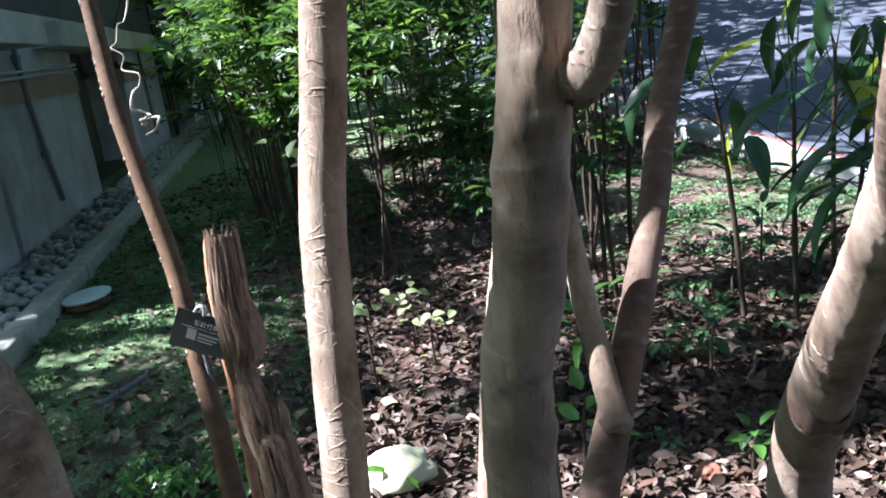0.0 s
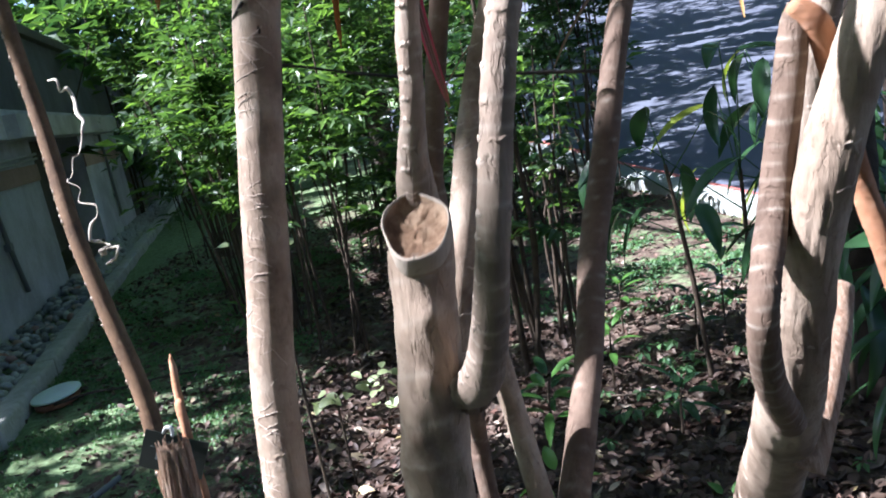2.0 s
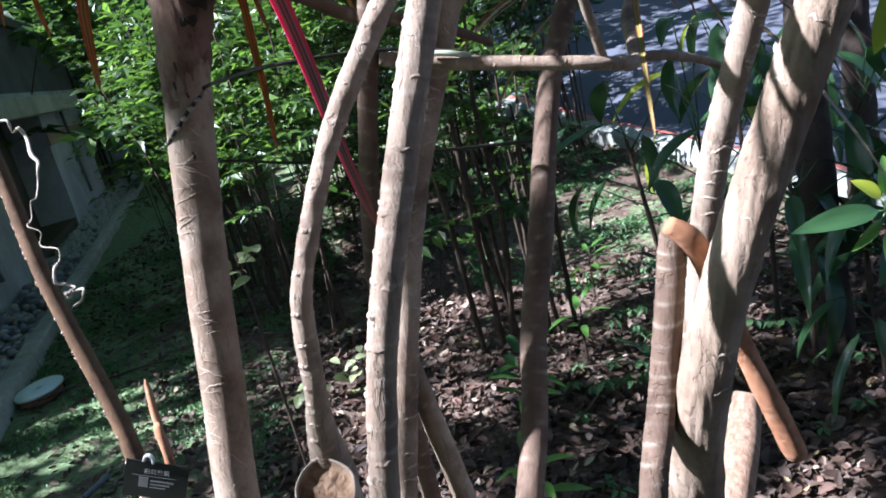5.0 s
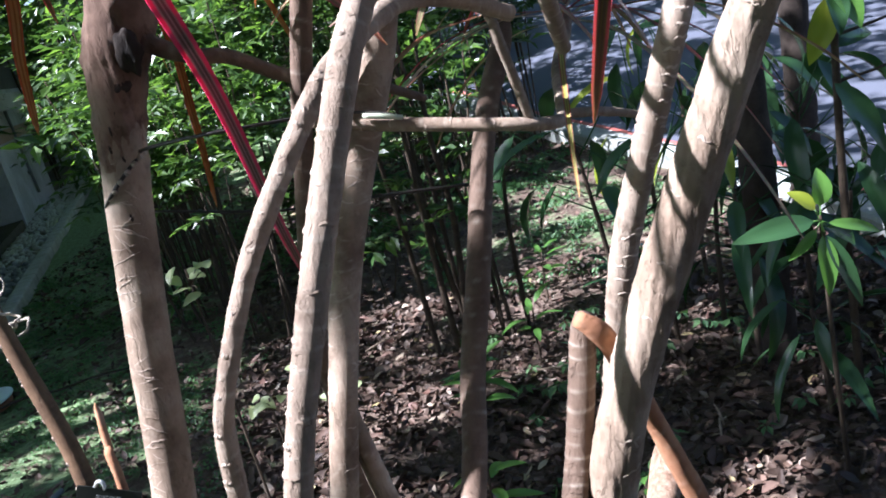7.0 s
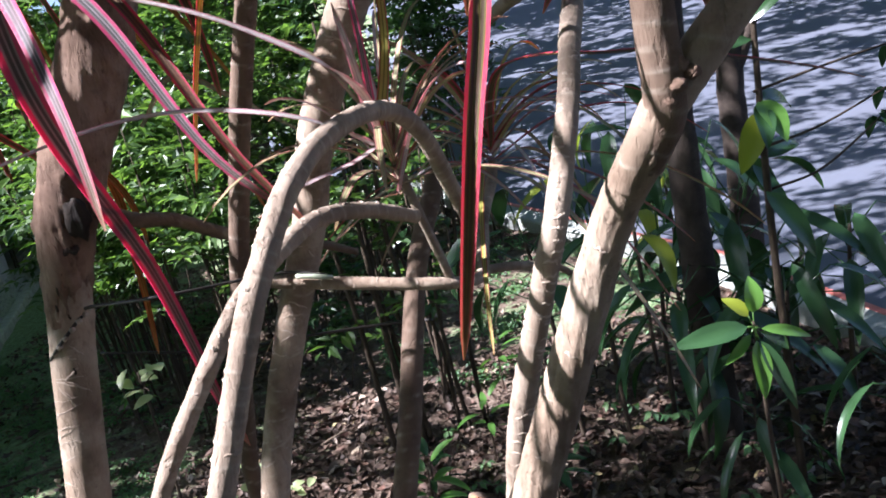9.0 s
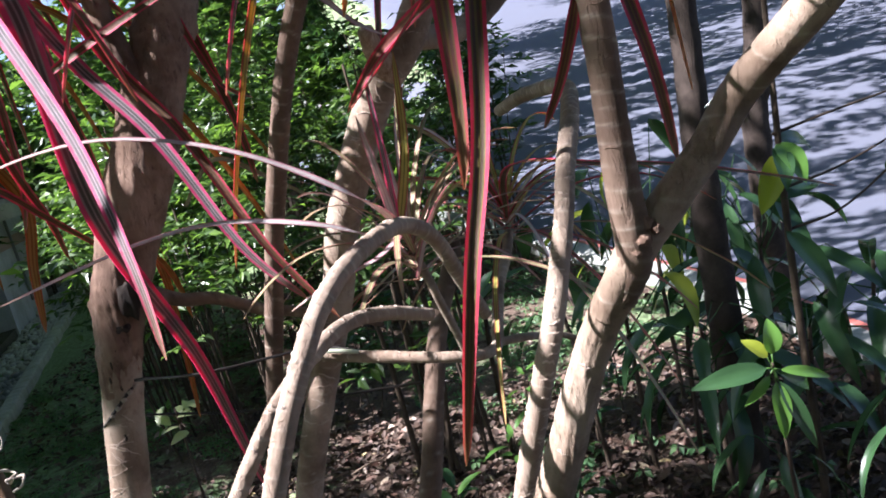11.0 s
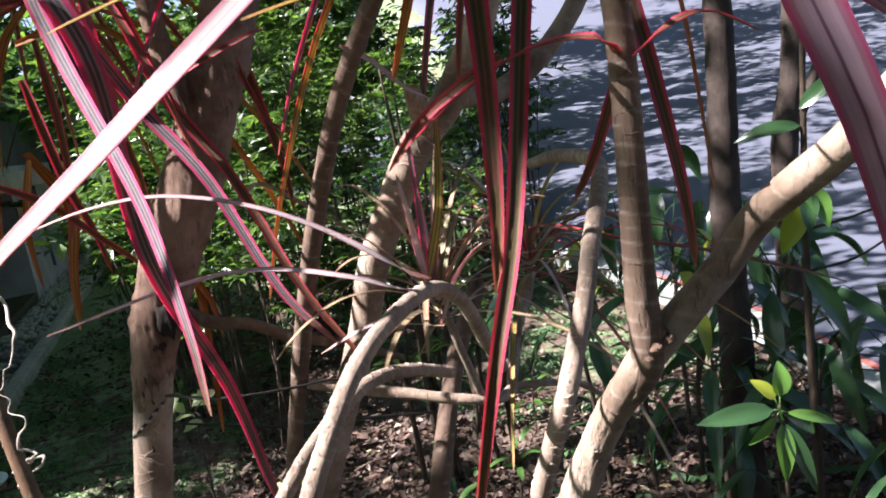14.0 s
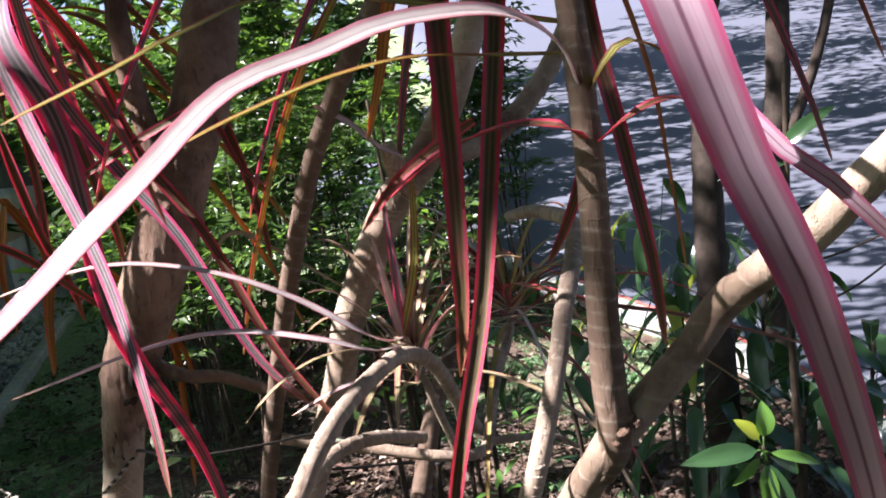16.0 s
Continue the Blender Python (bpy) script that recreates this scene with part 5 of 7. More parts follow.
for k in range(7):
    p = _loop[4 + k]
    v, f, uv, rd = tube([(p[0], p[1], p[2], 0.0024), (p[0] + 0.004, p[1] - 0.001, p[2] + 0.0015, 0.0023)], 7, 0.002)
    part("frayed_band", v, f, WIRE_LIGHT, wire, uv=uv)
wire2 = thing("tie_wire", (0.15, 0.94, 1.32), "dark wire stretched low between two stems", "wire")
v, f, uv, rd = tube([(-0.074, 0.907, 1.378, 0.0016), (0.057, 0.925, 1.338, 0.0017), (0.151, 0.942, 1.323, 0.0019), (0.263, 0.956, 1.303, 0.0021), (0.30, 0.94, 1.30, 0.002)], 7, 0.01, 0, 0, False, 0.3, 41)
part("strand", v, f, WIRE, wire2, uv=uv)
v, f, uv, rd = tube([(0.172, 0.7520, 1.4340, 0.0022), (0.19, 0.750, 1.4290, 0.0026), (0.206, 0.7500, 1.4235, 0.0022)], 8, 0.006)
solo("tie_band", v, f, TIE_GREEN, "pale green tie strapped along a branch", "tie", uv=uv)

# name plate on its stake
plate = thing("plant_label", (-0.575, 1.62, 0.0), "small black plant label with white lettering", "label")
_pa, _pb = Vector((-0.628, 1.62, 0.765)), Vector((-0.512, 1.622, 0.709))
_ex = (_pb - _pa).normalized()
_ey = Vector((0, 1, 0)).cross(_ex)
_ey = (-_ey if _ey.z > 0 else _ey).normalized()
_en = _ex.cross(_ey).normalized()
if _en.y > 0:
    _en = -_en
PW, PH = 0.131, 0.083


def on_plate(u, w, d):
    return tuple(_pa + _ex * (u * PW) + _ey * (w * PH) + _en * d)


def plate_box(u0, u1, w0, w1, d0, d1):
    v, f = box(u0, u1, w0, w1, d0, d1)
    return [on_plate(*p) for p in v], f


board = part("plate", *plate_box(0, 1, 0, 1, 0, 0.003), PLATE, plate, "black plate", smooth=False)
part("code_square", *plate_box(0.23, 0.38, 0.44, 0.72, 0.003, 0.0036), GREY_PRINT, board, "grey printed square", smooth=False)
for u0, u1, w0, w1 in ((0.12, 0.82, 0.39, 0.405), (0.41, 0.78, 0.50, 0.55), (0.41, 0.72, 0.60, 0.64), (0.41, 0.66, 0.69, 0.72)):
    part("print_line", *plate_box(u0, u1, w0, w1, 0.003, 0.0036), GREY_PRINT, board, smooth=False)
_tc = bpy.data.curves.new("lettering", "FONT")
_tc.body, _tc.size, _tc.extrude = "\u5f69\u8679\u7af9\u8549", 0.0135, 0.0002
_to = new("lettering", _tc)
_dg = bpy.context.evaluated_depsgraph_get()
_tm = bpy.data.meshes.new_from_object(_to.evaluated_get(_dg))
bpy.data.objects.remove(_to)
_tv = [v_.co.copy() for v_ in _tm.vertices]
if _tv:
    _w = max(p.x for p in _tv)
    _k = 0.052 / max(_w, 1e-6)
    _o = Vector(on_plate(0.30, 0.32, 0.0034))
    part("lettering", [tuple(_o + _ex * (p.x * _k) - _ey * (p.y * _k) + _en * p.z) for p in _tv], [tuple(p.vertices) for p in _tm.polygons], INK, board, "white lettering", smooth=False)
v, f, uv, rd = tube([(*on_plate(0.5, 0.9, -0.004), 0.004), (-0.585, 1.63, 0.4, 0.004), (-0.58, 1.63, -0.05, 0.004)], 8, 0.05)
part("stake", v, f, PIPE_GREY, plate, uv=uv)
v, f, uv, rd = tube([(*on_plate(0.27, 0.0, 0.002), 0.003), (*on_plate(0.30, -0.16, 0.004), 0.0042), (*on_plate(0.37, -0.2, 0.006), 0.0045), (*on_plate(0.42, -0.1, 0.006), 0.004), (*on_plate(0.42, 0.02, 0.004), 0.003)], 8, 0.004)
part("clip", v, f, WHITE, plate, "white plastic loop", uv=uv)


# ---- long striped leaves that hang from the crowns overhead ----
HD = (0.404, 0.335, 1.90)   # the crown of the upright limb
crown_d = thing("leaf_crown", HD, "crown of long pink-edged striped leaves hanging down", "leaves")
strap([HD, (0.370, 0.16, 1.86), (0.350, 0.055, 1.79), (0.365, 0.047, 1.727), (0.377, 0.050, 1.698), (0.391, 0.055, 1.642), (0.40, 0.065, 1.59)], 0.0195, crown_d, LEAF_LILAC, "broad pink-edged leaf", 0.3, 0.0, (-0.45, -0.8, 0.45))
strap([(0.404, 0.32, 1.84), (0.372, 0.10, 1.79), (0.370, 0.06, 1.742), (0.384, 0.046, 1.721), (0.396, 0.044, 1.706), (0.42, 0.045, 1.68)], 0.0065, crown_d, LEAF_LILAC, "", 0.35, 0.0, (-0.45, -0.8, 0.45))
strap([HD, (0.350, 0.39, 1.885), (0.337, 0.382, 1.822), (0.326, 0.340, 1.722), (0.316, 0.320, 1.642), (0.309, 0.318, 1.608)], 0.0185, crown_d, LEAF_RED, "dark leaf with glowing red edges", 0.3, 0.0, (0, -1, 0.1))
strap([HD, (0.395, 0.45, 1.87), (0.375, 0.46, 1.77), (0.338, 0.405, 1.634), (0.304, 0.350, 1.555), (0.273, 0.346, 1.449)], 0.0165, crown_d, LEAF_RED, "dark leaf with glowing red edges", 0.35, 0.1, (0, -1, 0.1))
strap([(0.402, 0.328, 1.755), (0.384, 0.289, 1.779), (0.349, 0.244, 1.793), (0.301, 0.194, 1.790), (0.271, 0.162, 1.780), (0.243, 0.130, 1.770), (0.220, 0.088, 1.746), (0.190, 0.073, 1.721), (0.166, 0.066, 1.703), (0.148, 0.062, 1.688)], 0.0112, crown_d, LEAF_PALE, "arching leaf, coloured white as if sunlit", 0.2, 0.0, (0.0, -0.8, 0.6))
strap([HD, (0.455, 0.45, 1.885), (0.463, 0.510, 1.822), (0.459, 0.451, 1.714), (0.454, 0.406, 1.639), (0.450, 0.387, 1.582)], 0.0175, crown_d, LEAF_RED, "", 0.35, 0.0, (0, -1, 0.1))
strap([(0.403, 0.33, 1.85), (0.45, 0.40, 1.83), (0.478, 0.43, 1.76), (0.483, 0.43, 1.69), (0.486, 0.43, 1.62)], 0.004, crown_d, LEAF_ORANGE, "thin dry leaf", 0.2, 0.5, (0, -1, 0.1))
strap([HD, (0.34, 0.40, 1.88), (0.313, 0.441, 1.835), (0.300, 0.522, 1.794), (0.281, 0.631, 1.744)], 0.0105, crown_d, LEAF_ORANGE, "", 0.3, 0.0, (0, -1, 0.1))
strap([(0.401, 0.326, 1.725), (0.382, 0.300, 1.737), (0.358, 0.375, 1.739), (0.328, 0.54, 1.719), (0.266, 0.690, 1.668)], 0.0095, crown_d, LEAF_RED, "", 0.35, 0.2, (-0.1, -0.5, 0.85))
strap([(0.402, 0.326, 1.72), (0.425, 0.30, 1.738), (0.455, 0.32, 1.74), (0.49, 0.34, 1.725)], 0.006, crown_d, LEAF_RED, "", 0.35, 0.2, (0.1, -0.5, 0.85))
strap([(0.402, 0.327, 1.745), (0.42, 0.31, 1.772), (0.445, 0.33, 1.772), (0.48, 0.36, 1.75)], 0.006, crown_d, LEAF_GREEN_STRIPE, "", 0.35, 0.2, (0.1, -0.5, 0.85))
strap([(0.404, 0.33, 1.79), (0.257, 0.386, 1.838), (0.196, 0.336, 1.820), (0.163, 0.306, 1.803), (0.120, 0.265, 1.782)], 0.0075, crown_d, LEAF_GREEN_STRIPE, "yellow-green leaf with a red margin", 0.3, 0.0, (-0.1, -0.5, 0.85))
strap([(0.402, 0.34, 1.775), (0.366, 0.374, 1.783), (0.315, 0.300, 1.784), (0.275, 0.238, 1.777), (0.244, 0.182, 1.766), (0.225, 0.141, 1.757)], 0.0052, crown_d, LEAF_GREEN_STRIPE, "", 0.3, 0.0, (-0.1, -0.5, 0.85))
_r = np.random.default_rng(21)
head((0.404, 0.337, 1.93), crown_d, 44, 0.44, 0.011, [LEAF_PINK, LEAF_RED, LEAF_GREEN_STRIPE], _r, 0.35, (0, 0, 1), 0.75, keep=lambda p: p.y > 0.48)

HA = (0.03, 0.56, 1.93)     # a crown by the pale trunk
crown_a = thing("leaf_crown", HA, "crown of pink and red striped leaves by the pale trunk", "leaves")
strap([HA, (0.045, 0.49, 1.86), (0.066, 0.494, 1.785), (0.062, 0.53, 1.637), (0.077, 0.624, 1.494), (0.086, 0.668, 1.368), (0.094, 0.692, 1.305)], 0.0190, crown_a, LEAF_PINK, "long pink-edged leaf", 0.25, 0.1, (-0.05, -1, 0.25))
strap([HA, (0.02, 0.62, 1.85), (0.045, 0.66, 1.768), (0.096, 0.645, 1.687), (0.144, 0.618, 1.577), (0.187, 0.606, 1.519)], 0.0150, crown_a, LEAF_PINK, "long pink-edged leaf", 0.25, 0.1, (-0.05, -1, 0.25))
strap([HA, (0.03, 0.51, 1.86), (0.045, 0.495, 1.80), (0.092, 0.436, 1.691), (0.118, 0.382, 1.609), (0.125, 0.362, 1.555)], 0.0122, crown_a, LEAF_PINK, "long pink-edged leaf", 0.25, 0.0, (-0.05, -1, 0.25))
strap([HA, (0.05, 0.64, 1.86), (0.068, 0.675, 1.770), (0.114, 0.665, 1.686), (0.160, 0.640, 1.572), (0.206, 0.628, 1.492)], 0.0130, crown_a, LEAF_RED, "dark leaf with pink edges", 0.3, 0.2, (0.1, -1, 0.25))
strap([(0.280, 0.700, 1.535), (0.253, 0.600, 1.560), (0.211, 0.573, 1.585), (0.142, 0.575, 1.605), (0.072, 0.567, 1.607), (-0.041, 0.549, 1.589)], 0.0078, tree_c, LEAF_PALE, "narrow leaf, coloured pale as if sunlit", 0.2, 0.0, (0, -0.4, 0.9))
strap([(0.282, 0.69, 1.545), (0.262, 0.50, 1.594), (0.207, 0.485, 1.640), (0.153, 0.484, 1.670), (0.096, 0.480, 1.688), (0.046, 0.475, 1.689), (-0.004, 0.471, 1.680)], 0.0072, tree_c, LEAF_PALE, "narrow leaf, coloured pale as if sunlit", 0.2, 0.0, (0, -0.4, 0.9))
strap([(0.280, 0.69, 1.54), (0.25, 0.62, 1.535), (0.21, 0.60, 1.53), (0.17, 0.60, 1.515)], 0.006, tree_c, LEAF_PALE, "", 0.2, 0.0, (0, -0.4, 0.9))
for a, b, c_, d in (((0.273, 0.65, 1.61), (0.268, 0.64, 1.66), LEAF_PALE, 0.009), ((0.283, 0.66, 1.62), (0.285, 0.65, 1.70), LEAF_PINK, 0.007), ((0.305, 0.69, 1.62), (0.318, 0.69, 1.71), LEAF_GREEN_STRIPE, 0.010)):
    strap([(0.279, 0.70, 1.54), a, b], d, tree_c, c_, "", 0.2, 0.2, (0, -1, 0.2))
strap([(0.432, 1.0, 1.48), (0.40, 0.70, 1.575), (0.457, 0.572, 1.570), (0.512, 0.550, 1.555), (0.582, 0.530, 1.528), (0.627, 0.526, 1.508)], 0.0092, tree_c, LEAF_RED, "long drooping red leaf", 0.3, 0.1, (0, -0.4, 0.9))
_r = np.random.default_rng(8)
head((0.03, 0.57, 1.95), crown_a, 24, 0.40, 0.012, [LEAF_PINK, LEAF_RED, LEAF_PINK], _r, 0.25, (0, 0, 1), 0.8, keep=lambda p: p.x < 0.02 and p.y > 0.35, clear=off_trunk)

HL = (-0.10, 0.86, 1.93)
crown_l = thing("leaf_crown", HL, "tangle of red-brown striped leaves, some drying orange", "leaves")
_r = np.random.default_rng(12)
head(HL, crown_l, 96, 0.48, 0.0125, [LEAF_RED, LEAF_RED, LEAF_RED, LEAF_PINK, LEAF_RED, LEAF_ORANGE, LEAF_GREEN_STRIPE, LEAF_RED], _r, 0.3, (0.1, 0, 1), 0.75, keep=lambda p: p.x < 0.10 and p.y > 0.55, clear=off_trunk)
strap([(-0.20, 1.0, 1.75), (-0.205, 1.112, 1.665), (-0.223, 1.108, 1.570), (-0.235, 1.106, 1.481)], 0.020, crown_l, LEAF_ORANGE, "hanging orange drying leaf", 0.35, 0.3, (0, -1, 0.1))
strap([(-0.2, 1.0, 1.74), (-0.262, 1.09, 1.655), (-0.27, 1.10, 1.60), (-0.268, 1.10, 1.555)], 0.012, crown_l, LEAF_ORANGE, "", 0.35, 0.3, (0, -1, 0.1))
strap([(-0.05, 0.85, 1.66), (0.008, 0.856, 1.57), (0.012, 0.84, 1.466), (0.005, 0.838, 1.376)], 0.0098, crown_l, LEAF_ORANGE, "hanging orange drying leaf", 0.35, 0.3, (0, -1, 0.1))
strap([(-0.02, 0.84, 1.62), (0.020, 0.85, 1.55), (0.030, 0.845, 1.49)], 0.008, crown_l, LEAF_ORANGE, "", 0.35, 0.3, (0, -1, 0.1))
# more straps of the tangle
strap([(-0.128, 0.86, 1.827), (-0.114, 0.872, 1.705), (-0.099, 0.884, 1.638), (-0.096, 0.896, 1.586)], 0.0130, crown_l, LEAF_RED, "", 0.3, 0.15, (-0.1, -1, 0.25))
strap([(-0.035, 0.8, 1.855), (-0.018, 0.812, 1.737), (-0.014, 0.824, 1.69), (-0.016, 0.836, 1.644)], 0.0120, crown_l, LEAF_RED, "", 0.3, 0.15, (-0.1, -1, 0.25))
strap([(-0.162, 0.8, 1.716), (-0.116, 0.812, 1.685), (-0.078, 0.824, 1.641), (-0.028, 0.836, 1.585)], 0.0090, crown_l, LEAF_RED, "", 0.3, 0.15, (-0.1, -1, 0.25))
strap([(-0.125, 0.92, 1.876), (-0.126, 0.932, 1.781), (-0.136, 0.944, 1.69), (-0.156, 0.956, 1.628)], 0.0120, crown_l, LEAF_RED, "", 0.3, 0.15, (-0.1, -1, 0.25))
strap([(0.114, 0.86, 1.827), (0.128, 0.872, 1.753), (0.138, 0.884, 1.676), (0.138, 0.896, 1.616)], 0.0120, crown_l, LEAF_RED, "", 0.3, 0.15, (-0.1, -1, 0.25))
strap([(0.113, 0.8, 1.833), (0.125, 0.812, 1.777), (0.141, 0.824, 1.729), (0.167, 0.836, 1.71)], 0.0070, crown_l, LEAF_RED, "", 0.3, 0.15, (-0.1, -1, 0.25))
strap([(0.373, 0.58, 1.746), (0.336, 0.592, 1.728), (0.298, 0.604, 1.704), (0.262, 0.616, 1.665)], 0.0110, crown_l, LEAF_RED, "", 0.3, 0.15, (-0.1, -1, 0.25))
strap([(0.24, 0.62, 1.782), (0.266, 0.632, 1.765), (0.29, 0.644, 1.738), (0.313, 0.656, 1.723)], 0.0050, crown_l, LEAF_PALE, "", 0.3, 0.15, (-0.1, -1, 0.25))
strap([(0.462, 0.55, 1.713), (0.449, 0.562, 1.675), (0.435, 0.574, 1.641), (0.418, 0.586, 1.61)], 0.0110, crown_l, LEAF_RED, "", 0.3, 0.15, (-0.1, -1, 0.25))
strap([(-0.083, 0.75, 1.85), (-0.038, 0.762, 1.863), (0.008, 0.774, 1.877)], 0.0080, crown_l, LEAF_ORANGE, "", 0.3, 0.15, (-0.1, -1, 0.25))
strap([(0.034, 0.62, 1.757), (0.076, 0.632, 1.777), (0.125, 0.644, 1.797), (0.174, 0.656, 1.814)], 0.0090, crown_l, LEAF_RED, "", 0.3, 0.15, (-0.1, -1, 0.25))
strap([(0.038, 0.95, 1.609), (0.086, 0.962, 1.656), (0.142, 0.974, 1.618), (0.216, 0.986, 1.552)], 0.0060, crown_l, LEAF_CREAM, "", 0.3, 0.15, (-0.1, -1, 0.25))


# ---- shrubs, canes and broad-leaved plants ----
def shrub(base, canes, height, spread, leaves, size, seed, mat=SHRUB_LEAF, low=0.35, label="dense shrub of thin brown canes and small green leaves", cane_r=0.009, reach=0.28, group="shrubs"):
    r = np.random.default_rng(seed)
    b = Vector((base[0], base[1], float(ground_z(base[0], base[1]))))
    th = thing("shrub", b, label, "shrub", group)
    tips = []
    canes = max(3, int(canes * 0.7))
    for k in range(canes):
        a, q = r.uniform(0, 6.283), spread * math.sqrt(r.uniform(0, 1))
        x0, y0 = b.x + 0.55 * q * math.cos(a), b.y + 0.55 * q * math.sin(a)
        h = height * r.uniform(0.65, 1.05)
        lean = r.uniform(0.15, 0.75) * spread
        x1, y1 = x0 + lean * math.cos(a) + r.uniform(-0.08, 0.08), y0 + lean * math.sin(a) + r.uniform(-0.08, 0.08)
        rad = cane_r * r.uniform(0.5, 1.2)
        pts = [(x0, y0, b.z - 0.03, rad), (x0 + 0.25 * (x1 - x0) + r.uniform(-0.055, 0.055), y0 + 0.25 * (y1 - y0), b.z + 0.4 * h, rad * 0.9), (x0 + 0.6 * (x1 - x0), y0 + 0.6 * (y1 - y0) + r.uniform(-0.06, 0.06), b.z + 0.72 * h, rad * 0.7), (x1, y1, b.z + h, rad * 0.35)]
        v, f, uv, rd = tube(pts, 7, 0.05, 0, 0, False, 0.16, k, True)
        part("cane", v, f, CANE, th, uv=uv)
        tips.append([np.array(p[:3]) for p in pts])
    # leaves sit in flat sprays that spring from the canes
    n_spray = max(1, int(leaves * 0.62) // 11)
    C, N, A = [], [], []
    for k in range(n_spray):
        cane = tips[int(r.integers(len(tips)))]
        u = r.uniform(0, 1)
        u = low + (1 - low) * u ** 0.75
        seg = min(2, int(u * 3))
        p = cane[seg] + (cane[seg + 1] - cane[seg]) * (u * 3 - seg)
        az = r.uniform(0, 6.283)
        d = np.array([math.cos(az), math.sin(az), r.uniform(-0.15, 0.45)])
        ln = reach * r.uniform(0.4, 1.3)
        nrm = np.array([r.normal(0, 0.25), r.normal(0, 0.25), 1.0])
        s = np.cross(nrm, d)
        s /= np.linalg.norm(s)
        for j in range(11):
            w = (j // 2 + 1) / 6.0
            side = 1 if j % 2 else -1
            C.append(p + d * ln * w + s * side * 0.004 + np.array([0, 0, -0.10 * ln * w * w]))
            N.append(nrm + r.normal(0, 0.3, 3))
            A.append(d * 0.55 + s * side * (0.9 if j < 10 else 0.0) + r.normal(0, 0.15, 3))
    v, f = leaf_cloud(np.array(C), np.array(N), np.array(A), size * 1.42, 0.42, r)
    part("foliage", v, f, mat, th, "small pointed green leaves", smooth=False)
    return th


shrub((-1.36, 5.75), 26, 2.15, 0.42, 4200, 0.062, 1, low=0.42)
shrub((-1.66, 6.6), 14, 2.3, 0.45, 2600, 0.066, 2)
shrub((-1.05, 5.25), 14, 2.0, 0.36, 2600, 0.060, 3, low=0.5)
shrub((-0.66, 4.45), 12, 1.75, 0.30, 2400, 0.055, 4, low=0.45, cane_r=0.008)
shrub((-0.25, 5.85), 8, 1.3, 0.34, 800, 0.064, 5)
shrub((0.25, 6.5), 8, 1.8, 0.40, 1900, 0.062, 6, SHRUB_DARK)
shrub((-2.45, 8.8), 10, 3.3, 0.7, 3200, 0.085, 7)
shrub((-1.8, 9.0), 10, 3.4, 0.7, 3400, 0.085, 8)
shrub((-0.8, 8.6), 10, 3.2, 0.7, 3200, 0.085, 9, low=0.4)
shrub((0.3, 9.0), 8, 2.1, 0.55, 1900, 0.075, 10, low=0.5)
shrub((-0.75, 6.9), 12, 2.5, 0.5, 3000, 0.068, 17)
shrub((-1.5, 7.6), 12, 2.9, 0.55, 3200, 0.074, 18)
shrub((0.15, 7.5), 10, 2.5, 0.5, 2600, 0.07, 19, low=0.3)
shrub((0.75, 7.6), 8, 2.0, 0.4, 1500, 0.065, 20, SHRUB_DARK, 0.3)
shrub((1.30, 6.9), 9, 2.2, 0.40, 1900, 0.066, 21, SHRUB_DARK, 0.35)
shrub((0.95, 8.4), 9, 2.7, 0.5, 2200, 0.075, 22, low=0.35)
shrub((1.42, 7.3), 10, 3.0, 0.5, 2600, 0.07, 23, SHRUB_DARK, 0.4)
shrub((0.95, 10.2), 10, 3.6, 0.7, 3400, 0.095, 34, SHRUB_DARK, 0.3)
shrub((-0.35, 10.8), 10, 3.9, 0.8, 3400, 0.10, 35, low=0.3)
shrub((0.30, 10.4), 9, 3.2, 0.7, 2400, 0.095, 24, SHRUB_DARK, 0.3)
shrub((-1.05, 4.7), 7, 2.3, 0.6, 1100, 0.080, 26, low=0.64, label="arching shrub with bright young leaves at its tips")
shrub((-2.6, 11.5), 10, 4.4, 1.1, 3000, 0.13, 11)
shrub((-0.9, 12.0), 10, 4.4, 1.1, 3000, 0.13, 12)
shrub((0.25, 3.62), 8, 1.95, 0.22, 640, 0.055, 13, SHRUB_LEAF, 0.35, "clump of dark upright canes with few leaves", 0.016, 0.2)
shrub((0.42, 4.05), 6, 1.5, 0.22, 330, 0.05, 14, SHRUB_LEAF, 0.3, "clump of dark upright canes with few leaves", 0.010, 0.2)
shrub((0.53, 3.6), 3, 1.35, 0.12, 240, 0.055, 15, SHRUB_DARK, 0.3, "young shrub with slim brown stems", 0.011, 0.2)
shrub((-0.50, 6.15), 8, 1.05, 0.42, 1000, 0.072, 27, SHRUB_LEAF, 0.25, "low leafy shrub over the leaf litter", 0.007, 0.25)
shrub((0.02, 5.45), 6, 0.75, 0.34, 520, 0.070, 28, SHRUB_DARK, 0.25, "low leafy shrub over the leaf litter", 0.006, 0.22)
shrub((-0.15, 4.55), 5, 0.55, 0.25, 260, 0.066, 29, SHRUB_DARK, 0.3, "low leafy shrub over the leaf litter", 0.005, 0.2)
shrub((0.85, 6.2), 6, 1.3, 0.35, 700, 0.06, 16, SHRUB_LEAF, 0.3)


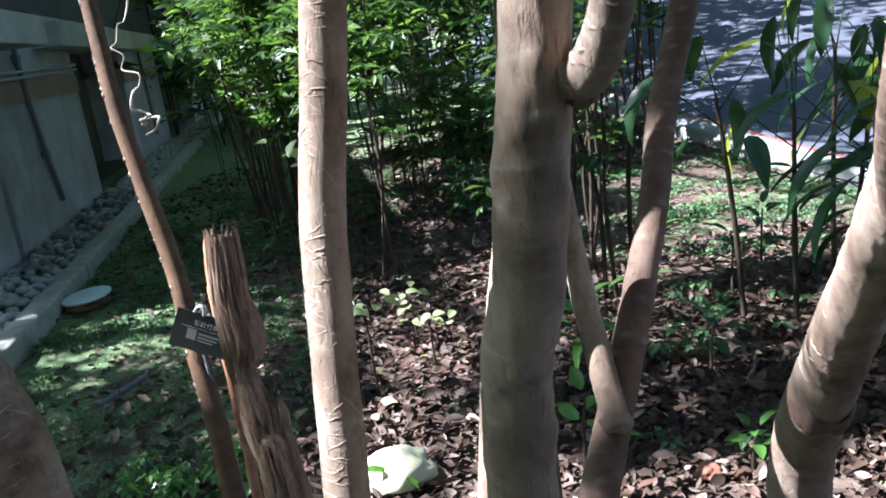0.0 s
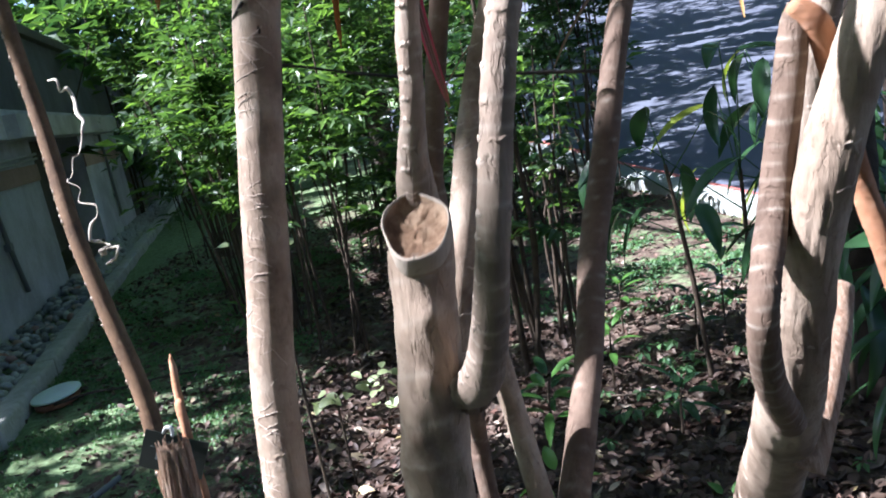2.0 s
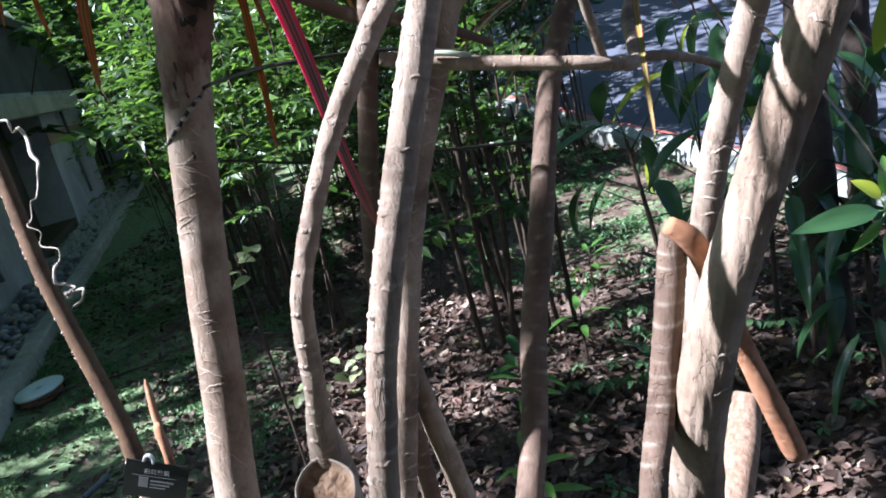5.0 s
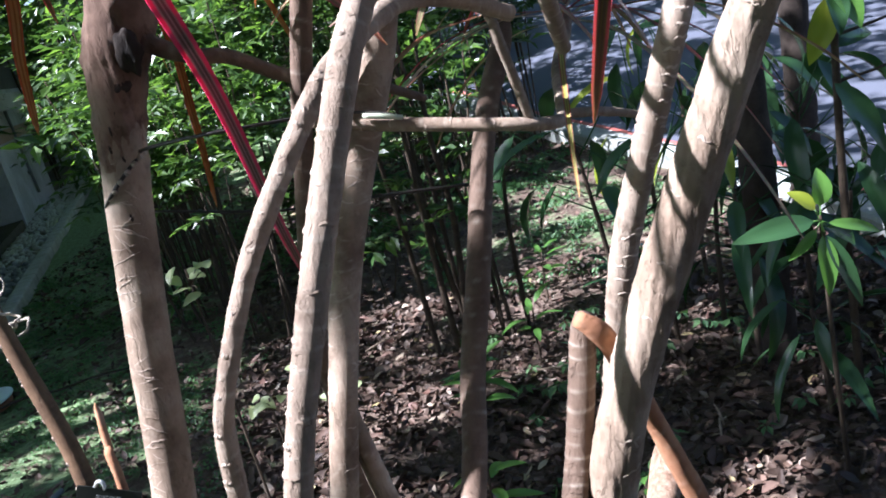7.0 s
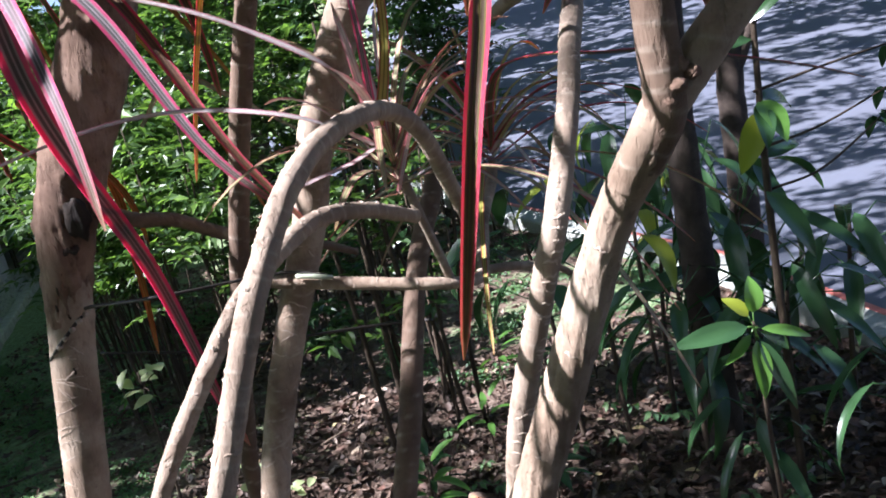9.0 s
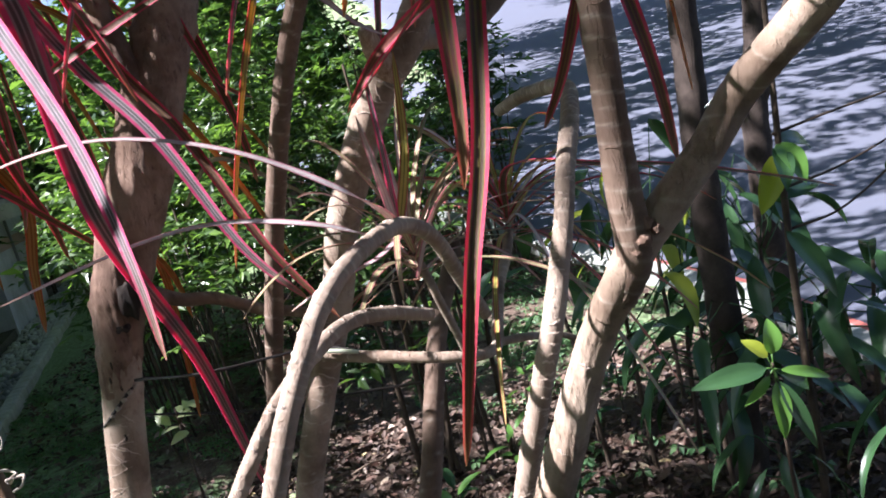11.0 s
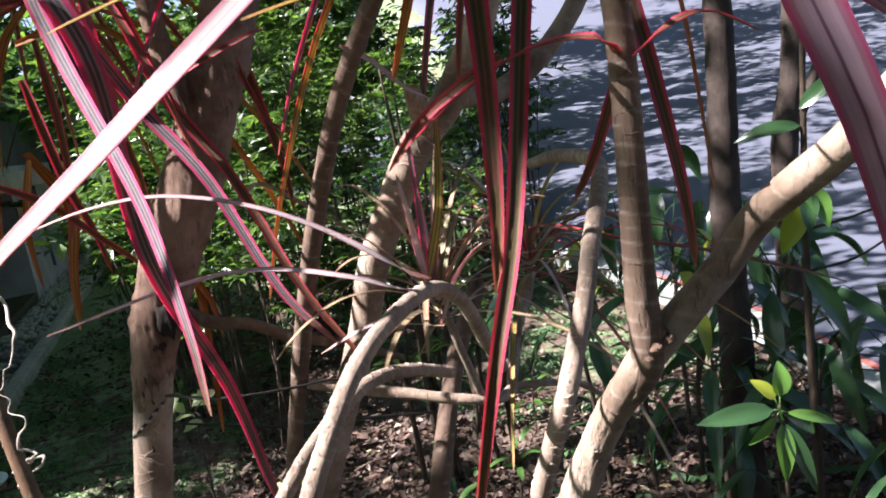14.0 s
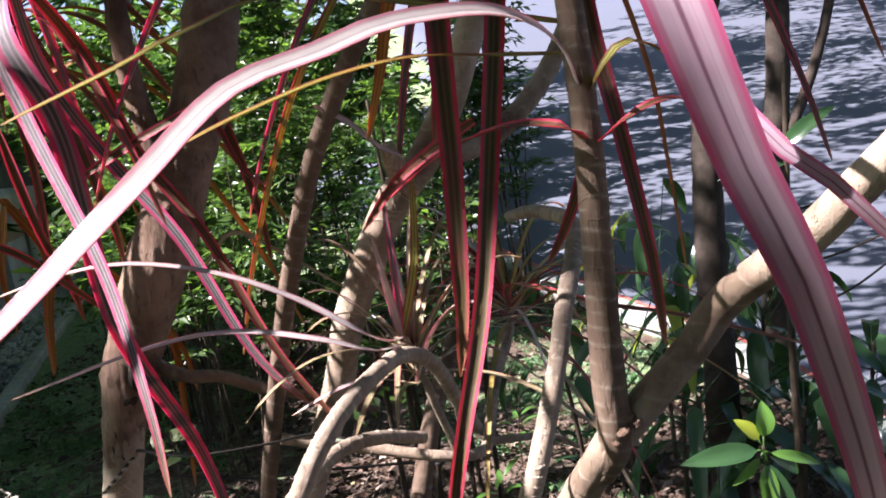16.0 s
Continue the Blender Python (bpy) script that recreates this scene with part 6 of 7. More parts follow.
def broad_plant(base, height, n, length, width, seed, mat, label, stem_r=0.010, lean=(0.0, 0.0), petiole=0.18, top=0.35, droop=0.7, mats=None, sector=None, rise=0.5, name="broadleaf_plant", group="broad-leaved plants", hang=0.0):
    """A cane with long-stalked lance leaves round its upper part."""
    r = np.random.default_rng(seed)
    b = Vector((base[0], base[1], float(ground_z(base[0], base[1]))))
    th = thing(name, b, label, "plant", group)
    tipv = b + Vector((lean[0], lean[1], height))
    mid = b + Vector((lean[0] * 0.35, lean[1] * 0.35, height * 0.5))
    v, f, uv, rd = tube([(b.x, b.y, b.z - 0.03, stem_r), (*mid, stem_r * 0.9), (*tipv, stem_r * 0.6)], 10, 0.02, 0.03, 0.0008, False, 0.03, seed)
    part("stem", v, f, CANE, th, "slim grey-brown cane", uv=uv, ridge=rd)
    for k in range(n):
        az = k * 2.399963 + r.uniform(-0.3, 0.3)
        if sector and not sector(az % 6.2832):
            continue
        u = k / max(1, n - 1)
        p = mid.lerp(tipv, 1 - 2 * top * (1 - u)) if top < 0.5 else mid.lerp(tipv, u)
        el = rise * (0.3 + 1.1 * u) + r.uniform(-0.2, 0.2)
        d = Vector((math.cos(az) * math.cos(el), math.sin(az) * math.cos(el), math.sin(el)))
        q = p + d * petiole * r.uniform(0.7, 1.2)
        L = length * r.uniform(0.7, 1.2)
        if petiole > 0.03:
            v, f, uv, rd = tube([(*p, 0.0035), (*(p.lerp(q, 0.5) - Vector((0, 0, 0.004))), 0.0028), (*q, 0.0022)], 6, 0.05)
            part("leaf_stalk", v, f, mat, th, uv=uv)
        fall = Vector((math.cos(az) * (1 - 0.45 * hang), math.sin(az) * (1 - 0.45 * hang), -hang * r.uniform(-0.3, 1.5))) if hang else d - Vector((0, 0, 0.15))
        v, f = blade(q - d * 0.002, fall, (r.normal(0, 0.2), r.normal(0, 0.2), 1.0), L, width * r.uniform(0.75, 1.2), droop * r.uniform(0.5, 1.3), 0.25, 0.04)
        m = mats[int(r.integers(len(mats)))] if mats else mat
        part("leaf", v, f, m, th)
    return th


_ti = "tall green cordyline with long-stalked drooping leaves"
_dk = [BROAD_DARK] * 7 + [BROAD_YELLOW]
for bx, by, h, n, L, w, sd, lean, pet, rise in (
        (0.93, 3.12, 0.86, 7, 0.27, 0.070, 3, (-0.06, 0.0), 0.30, 0.8), (1.10, 3.05, 0.80, 9, 0.28, 0.070, 4, (0.02, 0.0), 0.44, 1.0),
        (1.42, 3.5, 0.95, 10, 0.30, 0.07, 5, (0.05, 0.05), 0.40, 0.9), (1.62, 2.95, 0.82, 18, 0.38, 0.078, 6, (0.05, 0.0), 0.24, 0.7),
        (1.50, 2.45, 0.62, 16, 0.33, 0.058, 7, (0.05, 0.0), 0.16, 0.5), (1.88, 2.7, 0.70, 16, 0.35, 0.06, 8, (0.08, 0.0), 0.18, 0.5),
        (1.25, 2.62, 0.66, 20, 0.34, 0.066, 9, (0.0, 0.0), 0.16, 0.5), (1.78, 3.9, 0.9, 14, 0.34, 0.072, 10, (0.0, 0.0), 0.22, 0.7),
        (1.66, 2.15, 0.45, 11, 0.30, 0.042, 31, (0.05, 0.0), 0.12, 0.45), (1.30, 2.25, 0.34, 10, 0.28, 0.038, 32, (0.0, 0.05), 0.10, 0.4),
        (1.30, 3.05, 0.72, 8, 0.30, 0.066, 33, (0.08, 0.0), 0.36, 0.8), (1.65, 3.4, 0.9, 14, 0.34, 0.07, 34, (0.1, 0.0), 0.22, 0.8)):
    broad_plant((bx, by), h, n, L, w, sd, BROAD_DARK, _ti, 0.011, lean, pet, 0.38, 0.7, _dk if by > 2.9 else None, rise=rise, hang=0.55 if by > 2.9 else 0.35)
# the bright sunlit whorl
whorl = broad_plant((1.18, 1.97), 0.80, 0, 0.19, 0.034, 11, BROAD_LIGHT, "low plant with a bright sunlit whorl of leaves", 0.007, (-0.045, -0.12))
_ws, _wc = 0.78, Vector((1.135, 1.85, 0.785))
for dx, dy, dz, L, w, d, m in ((-1, -0.1, 0.12, 0.26, 0.055, 0.35, BROAD_DARK), (-0.75, -0.35, -0.42, 0.13, 0.026, 0.5, BROAD_LIGHT), (-0.12, -0.35, -0.95, 0.19, 0.052, 0.15, BROAD_LIGHT), (0.18, -0.1, 1.0, 0.12, 0.050, 0.5, BROAD_LIGHT), (0.95, -0.2, -0.25, 0.20, 0.028, 0.5, BROAD_LIGHT), (0.30, -0.35, -1.0, 0.26, 0.045, 0.2, BROAD_DARK), (-0.45, 0.3, 0.75, 0.10, 0.040, 0.4, BROAD_YELLOW), (0.85, 0.3, -0.55, 0.24, 0.04, 0.4, BROAD_DARK)):
    _q = _wc + Vector((dx, dy * 0.5, dz)).normalized() * 0.018 + Vector((0, 0, 0.02 * dz))
    v, f, uv, rd = tube([(*_wc, 0.0022), (*_q, 0.0018)], 6, 0.01)
    part("leaf_stalk", v, f, BROAD_MID, whorl, uv=uv)
    v, f = blade(_q, (dx, dy, dz), (0.15 - dx * 0.35, -0.85, 0.45 + 0.2 * abs(dx)), L * _ws, w, d, 0.3, 0.05)
    part("leaf", v, f, m, whorl, "bright green leaf" if m is BROAD_LIGHT else "")
# slim stem with big glossy leaves and twigs reaching over the road
tall = broad_plant((1.42, 2.30), 1.75, 0, 0.2, 0.05, 12, BROAD_DARK, "slim upright sapling with glossy leaves and thin twigs", 0.013, (0.12, 0.02))
for q, dx, dy, dz, L, w, m in (((1.49, 2.31, 1.24), -0.5, -0.25, -0.75, 0.20, 0.075, BROAD_YELLOW), ((1.49, 2.31, 1.26), -0.2, -0.6, -0.3, 0.17, 0.06, BROAD_DARK), ((1.49, 2.31, 1.27), 0.1, -0.8, -0.5, 0.16, 0.075, BROAD_LIGHT), ((1.49, 2.31, 1.28), 0.7, 0.2, -0.1, 0.2, 0.06, BROAD_DARK), ((1.46, 2.3, 1.0), 0.3, -0.8, -0.7, 0.25, 0.07, BROAD_DARK), ((1.47, 2.3, 1.1), 0.8, 0.3, 0.2, 0.25, 0.06, BROAD_DARK), ((1.5, 2.31, 1.45), -0.8, 0.1, 0.1, 0.2, 0.05, BROAD_DARK), ((1.5, 2.31, 1.5), 0.5, -0.3, 0.5, 0.2, 0.05, BROAD_DARK)):
    v, f = blade(q, (dx, dy, dz), (0.0, -0.7, 0.6), L, w, 0.5, 0.3, 0.04)
    part("leaf", v, f, m, tall)
for z, dz, ln in ((1.13, 0.10, 0.55), (1.0, 0.16, 0.5), (1.3, 0.04, 0.6)):
    pts = [(1.48, 2.31, z, 0.005), (1.48 + ln * 0.4, 2.33, z + 0.02, 0.004), (1.48 + ln, 2.36, z + dz, 0.003)]
    v, f, uv, rd = tube(pts, 8, 0.03)
    part("twig", v, f, CANE, tall, uv=uv)
    for j in range(8):
        a = j * 2.4
        q = Vector((1.48 + ln * (0.75 + 0.035 * j), 2.35, z + dz * (0.75 + 0.035 * j)))
        v, f = blade(q, (0.5 + 0.5 * math.cos(a), math.sin(a), -0.6 + 0.3 * math.cos(2 * a)), (0, -0.4, 0.9), 0.09, 0.032, 0.4, 0.3)
        part("leaf", v, f, BROAD_DARK, tall)


def tree(name, pts, label, seed, sides=18, extra=()):
    th = thing(name, pts[0][:3], label, "tree", "street trees")
    v, f, uv, rd = tube(pts, sides, 0.03, 0.05, 0.002, True, 0.06, seed)
    part("trunk", v, f, BARK_DARK, th, uv=uv, ridge=rd)
    for e in extra:
        v, f, uv, rd = tube(e, 12, 0.04, 0.05, 0.001, False, 0.05, seed + 1)
        part("limb", v, f, BARK_DARK, th, uv=uv, ridge=rd)
    return th


small_1 = tree("small_tree", [(1.36, 2.72, -0.05, 0.075), (1.38, 2.73, 0.5, 0.062), (1.42, 2.75, 1.2, 0.055), (1.47, 2.75, 1.8, 0.050), (1.55, 2.75, 3.2, 0.045), (1.6, 2.7, 4.6, 0.03)], "dark-barked small tree at the edge of the road", 50, 18, [[(1.47, 2.75, 1.85, 0.03), (1.7, 2.8, 2.4, 0.025), (2.0, 2.9, 3.2, 0.02)]])
small_2 = tree("small_tree", [(2.26, 4.15, -0.05, 0.085), (2.32, 4.18, 0.7, 0.075), (2.36, 4.2, 1.2, 0.07), (2.47, 4.2, 1.75, 0.062), (2.6, 4.2, 3.4, 0.05), (2.6, 4.2, 5.0, 0.03)], "dark-barked small tree beside the curb", 51, 18, [[(2.34, 4.19, 1.12, 0.035), (2.48, 4.15, 1.4, 0.03), (2.72, 4.1, 2.0, 0.025), (3.0, 4.1, 3.2, 0.02)]])


# openings cut in the added crowns, as (x, y, z, half width, half depth) of the spot that the sun is to reach through
# them
def in_gap(p, gaps, u):
    if u >= 0.992:
        return False
    g = np.asarray(gaps)
    k = (p[2] - g[:, 2]) / _to_sun.z
    return bool(np.any((np.abs(p[0] - k * _to_sun.x - g[:, 0]) < g[:, 3] + 0.05) & (np.abs(p[1] - k * _to_sun.y - g[:, 1]) < g[:, 4] + 0.05)))


# ---- trees overhead: unseen crowns, added to dapple the light ----
def shade_tree(base, height, crown_c, crown_r, n, size, seed, label, gaps=(), th=None):
    r = np.random.default_rng(seed)
    b = Vector((base[0], base[1], float(ground_z(base[0], base[1]))))
    cc = Vector(crown_c)
    own = th is None
    if own:
        th = thing("tree", b, label, "tree", "shade trees")
        v, f, uv, rd = tube([(b.x, b.y, b.z - 0.1, 0.22), (b.x * 0.9 + cc.x * 0.1, b.y * 0.9 + cc.y * 0.1, height * 0.4, 0.17), (b.x * 0.5 + cc.x * 0.5, b.y * 0.5 + cc.y * 0.5, height * 0.75, 0.12), (cc.x, cc.y, height, 0.05)], 14, 0.15, 0.1, 0.004, True, 0.08, seed)
        part("trunk", v, f, BARK_DARK, th, uv=uv, ridge=rd)
    limbs = []
    for k in range(12):
        az = k * 2.4 + r.uniform(-0.3, 0.3)
        q = Vector((cc.x + crown_r[0] * 0.75 * math.cos(az) * r.uniform(0.5, 1), cc.y + crown_r[1] * 0.75 * math.sin(az) * r.uniform(0.5, 1), cc.z + crown_r[2] * r.uniform(-0.5, 0.7)))
        s = Vector((b.x * 0.5 + cc.x * 0.5, b.y * 0.5 + cc.y * 0.5, height * 0.72)) if own else Vector((base[0], base[1], height * 0.8))
        if any(in_gap(s.lerp(q, w) + Vector((0, 0, 0.6 * w * (1 - w))), gaps[:15], 0.0) for w in (0.1, 0.2, 0.3, 0.4, 0.5, 0.6, 0.7, 0.8, 0.9, 1.0)):
            limbs.append((s, q))
            continue
        v, f, uv, rd = tube([(*s, 0.07 if own else 0.03), (*(s.lerp(q, 0.5) + Vector((0, 0, 0.15))), 0.04), (*q, 0.012)], 8, 0.25, 0, 0, False, 0.05, k)
        part("limb", v, f, BARK_DARK, th, uv=uv)
        limbs.append((s, q))
    # clumps of leaves round the limbs, with gaps between them
    C = []
    while len(C) < n:
        s, q = limbs[int(r.integers(len(limbs)))]
        c = np.array(s.lerp(q, r.uniform(0.35, 1.15))) + r.normal(0, 1, 3) * np.array([0.55, 0.55, 0.28]) * crown_r[0] / 3.5
        m = int(r.integers(12, 30))
        pts = c + r.normal(0, 1, (m, 3)) * np.array([0.24, 0.24, 0.12])
        for p in pts:
            if p[2] < cc.z - crown_r[2] * 1.2 or in_gap(p, gaps, r.uniform()):
                continue
            C.append(p)
    C = np.array(C[:n])
    v, f = leaf_cloud(C, r.normal(0, 0.5, (n, 3)) + np.array([0, 0, 1.0]), r.normal(0, 1, (n, 3)), size, 0.5, r)
    part("crown", v, f, CANOPY_LEAF, th, "added leafy crown with gaps cut for sun", smooth=False)
    return th


GAPS = ((0.19, 0.34, 1.45, 0.27, 0.15), (0.22, 0.40, 1.45, 0.16, 0.12), (-0.1, 0.53, 1.45, 0.10, 0.08), (0.365, 0.355, 1.55, 0.09, 0.07), (0.46, 0.33, 1.6, 0.04, 0.05), (0.55, 0.27, 1.6, 0.04, 0.03), (-0.70, 0.625, 1.45, 0.12, 0.09), (-0.57, 0.662, 1.45, 0.12, 0.09), (-0.45, 0.695, 1.45, 0.12, 0.09), (-0.33, 0.73, 1.45, 0.12, 0.09), (-0.22, 0.765, 1.45, 0.07, 0.06), (-0.55, 0.55, 1.45, 0.10, 0.08), (0.45, 0.11, 1.70, 0.4, 0.17), (-0.62, 1.75, 1.2, 0.6, 0.22), (0.40, 0.70, 1.45, 0.2, 0.13), (-1.8, 8.6, 2.6, 0.8, 0.6), (1.15, 4.15, 0.0, 0.6, 0.35), (1.0, 5.6, 0.0, 0.5, 0.35), (-0.36, 2.2, 0.05, 0.32, 0.30), (0.85, 4.9, 0.0, 0.45, 0.6), (1.14, 1.85, 0.8, 0.24, 0.22), (-0.2, 3.1, 0.0, 0.3, 0.2))
_gr = np.random.default_rng(9)
# many small openings, placed for flecks of sun on the litter, the moss and the shrubs
GAPS += tuple((_gr.uniform(-0.6, 1.5), _gr.uniform(2.9, 6.2), 0.0, _gr.uniform(0.0, 0.08), _gr.uniform(0.0, 0.08)) for _ in range(50))
GAPS += tuple((_gr.uniform(0.3, 2.2), _gr.uniform(4.2, 6.6), 0.0, _gr.uniform(0.08, 0.28), _gr.uniform(0.05, 0.14)) for _ in range(44))
GAPS += tuple((_gr.uniform(-2.4, 0.2), _gr.uniform(4.4, 8.5), _gr.uniform(1.4, 2.6), _gr.uniform(0.06, 0.20), _gr.uniform(0.06, 0.18)) for _ in range(20))
GAPS += tuple((_gr.uniform(-1.2, 0.8), _gr.uniform(4.6, 8.2), 0.0, _gr.uniform(0.04, 0.14), _gr.uniform(0.04, 0.12)) for _ in range(60))
GAPS += tuple((_gr.uniform(2.4, 9.0), _gr.uniform(4.0, 15.0), 0.1, _gr.uniform(0.3, 1.0), _gr.uniform(0.05, 0.14)) for _ in range(34))
GAPS += tuple((_gr.uniform(-2.9, -1.2), _gr.uniform(4.6, 8.0), 0.0, _gr.uniform(0.04, 0.16), _gr.uniform(0.04, 0.13)) for _ in range(44))
GAPS += ((0.67, 5.46, 0.0, 0.30, 0.25), (0.95, 5.8, 0.1, 0.30, 0.20), (1.11, 5.0, 0.0, 0.35, 0.20), (1.40, 4.8, 0.0, 0.30, 0.20), (1.58, 4.3, 0.0, 0.25, 0.15), (-0.5, 5.0, 0.0, 0.22, 0.16), (-0.2, 7.4, 0.1, 0.3, 0.3), (-0.39, 2.6, 0.0, 0.2, 0.15), (0.06, 4.5, 0.0, 0.2, 0.14), (0.35, 7.5, 0.15, 0.3, 0.3), (1.89, 4.64, 0.0, 0.2, 0.15))
GAPS += tuple((_gr.uniform(-1.9, -0.5), _gr.uniform(3.4, 7.5), 0.0, _gr.uniform(0.06, 0.20), _gr.uniform(0.05, 0.14)) for _ in range(30))
GAPS += ((-1.0, 8.3, 2.8, 0.8, 0.7), (-0.35, 4.6, 1.75, 0.22, 0.16), (1.05, 5.3, 0.0, 0.6, 0.45), (0.075, 0.35, 1.27, 0.09, 0.09), (0.20, 0.835, 1.45, 0.15, 0.09), (0.03, 0.50, 1.72, 0.16, 0.12), (-1.9, 7.2, 2.2, 0.35, 0.35), (-1.2, 5.9, 2.4, 0.45, 0.45), (-0.3, 6.1, 2.3, 0.40, 0.35), (0.33, 0.40, 1.47, 0.12, 0.09), (0.35, 4.9, 0.0, 0.4, 0.4), (0.3, 5.9, 0.1, 0.4, 0.4), (0.1, 4.2, 0.0, 0.3, 0.2))
GAPS += tuple((_gr.uniform(-2.3, -1.0), _gr.uniform(2.6, 4.8), 0.0, _gr.uniform(0.02, 0.10), _gr.uniform(0.02, 0.08)) for _ in range(22))
GAPS += tuple((_gr.uniform(-2.0, 0.4), _gr.uniform(6.2, 9.2), _gr.uniform(1.7, 2.9), _gr.uniform(0.12, 0.34), _gr.uniform(0.12, 0.30)) for _ in range(18))
GAPS = np.array(GAPS)
shade_tree((-4.9, -2.6), 6.0, (-4.4, 0.9, 5.6), (3.4, 3.4, 0.8), 13000, 0.16, 61, "added broad shade tree with an unseen leafy crown", GAPS)
shade_tree((-5.4, 9.5), 6.4, (-3.4, 6.2, 6.0), (4.0, 4.0, 1.0), 5200, 0.16, 62, "added broad shade tree behind the wall", GAPS)
shade_tree((2.0, -3.2), 6.0, (0.8, -0.8, 5.8), (3.4, 3.2, 0.8), 9000, 0.15, 63, "added shade tree at the roadside", GAPS)
shade_tree((16.5, 9.0), 6.6, (4.4, 8.5, 6.4), (5.0, 5.0, 1.0), 11000, 0.22, 64, "added shade tree over the road", GAPS)
shade_tree((-1.0, 14.5), 7.0, (-0.5, 12.0, 6.4), (4.8, 4.2, 1.1), 9500, 0.2, 65, "added shade tree beyond the shrubs", GAPS)

shade_tree((-7.6, 3.4), 6.0, (-6.3, 3.2, 5.5), (2.8, 2.8, 0.8), 2000, 0.16, 66, "added shade tree behind the wall", GAPS)
shade_tree((17.0, 15.0), 7.0, (10.0, 14.5, 6.8), (5.0, 5.0, 1.2), 7000, 0.26, 69, "added shade tree over the road", GAPS)
shade_tree((-2.5, 20.0), 7.5, (3.5, 17.5, 7.2), (5.0, 5.0, 1.2), 7000, 0.26, 70, "added shade tree over the road", GAPS)
shade_tree((18.0, 25.0), 8.0, (10.0, 24.0, 7.4), (6.0, 6.0, 1.3), 7000, 0.3, 71, "added shade tree over the road", GAPS)
# unseen crowns added on the two small trees for more shade
shade_tree((2.6, 4.2), 5.4, (0.7, 5.2, 5.9), (3.4, 3.4, 0.8), 4200, 0.16, 67, "", GAPS, small_2)
shade_tree((1.6, 2.7), 5.2, (1.2, 2.2, 5.6), (2.4, 2.4, 0.7), 2600, 0.15, 68, "", GAPS, small_1)

# unseen trees and bushes behind the path, added to block sky light from there
shade_tree((-1.5, -6.5), 6.5, (-2.0, -5.0, 5.2), (4.0, 3.4, 1.6), 13000, 0.3, 72, "added dense shade tree behind the path", GAPS)
shade_tree((3.5, -6.0), 6.5, (3.0, -4.6, 5.2), (3.8, 3.2, 1.6), 13000, 0.3, 73, "added dense shade tree behind the path", GAPS)
shade_tree((-7.5, -5.0), 6.5, (-7.0, -3.4, 5.2), (3.6, 3.2, 1.6), 10000, 0.3, 74, "added dense shade tree behind the path", GAPS)
for i, (x, y) in enumerate(((-5.5, -3.6), (-3.6, -4.2), (-1.8, -4.4), (0.0, -4.6), (1.8, -4.4), (3.6, -4.2), (5.4, -3.6))):
    shrub((x, y), 9, 3.6, 1.3, 1900, 0.26, 100 + i, SHRUB_DARK, 0.06, "added tall bush with dark green leaves", 0.02, 0.55, "bushes behind the path")

# hedges and trees that close the view along the road
_hedge = [(-9.5, 22.0, 2.2), (-6.8, 25.0, 2.2), (-11.5, 27.0, 2.4), (-10.0, 8.6, 1.9), (-10.4, 11.8, 2.0), (-9.8, 5.6, 1.8), (-6.8, 7.0, 1.15), (-7.0, 9.6, 1.2), (-7.4, 4.4, 1.1), (-9.5, 12.5, 1.25), (-10.5, 15.0, 1.6), (-8.5, 16.0, 1.6), (-6.2, 11.5, 1.1), (-5.5, 15.0, 1.3), (-4.0, 14.0, 1.2), (-2.4, 14.6, 1.3), (-0.9, 15.0, 1.3), (-6.5, 18.0, 1.6), (-3.0, 18.0, 1.6), (-3.5, 22.0, 1.8), (-3.0, 28.0, 2.0), (17.0, 22.0, 1.8), (16.5, 16.0, 1.6), (16.0, 11.0, 1.5), (15.6, 6.0, 1.4), (15.4, 1.0, 1.3), (18.0, 30.0, 2.2), (-8.0, 63.0, 2.8), (-3.0, 63.5, 2.8), (2.0, 63.0, 2.8), (7.0, 63.5, 2.8), (12.0, 63.0, 2.8)]
for i, (x, y, s) in enumerate(_hedge):
    shrub((x, y), 9, 3.4 * s, 1.4 * s, 1700, 0.20 * s, 70 + i, SHRUB_DARK if i > 21 or i < 12 else SHRUB_LEAF, 0.10, "far hedge bush with dark green leaves", 0.02, 0.55, "hedge bushes")

# ---- things lying on the ground ----
lid = thing("round_lid", (-2.37, 4.55, 0.02), "pale mint round plastic lid lying on the moss", "lid")


def disc(c, r, z0, z1, tilt, parent, name, mat, label, rim=0.006):
    prof = [(0.02, z1 - 0.001), (r * 0.8, z1), (r - rim, z1), (r, z1 - rim * 0.6), (r, z0 + rim * 0.4), (r - rim, z0), (0.02, z0)]
    n = 40
    q = Euler((radians(tilt[0]), radians(tilt[1]), 0)).to_matrix()
    v = [tuple(Vector(c) + q @ Vector((p * math.cos(a), p * math.sin(a), z))) for p, z in prof for a in np.linspace(0, 2 * math.pi, n, endpoint=False)]
    f = [(i * n + j, i * n + (j + 1) % n, (i + 1) * n + (j + 1) % n, (i + 1) * n + j) for i in range(len(prof) - 1) for j in range(n)]
    part(name, v, [tuple(reversed(t)) for t in f], mat, parent, label)


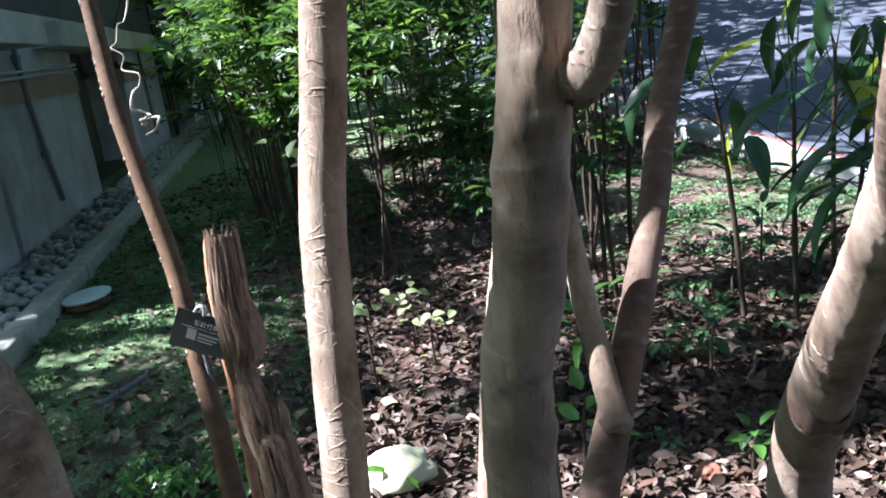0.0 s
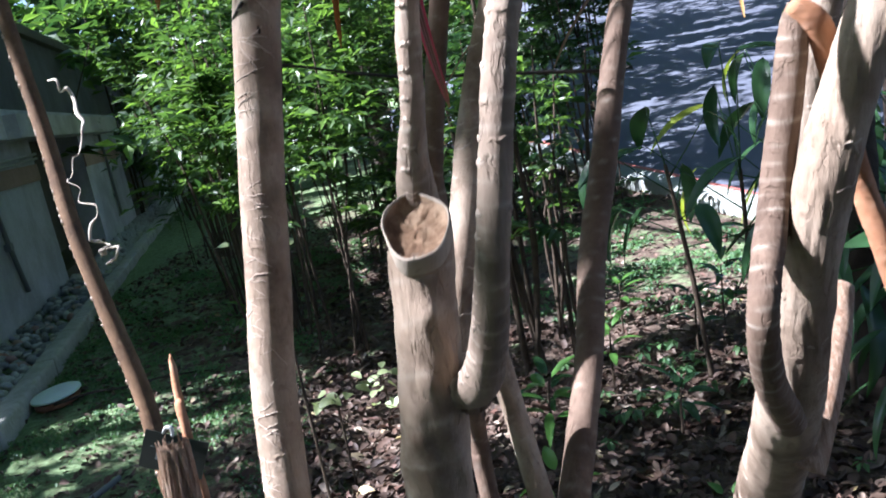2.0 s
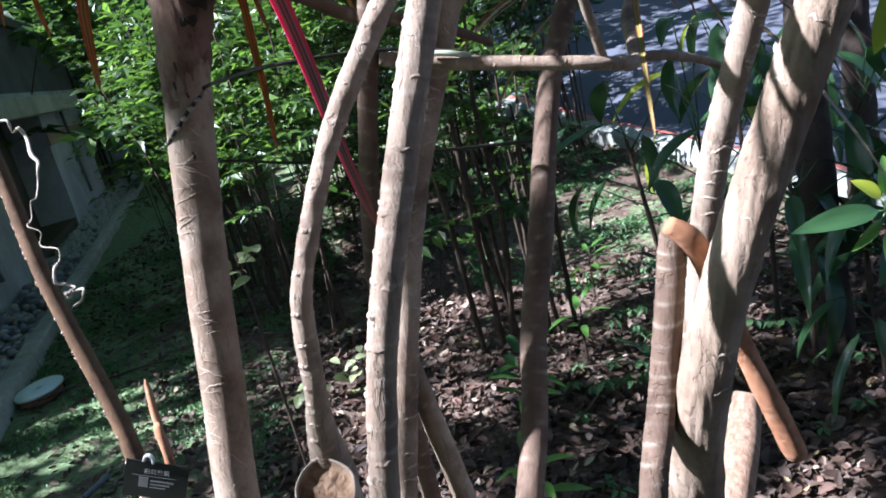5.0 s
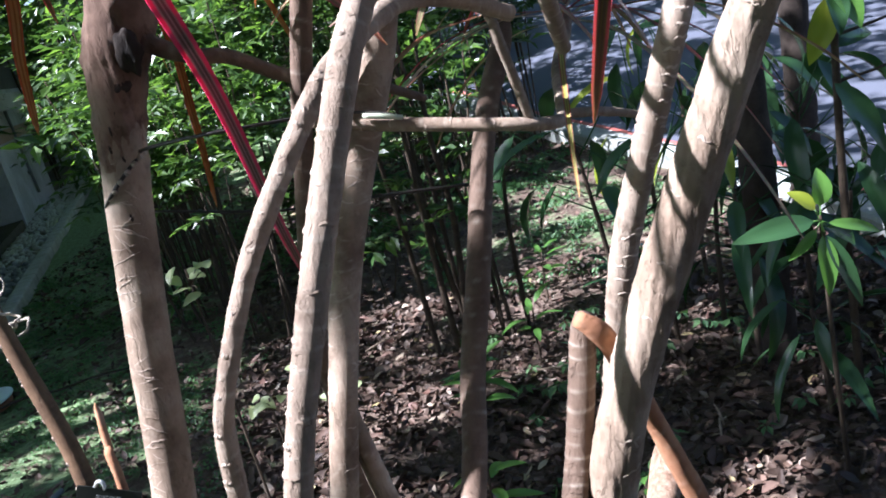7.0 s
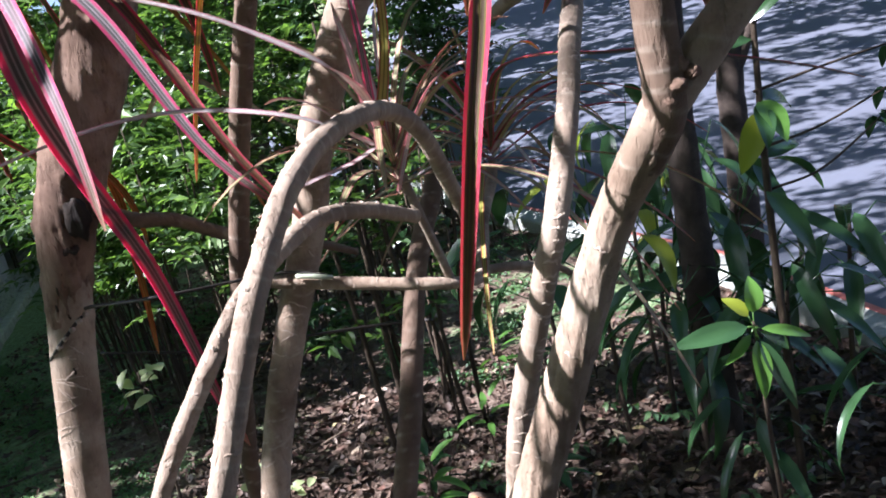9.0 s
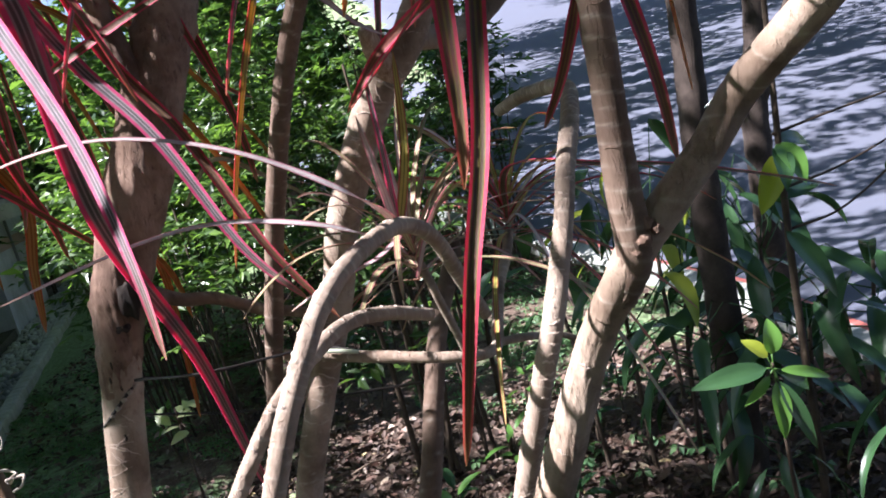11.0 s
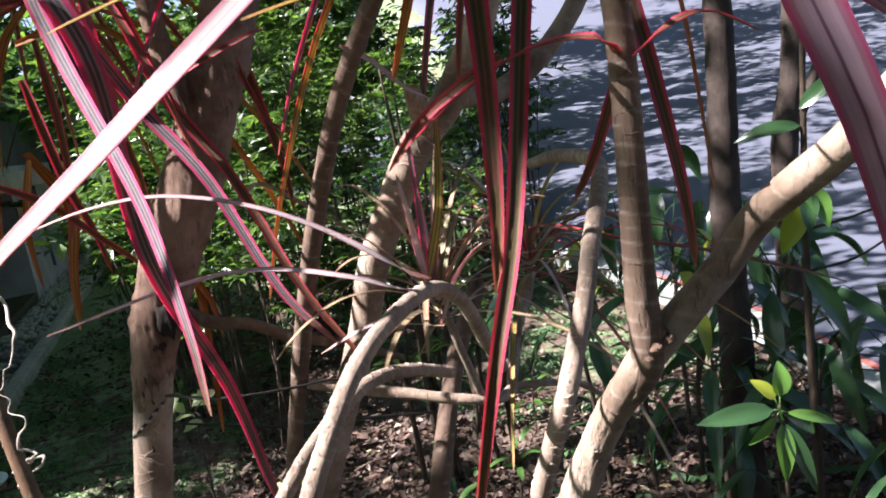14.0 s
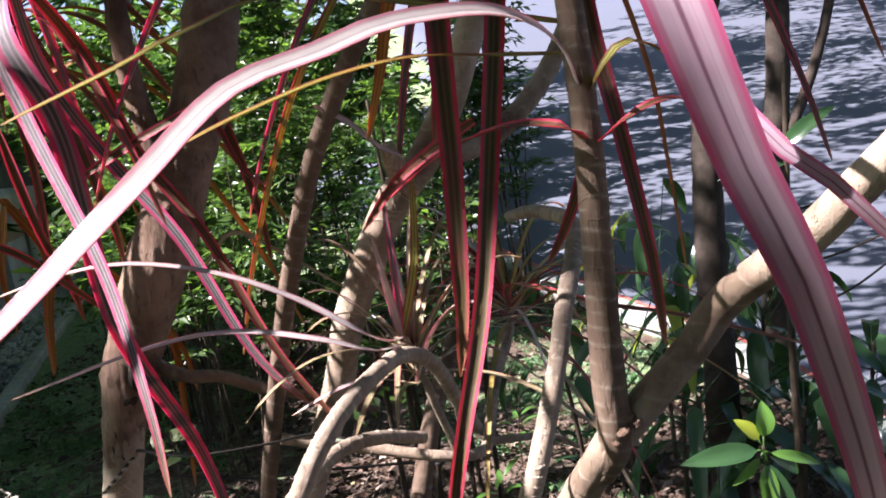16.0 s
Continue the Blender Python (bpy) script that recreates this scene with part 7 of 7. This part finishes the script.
disc((-2.37, 4.55, 0.035), 0.140, 0.008, 0.024, (4, -3), lid, "cover", LID_MAT, "pale mint cover")
disc((-2.37, 4.55, 0.0), 0.128, -0.004, 0.030, (4, -3), lid, "rim", RIM_RUST, "rusty rim under the cover")
v, f, uv, rd = tube([(-1.59, 2.98, 0.018, 0.013), (-1.55, 3.08, 0.019, 0.013), (-1.50, 3.22, 0.020, 0.012)], 14, 0.03, 0, 0, False, 0.02, 3)
solo("pipe_piece", v, f, PIPE_GREY, "short piece of dark grey pipe lying on the moss", "pipe", uv=uv)
v, f, uv, rd = tube([(-2.32, 4.40, 0.03, 0.007), (-2.1, 4.43, 0.05, 0.008), (-1.9, 4.42, 0.045, 0.007), (-1.7, 4.46, 0.05, 0.006), (-1.4, 4.5, 0.02, 0.004)], 8, 0.03, 0, 0, False, 0.1, 4)
solo("fallen_branch", v, f, BARK_DARK, "thin dark fallen branch on the ground", "branch", uv=uv)
_r = np.random.default_rng(77)
for k in range(16):
    x, y, a, L = _r.uniform(-1.4, 1.7), _r.uniform(2.1, 4.2), _r.uniform(0, 3.14), _r.uniform(0.12, 0.4)
    dx, dy = L * math.cos(a), L * math.sin(a)
    v, f, uv, rd = tube([(x, y, 0.018, 0.004), (x + dx * 0.5, y + dy * 0.5, 0.03 + _r.uniform(0, 0.01), 0.0045), (x + dx, y + dy, 0.016, 0.002)], 6, 0.03, 0, 0, False, 0.15, k)
    solo("fallen_twig", v, f, BARK_GREY if k % 2 else CANE, "thin dry twig lying on leaf litter", "twig", uv=uv, group="fallen twigs")


def rock(c, size, seed, name, label, mat):
    bm = bmesh.new()
    bmesh.ops.create_icosphere(bm, subdivisions=4, radius=1.0)
    for q in bm.verts:
        p = q.co.copy()
        k = 1 + 0.36 * noise.noise(p * 1.5 + Vector((seed, 0, 0))) + 0.13 * noise.noise(p * 3.4 + Vector((0, seed, 0))) + 0.02 * noise.noise(p * 14.0)
        p *= k
        p.z = max(p.z, -0.45)
        q.co = Vector((p.x * size[0], p.y * size[1], p.z * size[2])) + Vector(c)
    v, f = [tuple(q.co) for q in bm.verts], [tuple(t.index for t in q.verts) for q in bm.faces]
    bm.free()
    return solo(name, v, f, mat, label, "rock")


rock((-0.345, 2.17, 0.040), (0.105, 0.085, 0.060), 8.0, "rock", "pale yellowish sunlit rock among the dry leaves", ROCK)
for x_, y_, z_, d_, L_, w_ in ((-0.42, 2.09, 0.10, (0.9, 0.1, -0.1), 0.09, 0.020), (-0.30, 2.06, 0.075, (0.5, 0.3, -0.5), 0.08, 0.020)):
    v, f = blade((x_, y_, z_), d_, (0.0, -0.5, 0.8), L_, w_, 0.5, 0.3, 0.05)
    solo("fallen_leaf", v, f, BROAD_LIGHT, "bright green leaf fallen on a pale rock", "leaf", group="fallen leaves")
rock((0.50, 2.02, 0.02), (0.035, 0.03, 0.025), 5.0, "pebble", "rounded reddish pebble on leaf litter", RIM_RUST)

# cobbles between edging and wall
bed = thing("cobble_bed", wallp(3.0, 0.38, 0.0), "bed of grey river cobbles along the wall", "cobbles", kind="structure")
_base = []
for s in range(5):
    r = np.random.default_rng(200 + s)
    v, f = [], []
    rings, sides = 4, 7
    v.append((0, 0, 1.0))
    for i in range(1, rings):
        for j in range(sides):
            t, p = math.pi * i / rings, 2 * math.pi * j / sides + 0.4 * i
            k = r.uniform(0.85, 1.12)
            v.append((k * math.sin(t) * math.cos(p), k * math.sin(t) * math.sin(p), k * math.cos(t)))
    v.append((0, 0, -1.0))
    for j in range(sides):
        k = (j + 1) % sides
        f.append((0, 1 + j, 1 + k))
        for i in range(rings - 2):
            a = 1 + i * sides
            f.append((a + j, a + sides + j, a + sides + k, a + k))
        a = 1 + (rings - 2) * sides
        f.append((a + j, len(v) - 1, a + k))
    _base.append((np.array(v), f))
_meshes = [mesh_of("cobble", v, f, COBBLE) for v, f in _base]
_r = np.random.default_rng(31)
_far = []
for k in range(1300):
    s = -1.0 + 15.5 * (k + _r.uniform(0, 1)) / 1300
    o = _r.uniform(0.16, 0.60)
    x, y, _ = wallp(s, o, 0)
    a, b, c = _r.uniform(0.028, 0.064), _r.uniform(0.025, 0.048), _r.uniform(0.020, 0.036)
    z = float(ground_z(x, y)) + 0.02 + 0.05 * (o - 0.15) + _r.uniform(0, 0.03)
    m = pose(x, y, z, _r.uniform(-20, 20), _r.uniform(-20, 20), _r.uniform(0, 360)) @ Matrix.Diagonal((a, b, c, 1))
    if 1.4 < s < 5.0:
        ob = new("cobble", _meshes[k % 5])
        ob.parent = bed
        ob.matrix_basis = Matrix.Translation(-ROOT[bed.name]) @ m
    else:
        v, f = _base[k % 5]
        mm = np.array(m)
        _far.append((v @ mm[:3, :3].T + mm[:3, 3], f))
v, f = gather(_far)
tagged(part("cobbles", v, f, COBBLE, bed, "further river cobbles"), kind="stuff")


def scatter(n, xr, yr, keep, r):
    out = []
    while len(out) < n:
        x, y = r.uniform(*xr), r.uniform(*yr)
        if keep(x, y, r.uniform()):
            out.append((x, y))
    return np.array(out)


def in_bed(x, y):
    p = Vector((x, y, 0)) - K0
    return p.dot(KN) > -0.02


def litter(n, xr, yr, size, seed, keep, name, label):
    r = np.random.default_rng(seed)
    xy = scatter(n, xr, yr, lambda x, y, u: keep(x, y, u) and x < float(road_edge(y)) - 0.24 and not in_bed(x, y), r)
    z = bumpy_ground(xy[:, 0], xy[:, 1]) + r.uniform(0.004, 0.03, n)
    c = np.column_stack([xy, z])
    N = r.normal(0, 0.42, (n, 3)) + np.array([0, 0, 1.0])
    v, f = curled_leaves(c, N, r.normal(0, 1, (n, 3)) * np.array([1, 1, 0.25]), size, 0.5, r)
    return solo(name, v, f, LITTER, label, "leaf litter", at=(0, 0, 0), kind="stuff")


litter(13000, (-1.6, 2.2), (1.6, 4.3), 0.048, 1, lambda x, y, u: u < (0.25 if x < -0.8 else 0.35 if y > 3.6 and x > 0.3 else 1.0), "leaf_litter", "thick brown dry leaf litter")
litter(9000, (-3.2, 2.3), (4.0, 11.5), 0.050, 2, lambda x, y, u: u < (0.2 if x < -0.9 else 0.32 if 4.3 < y < 6.4 and x > 0.1 else 1.0), "leaf_litter", "scattered dry leaves under the shrubs")
litter(3600, (-3.2, -0.6), (1.8, 9.5), 0.040, 3, lambda x, y, u: True, "leaf_litter", "sparse dry leaves on the moss")


def herbs(n, xr, yr, size, seed, keep, label, mat=HERB, tall=0.05, per=5):
    r = np.random.default_rng(seed)
    xy = scatter(n, xr, yr, lambda x, y, u: keep(x, y, u) and x < float(road_edge(y)) - 0.24 and not in_bed(x, y), r)
    C, N, A = [], [], []
    for x, y in xy:
        z = float(bumpy_ground(np.array(x), np.array(y)))
        h = tall * r.uniform(0.4, 1.3)
        for k in range(per):
            a = k * 6.283 / per + r.uniform(-0.4, 0.4)
            C.append((x + 0.006 * math.cos(a), y + 0.006 * math.sin(a), z + h))
            N.append((0.5 * math.cos(a) + r.normal(0, 0.2), 0.5 * math.sin(a) + r.normal(0, 0.2), 1.0))
            A.append((math.cos(a), math.sin(a), 0.15))
    v, f = leaf_cloud(np.array(C), np.array(N), np.array(A), size, 0.6, r)
    return solo("ground_herbs", v, f, mat, label, "herbs", at=(0, 0, 0), kind="stuff", smooth=False)


def patchy(x, y, u):
    return noise.noise(Vector((x * 2.2, y * 2.2, 3.0))) + 0.35 * noise.noise(Vector((x * 6, y * 6, 0))) > u * 0.6 - 0.12


herbs(5200, (-3.2, -0.7), (1.8, 8.0), 0.022, 11, patchy, "tiny green clover leaves on the moss", per=4, tall=0.03)
herbs(1700, (0.2, 2.1), (3.9, 7.5), 0.030, 12, patchy, "low green weeds in the leaf litter", per=4, tall=0.035)
herbs(90, (-1.25, -0.75), (2.1, 2.5), 0.04, 13, lambda x, y, u: True, "bright green seedlings", BROAD_LIGHT, 0.05, 5)
herbs(60, (0.4, 1.6), (2.1, 3.6), 0.045, 14, patchy, "small green seedlings among the dry leaves", HERB, 0.07, 5)

# low leafy plants in the litter
for i, (x, y, h, n, L, w, m, lab) in enumerate((
        (0.24, 2.66, 0.28, 9, 0.15, 0.040, BROAD_MID, "young plant with green lance leaves"),
        (0.19, 2.15, 0.20, 7, 0.12, 0.035, BROAD_LIGHT, "young plant with bright green lance leaves"),
        (0.26, 2.85, 0.22, 8, 0.13, 0.034, BROAD_DARK, "young plant with dark green lance leaves"),
        (0.55, 3.15, 0.25, 9, 0.12, 0.032, BROAD_MID, "young plant with green lance leaves"),
        (0.62, 2.05, 0.10, 9, 0.07, 0.030, BROAD_MID, "seedling with green leaves"),
        (0.95, 3.35, 0.26, 10, 0.12, 0.03, BROAD_DARK, "low dark green fern-like plant"),
        (1.15, 3.6, 0.3, 12, 0.13, 0.034, BROAD_DARK, "low dark green fern-like plant"),
        (0.75, 3.9, 0.22, 9, 0.11, 0.03, BROAD_MID, "young plant with green lance leaves"),
        (-1.35, 5.1, 0.2, 12, 0.14, 0.03, BROAD_LIGHT, "clump of bright green fronds"),
        (0.7, 2.75, 0.14, 10, 0.12, 0.03, BROAD_DARK, "low dark green plant"))):
    broad_plant((x, y), h, n, L, w, 300 + i, m, lab, 0.005, (0.02, 0.01), 0.03, 0.45, 0.5, name="low_plant", rise=0.6, group="low plants")
for i, (x, y, z, s) in enumerate(((-0.46, 2.75, 0.36, 0.9), (-0.36, 3.3, 0.22, 0.8), (-0.48, 2.40, 0.965, 0.85), (-0.27, 3.0, 0.20, 0.8))):
    th = broad_plant((x, y), z, 0, 0.1, 0.04, 320 + i, VARIEGATED, "low shrub with cream-edged pale green leaves", 0.005, (0.0, 0.0), name="variegated_plant", group="low plants")
    r = np.random.default_rng(330 + i)
    for k in range(9):
        a = k * 2.4
        q = Vector((x + r.normal(0, 0.055 * s), y + r.normal(0, 0.05 * s), z + r.normal(-0.02, 0.025) * s))
        v, f, uv, rd = tube([(x, y, z - 0.05, 0.0016), (*((q + Vector((x, y, z - 0.03))) / 2), 0.0014), (*q, 0.001)], 5, 0.02)
        part("twig", v, f, CANE, th, uv=uv)
        v, f = blade(q, (math.cos(a), math.sin(a) - 0.3, r.uniform(-0.5, 0.45)), (r.normal(0, 0.4), -0.4, 1), 0.072 * s * r.uniform(0.8, 1.2), 0.040 * s, 0.4, 0.25, 0.05)
        part("leaf", v, f, VARIEGATED, th)
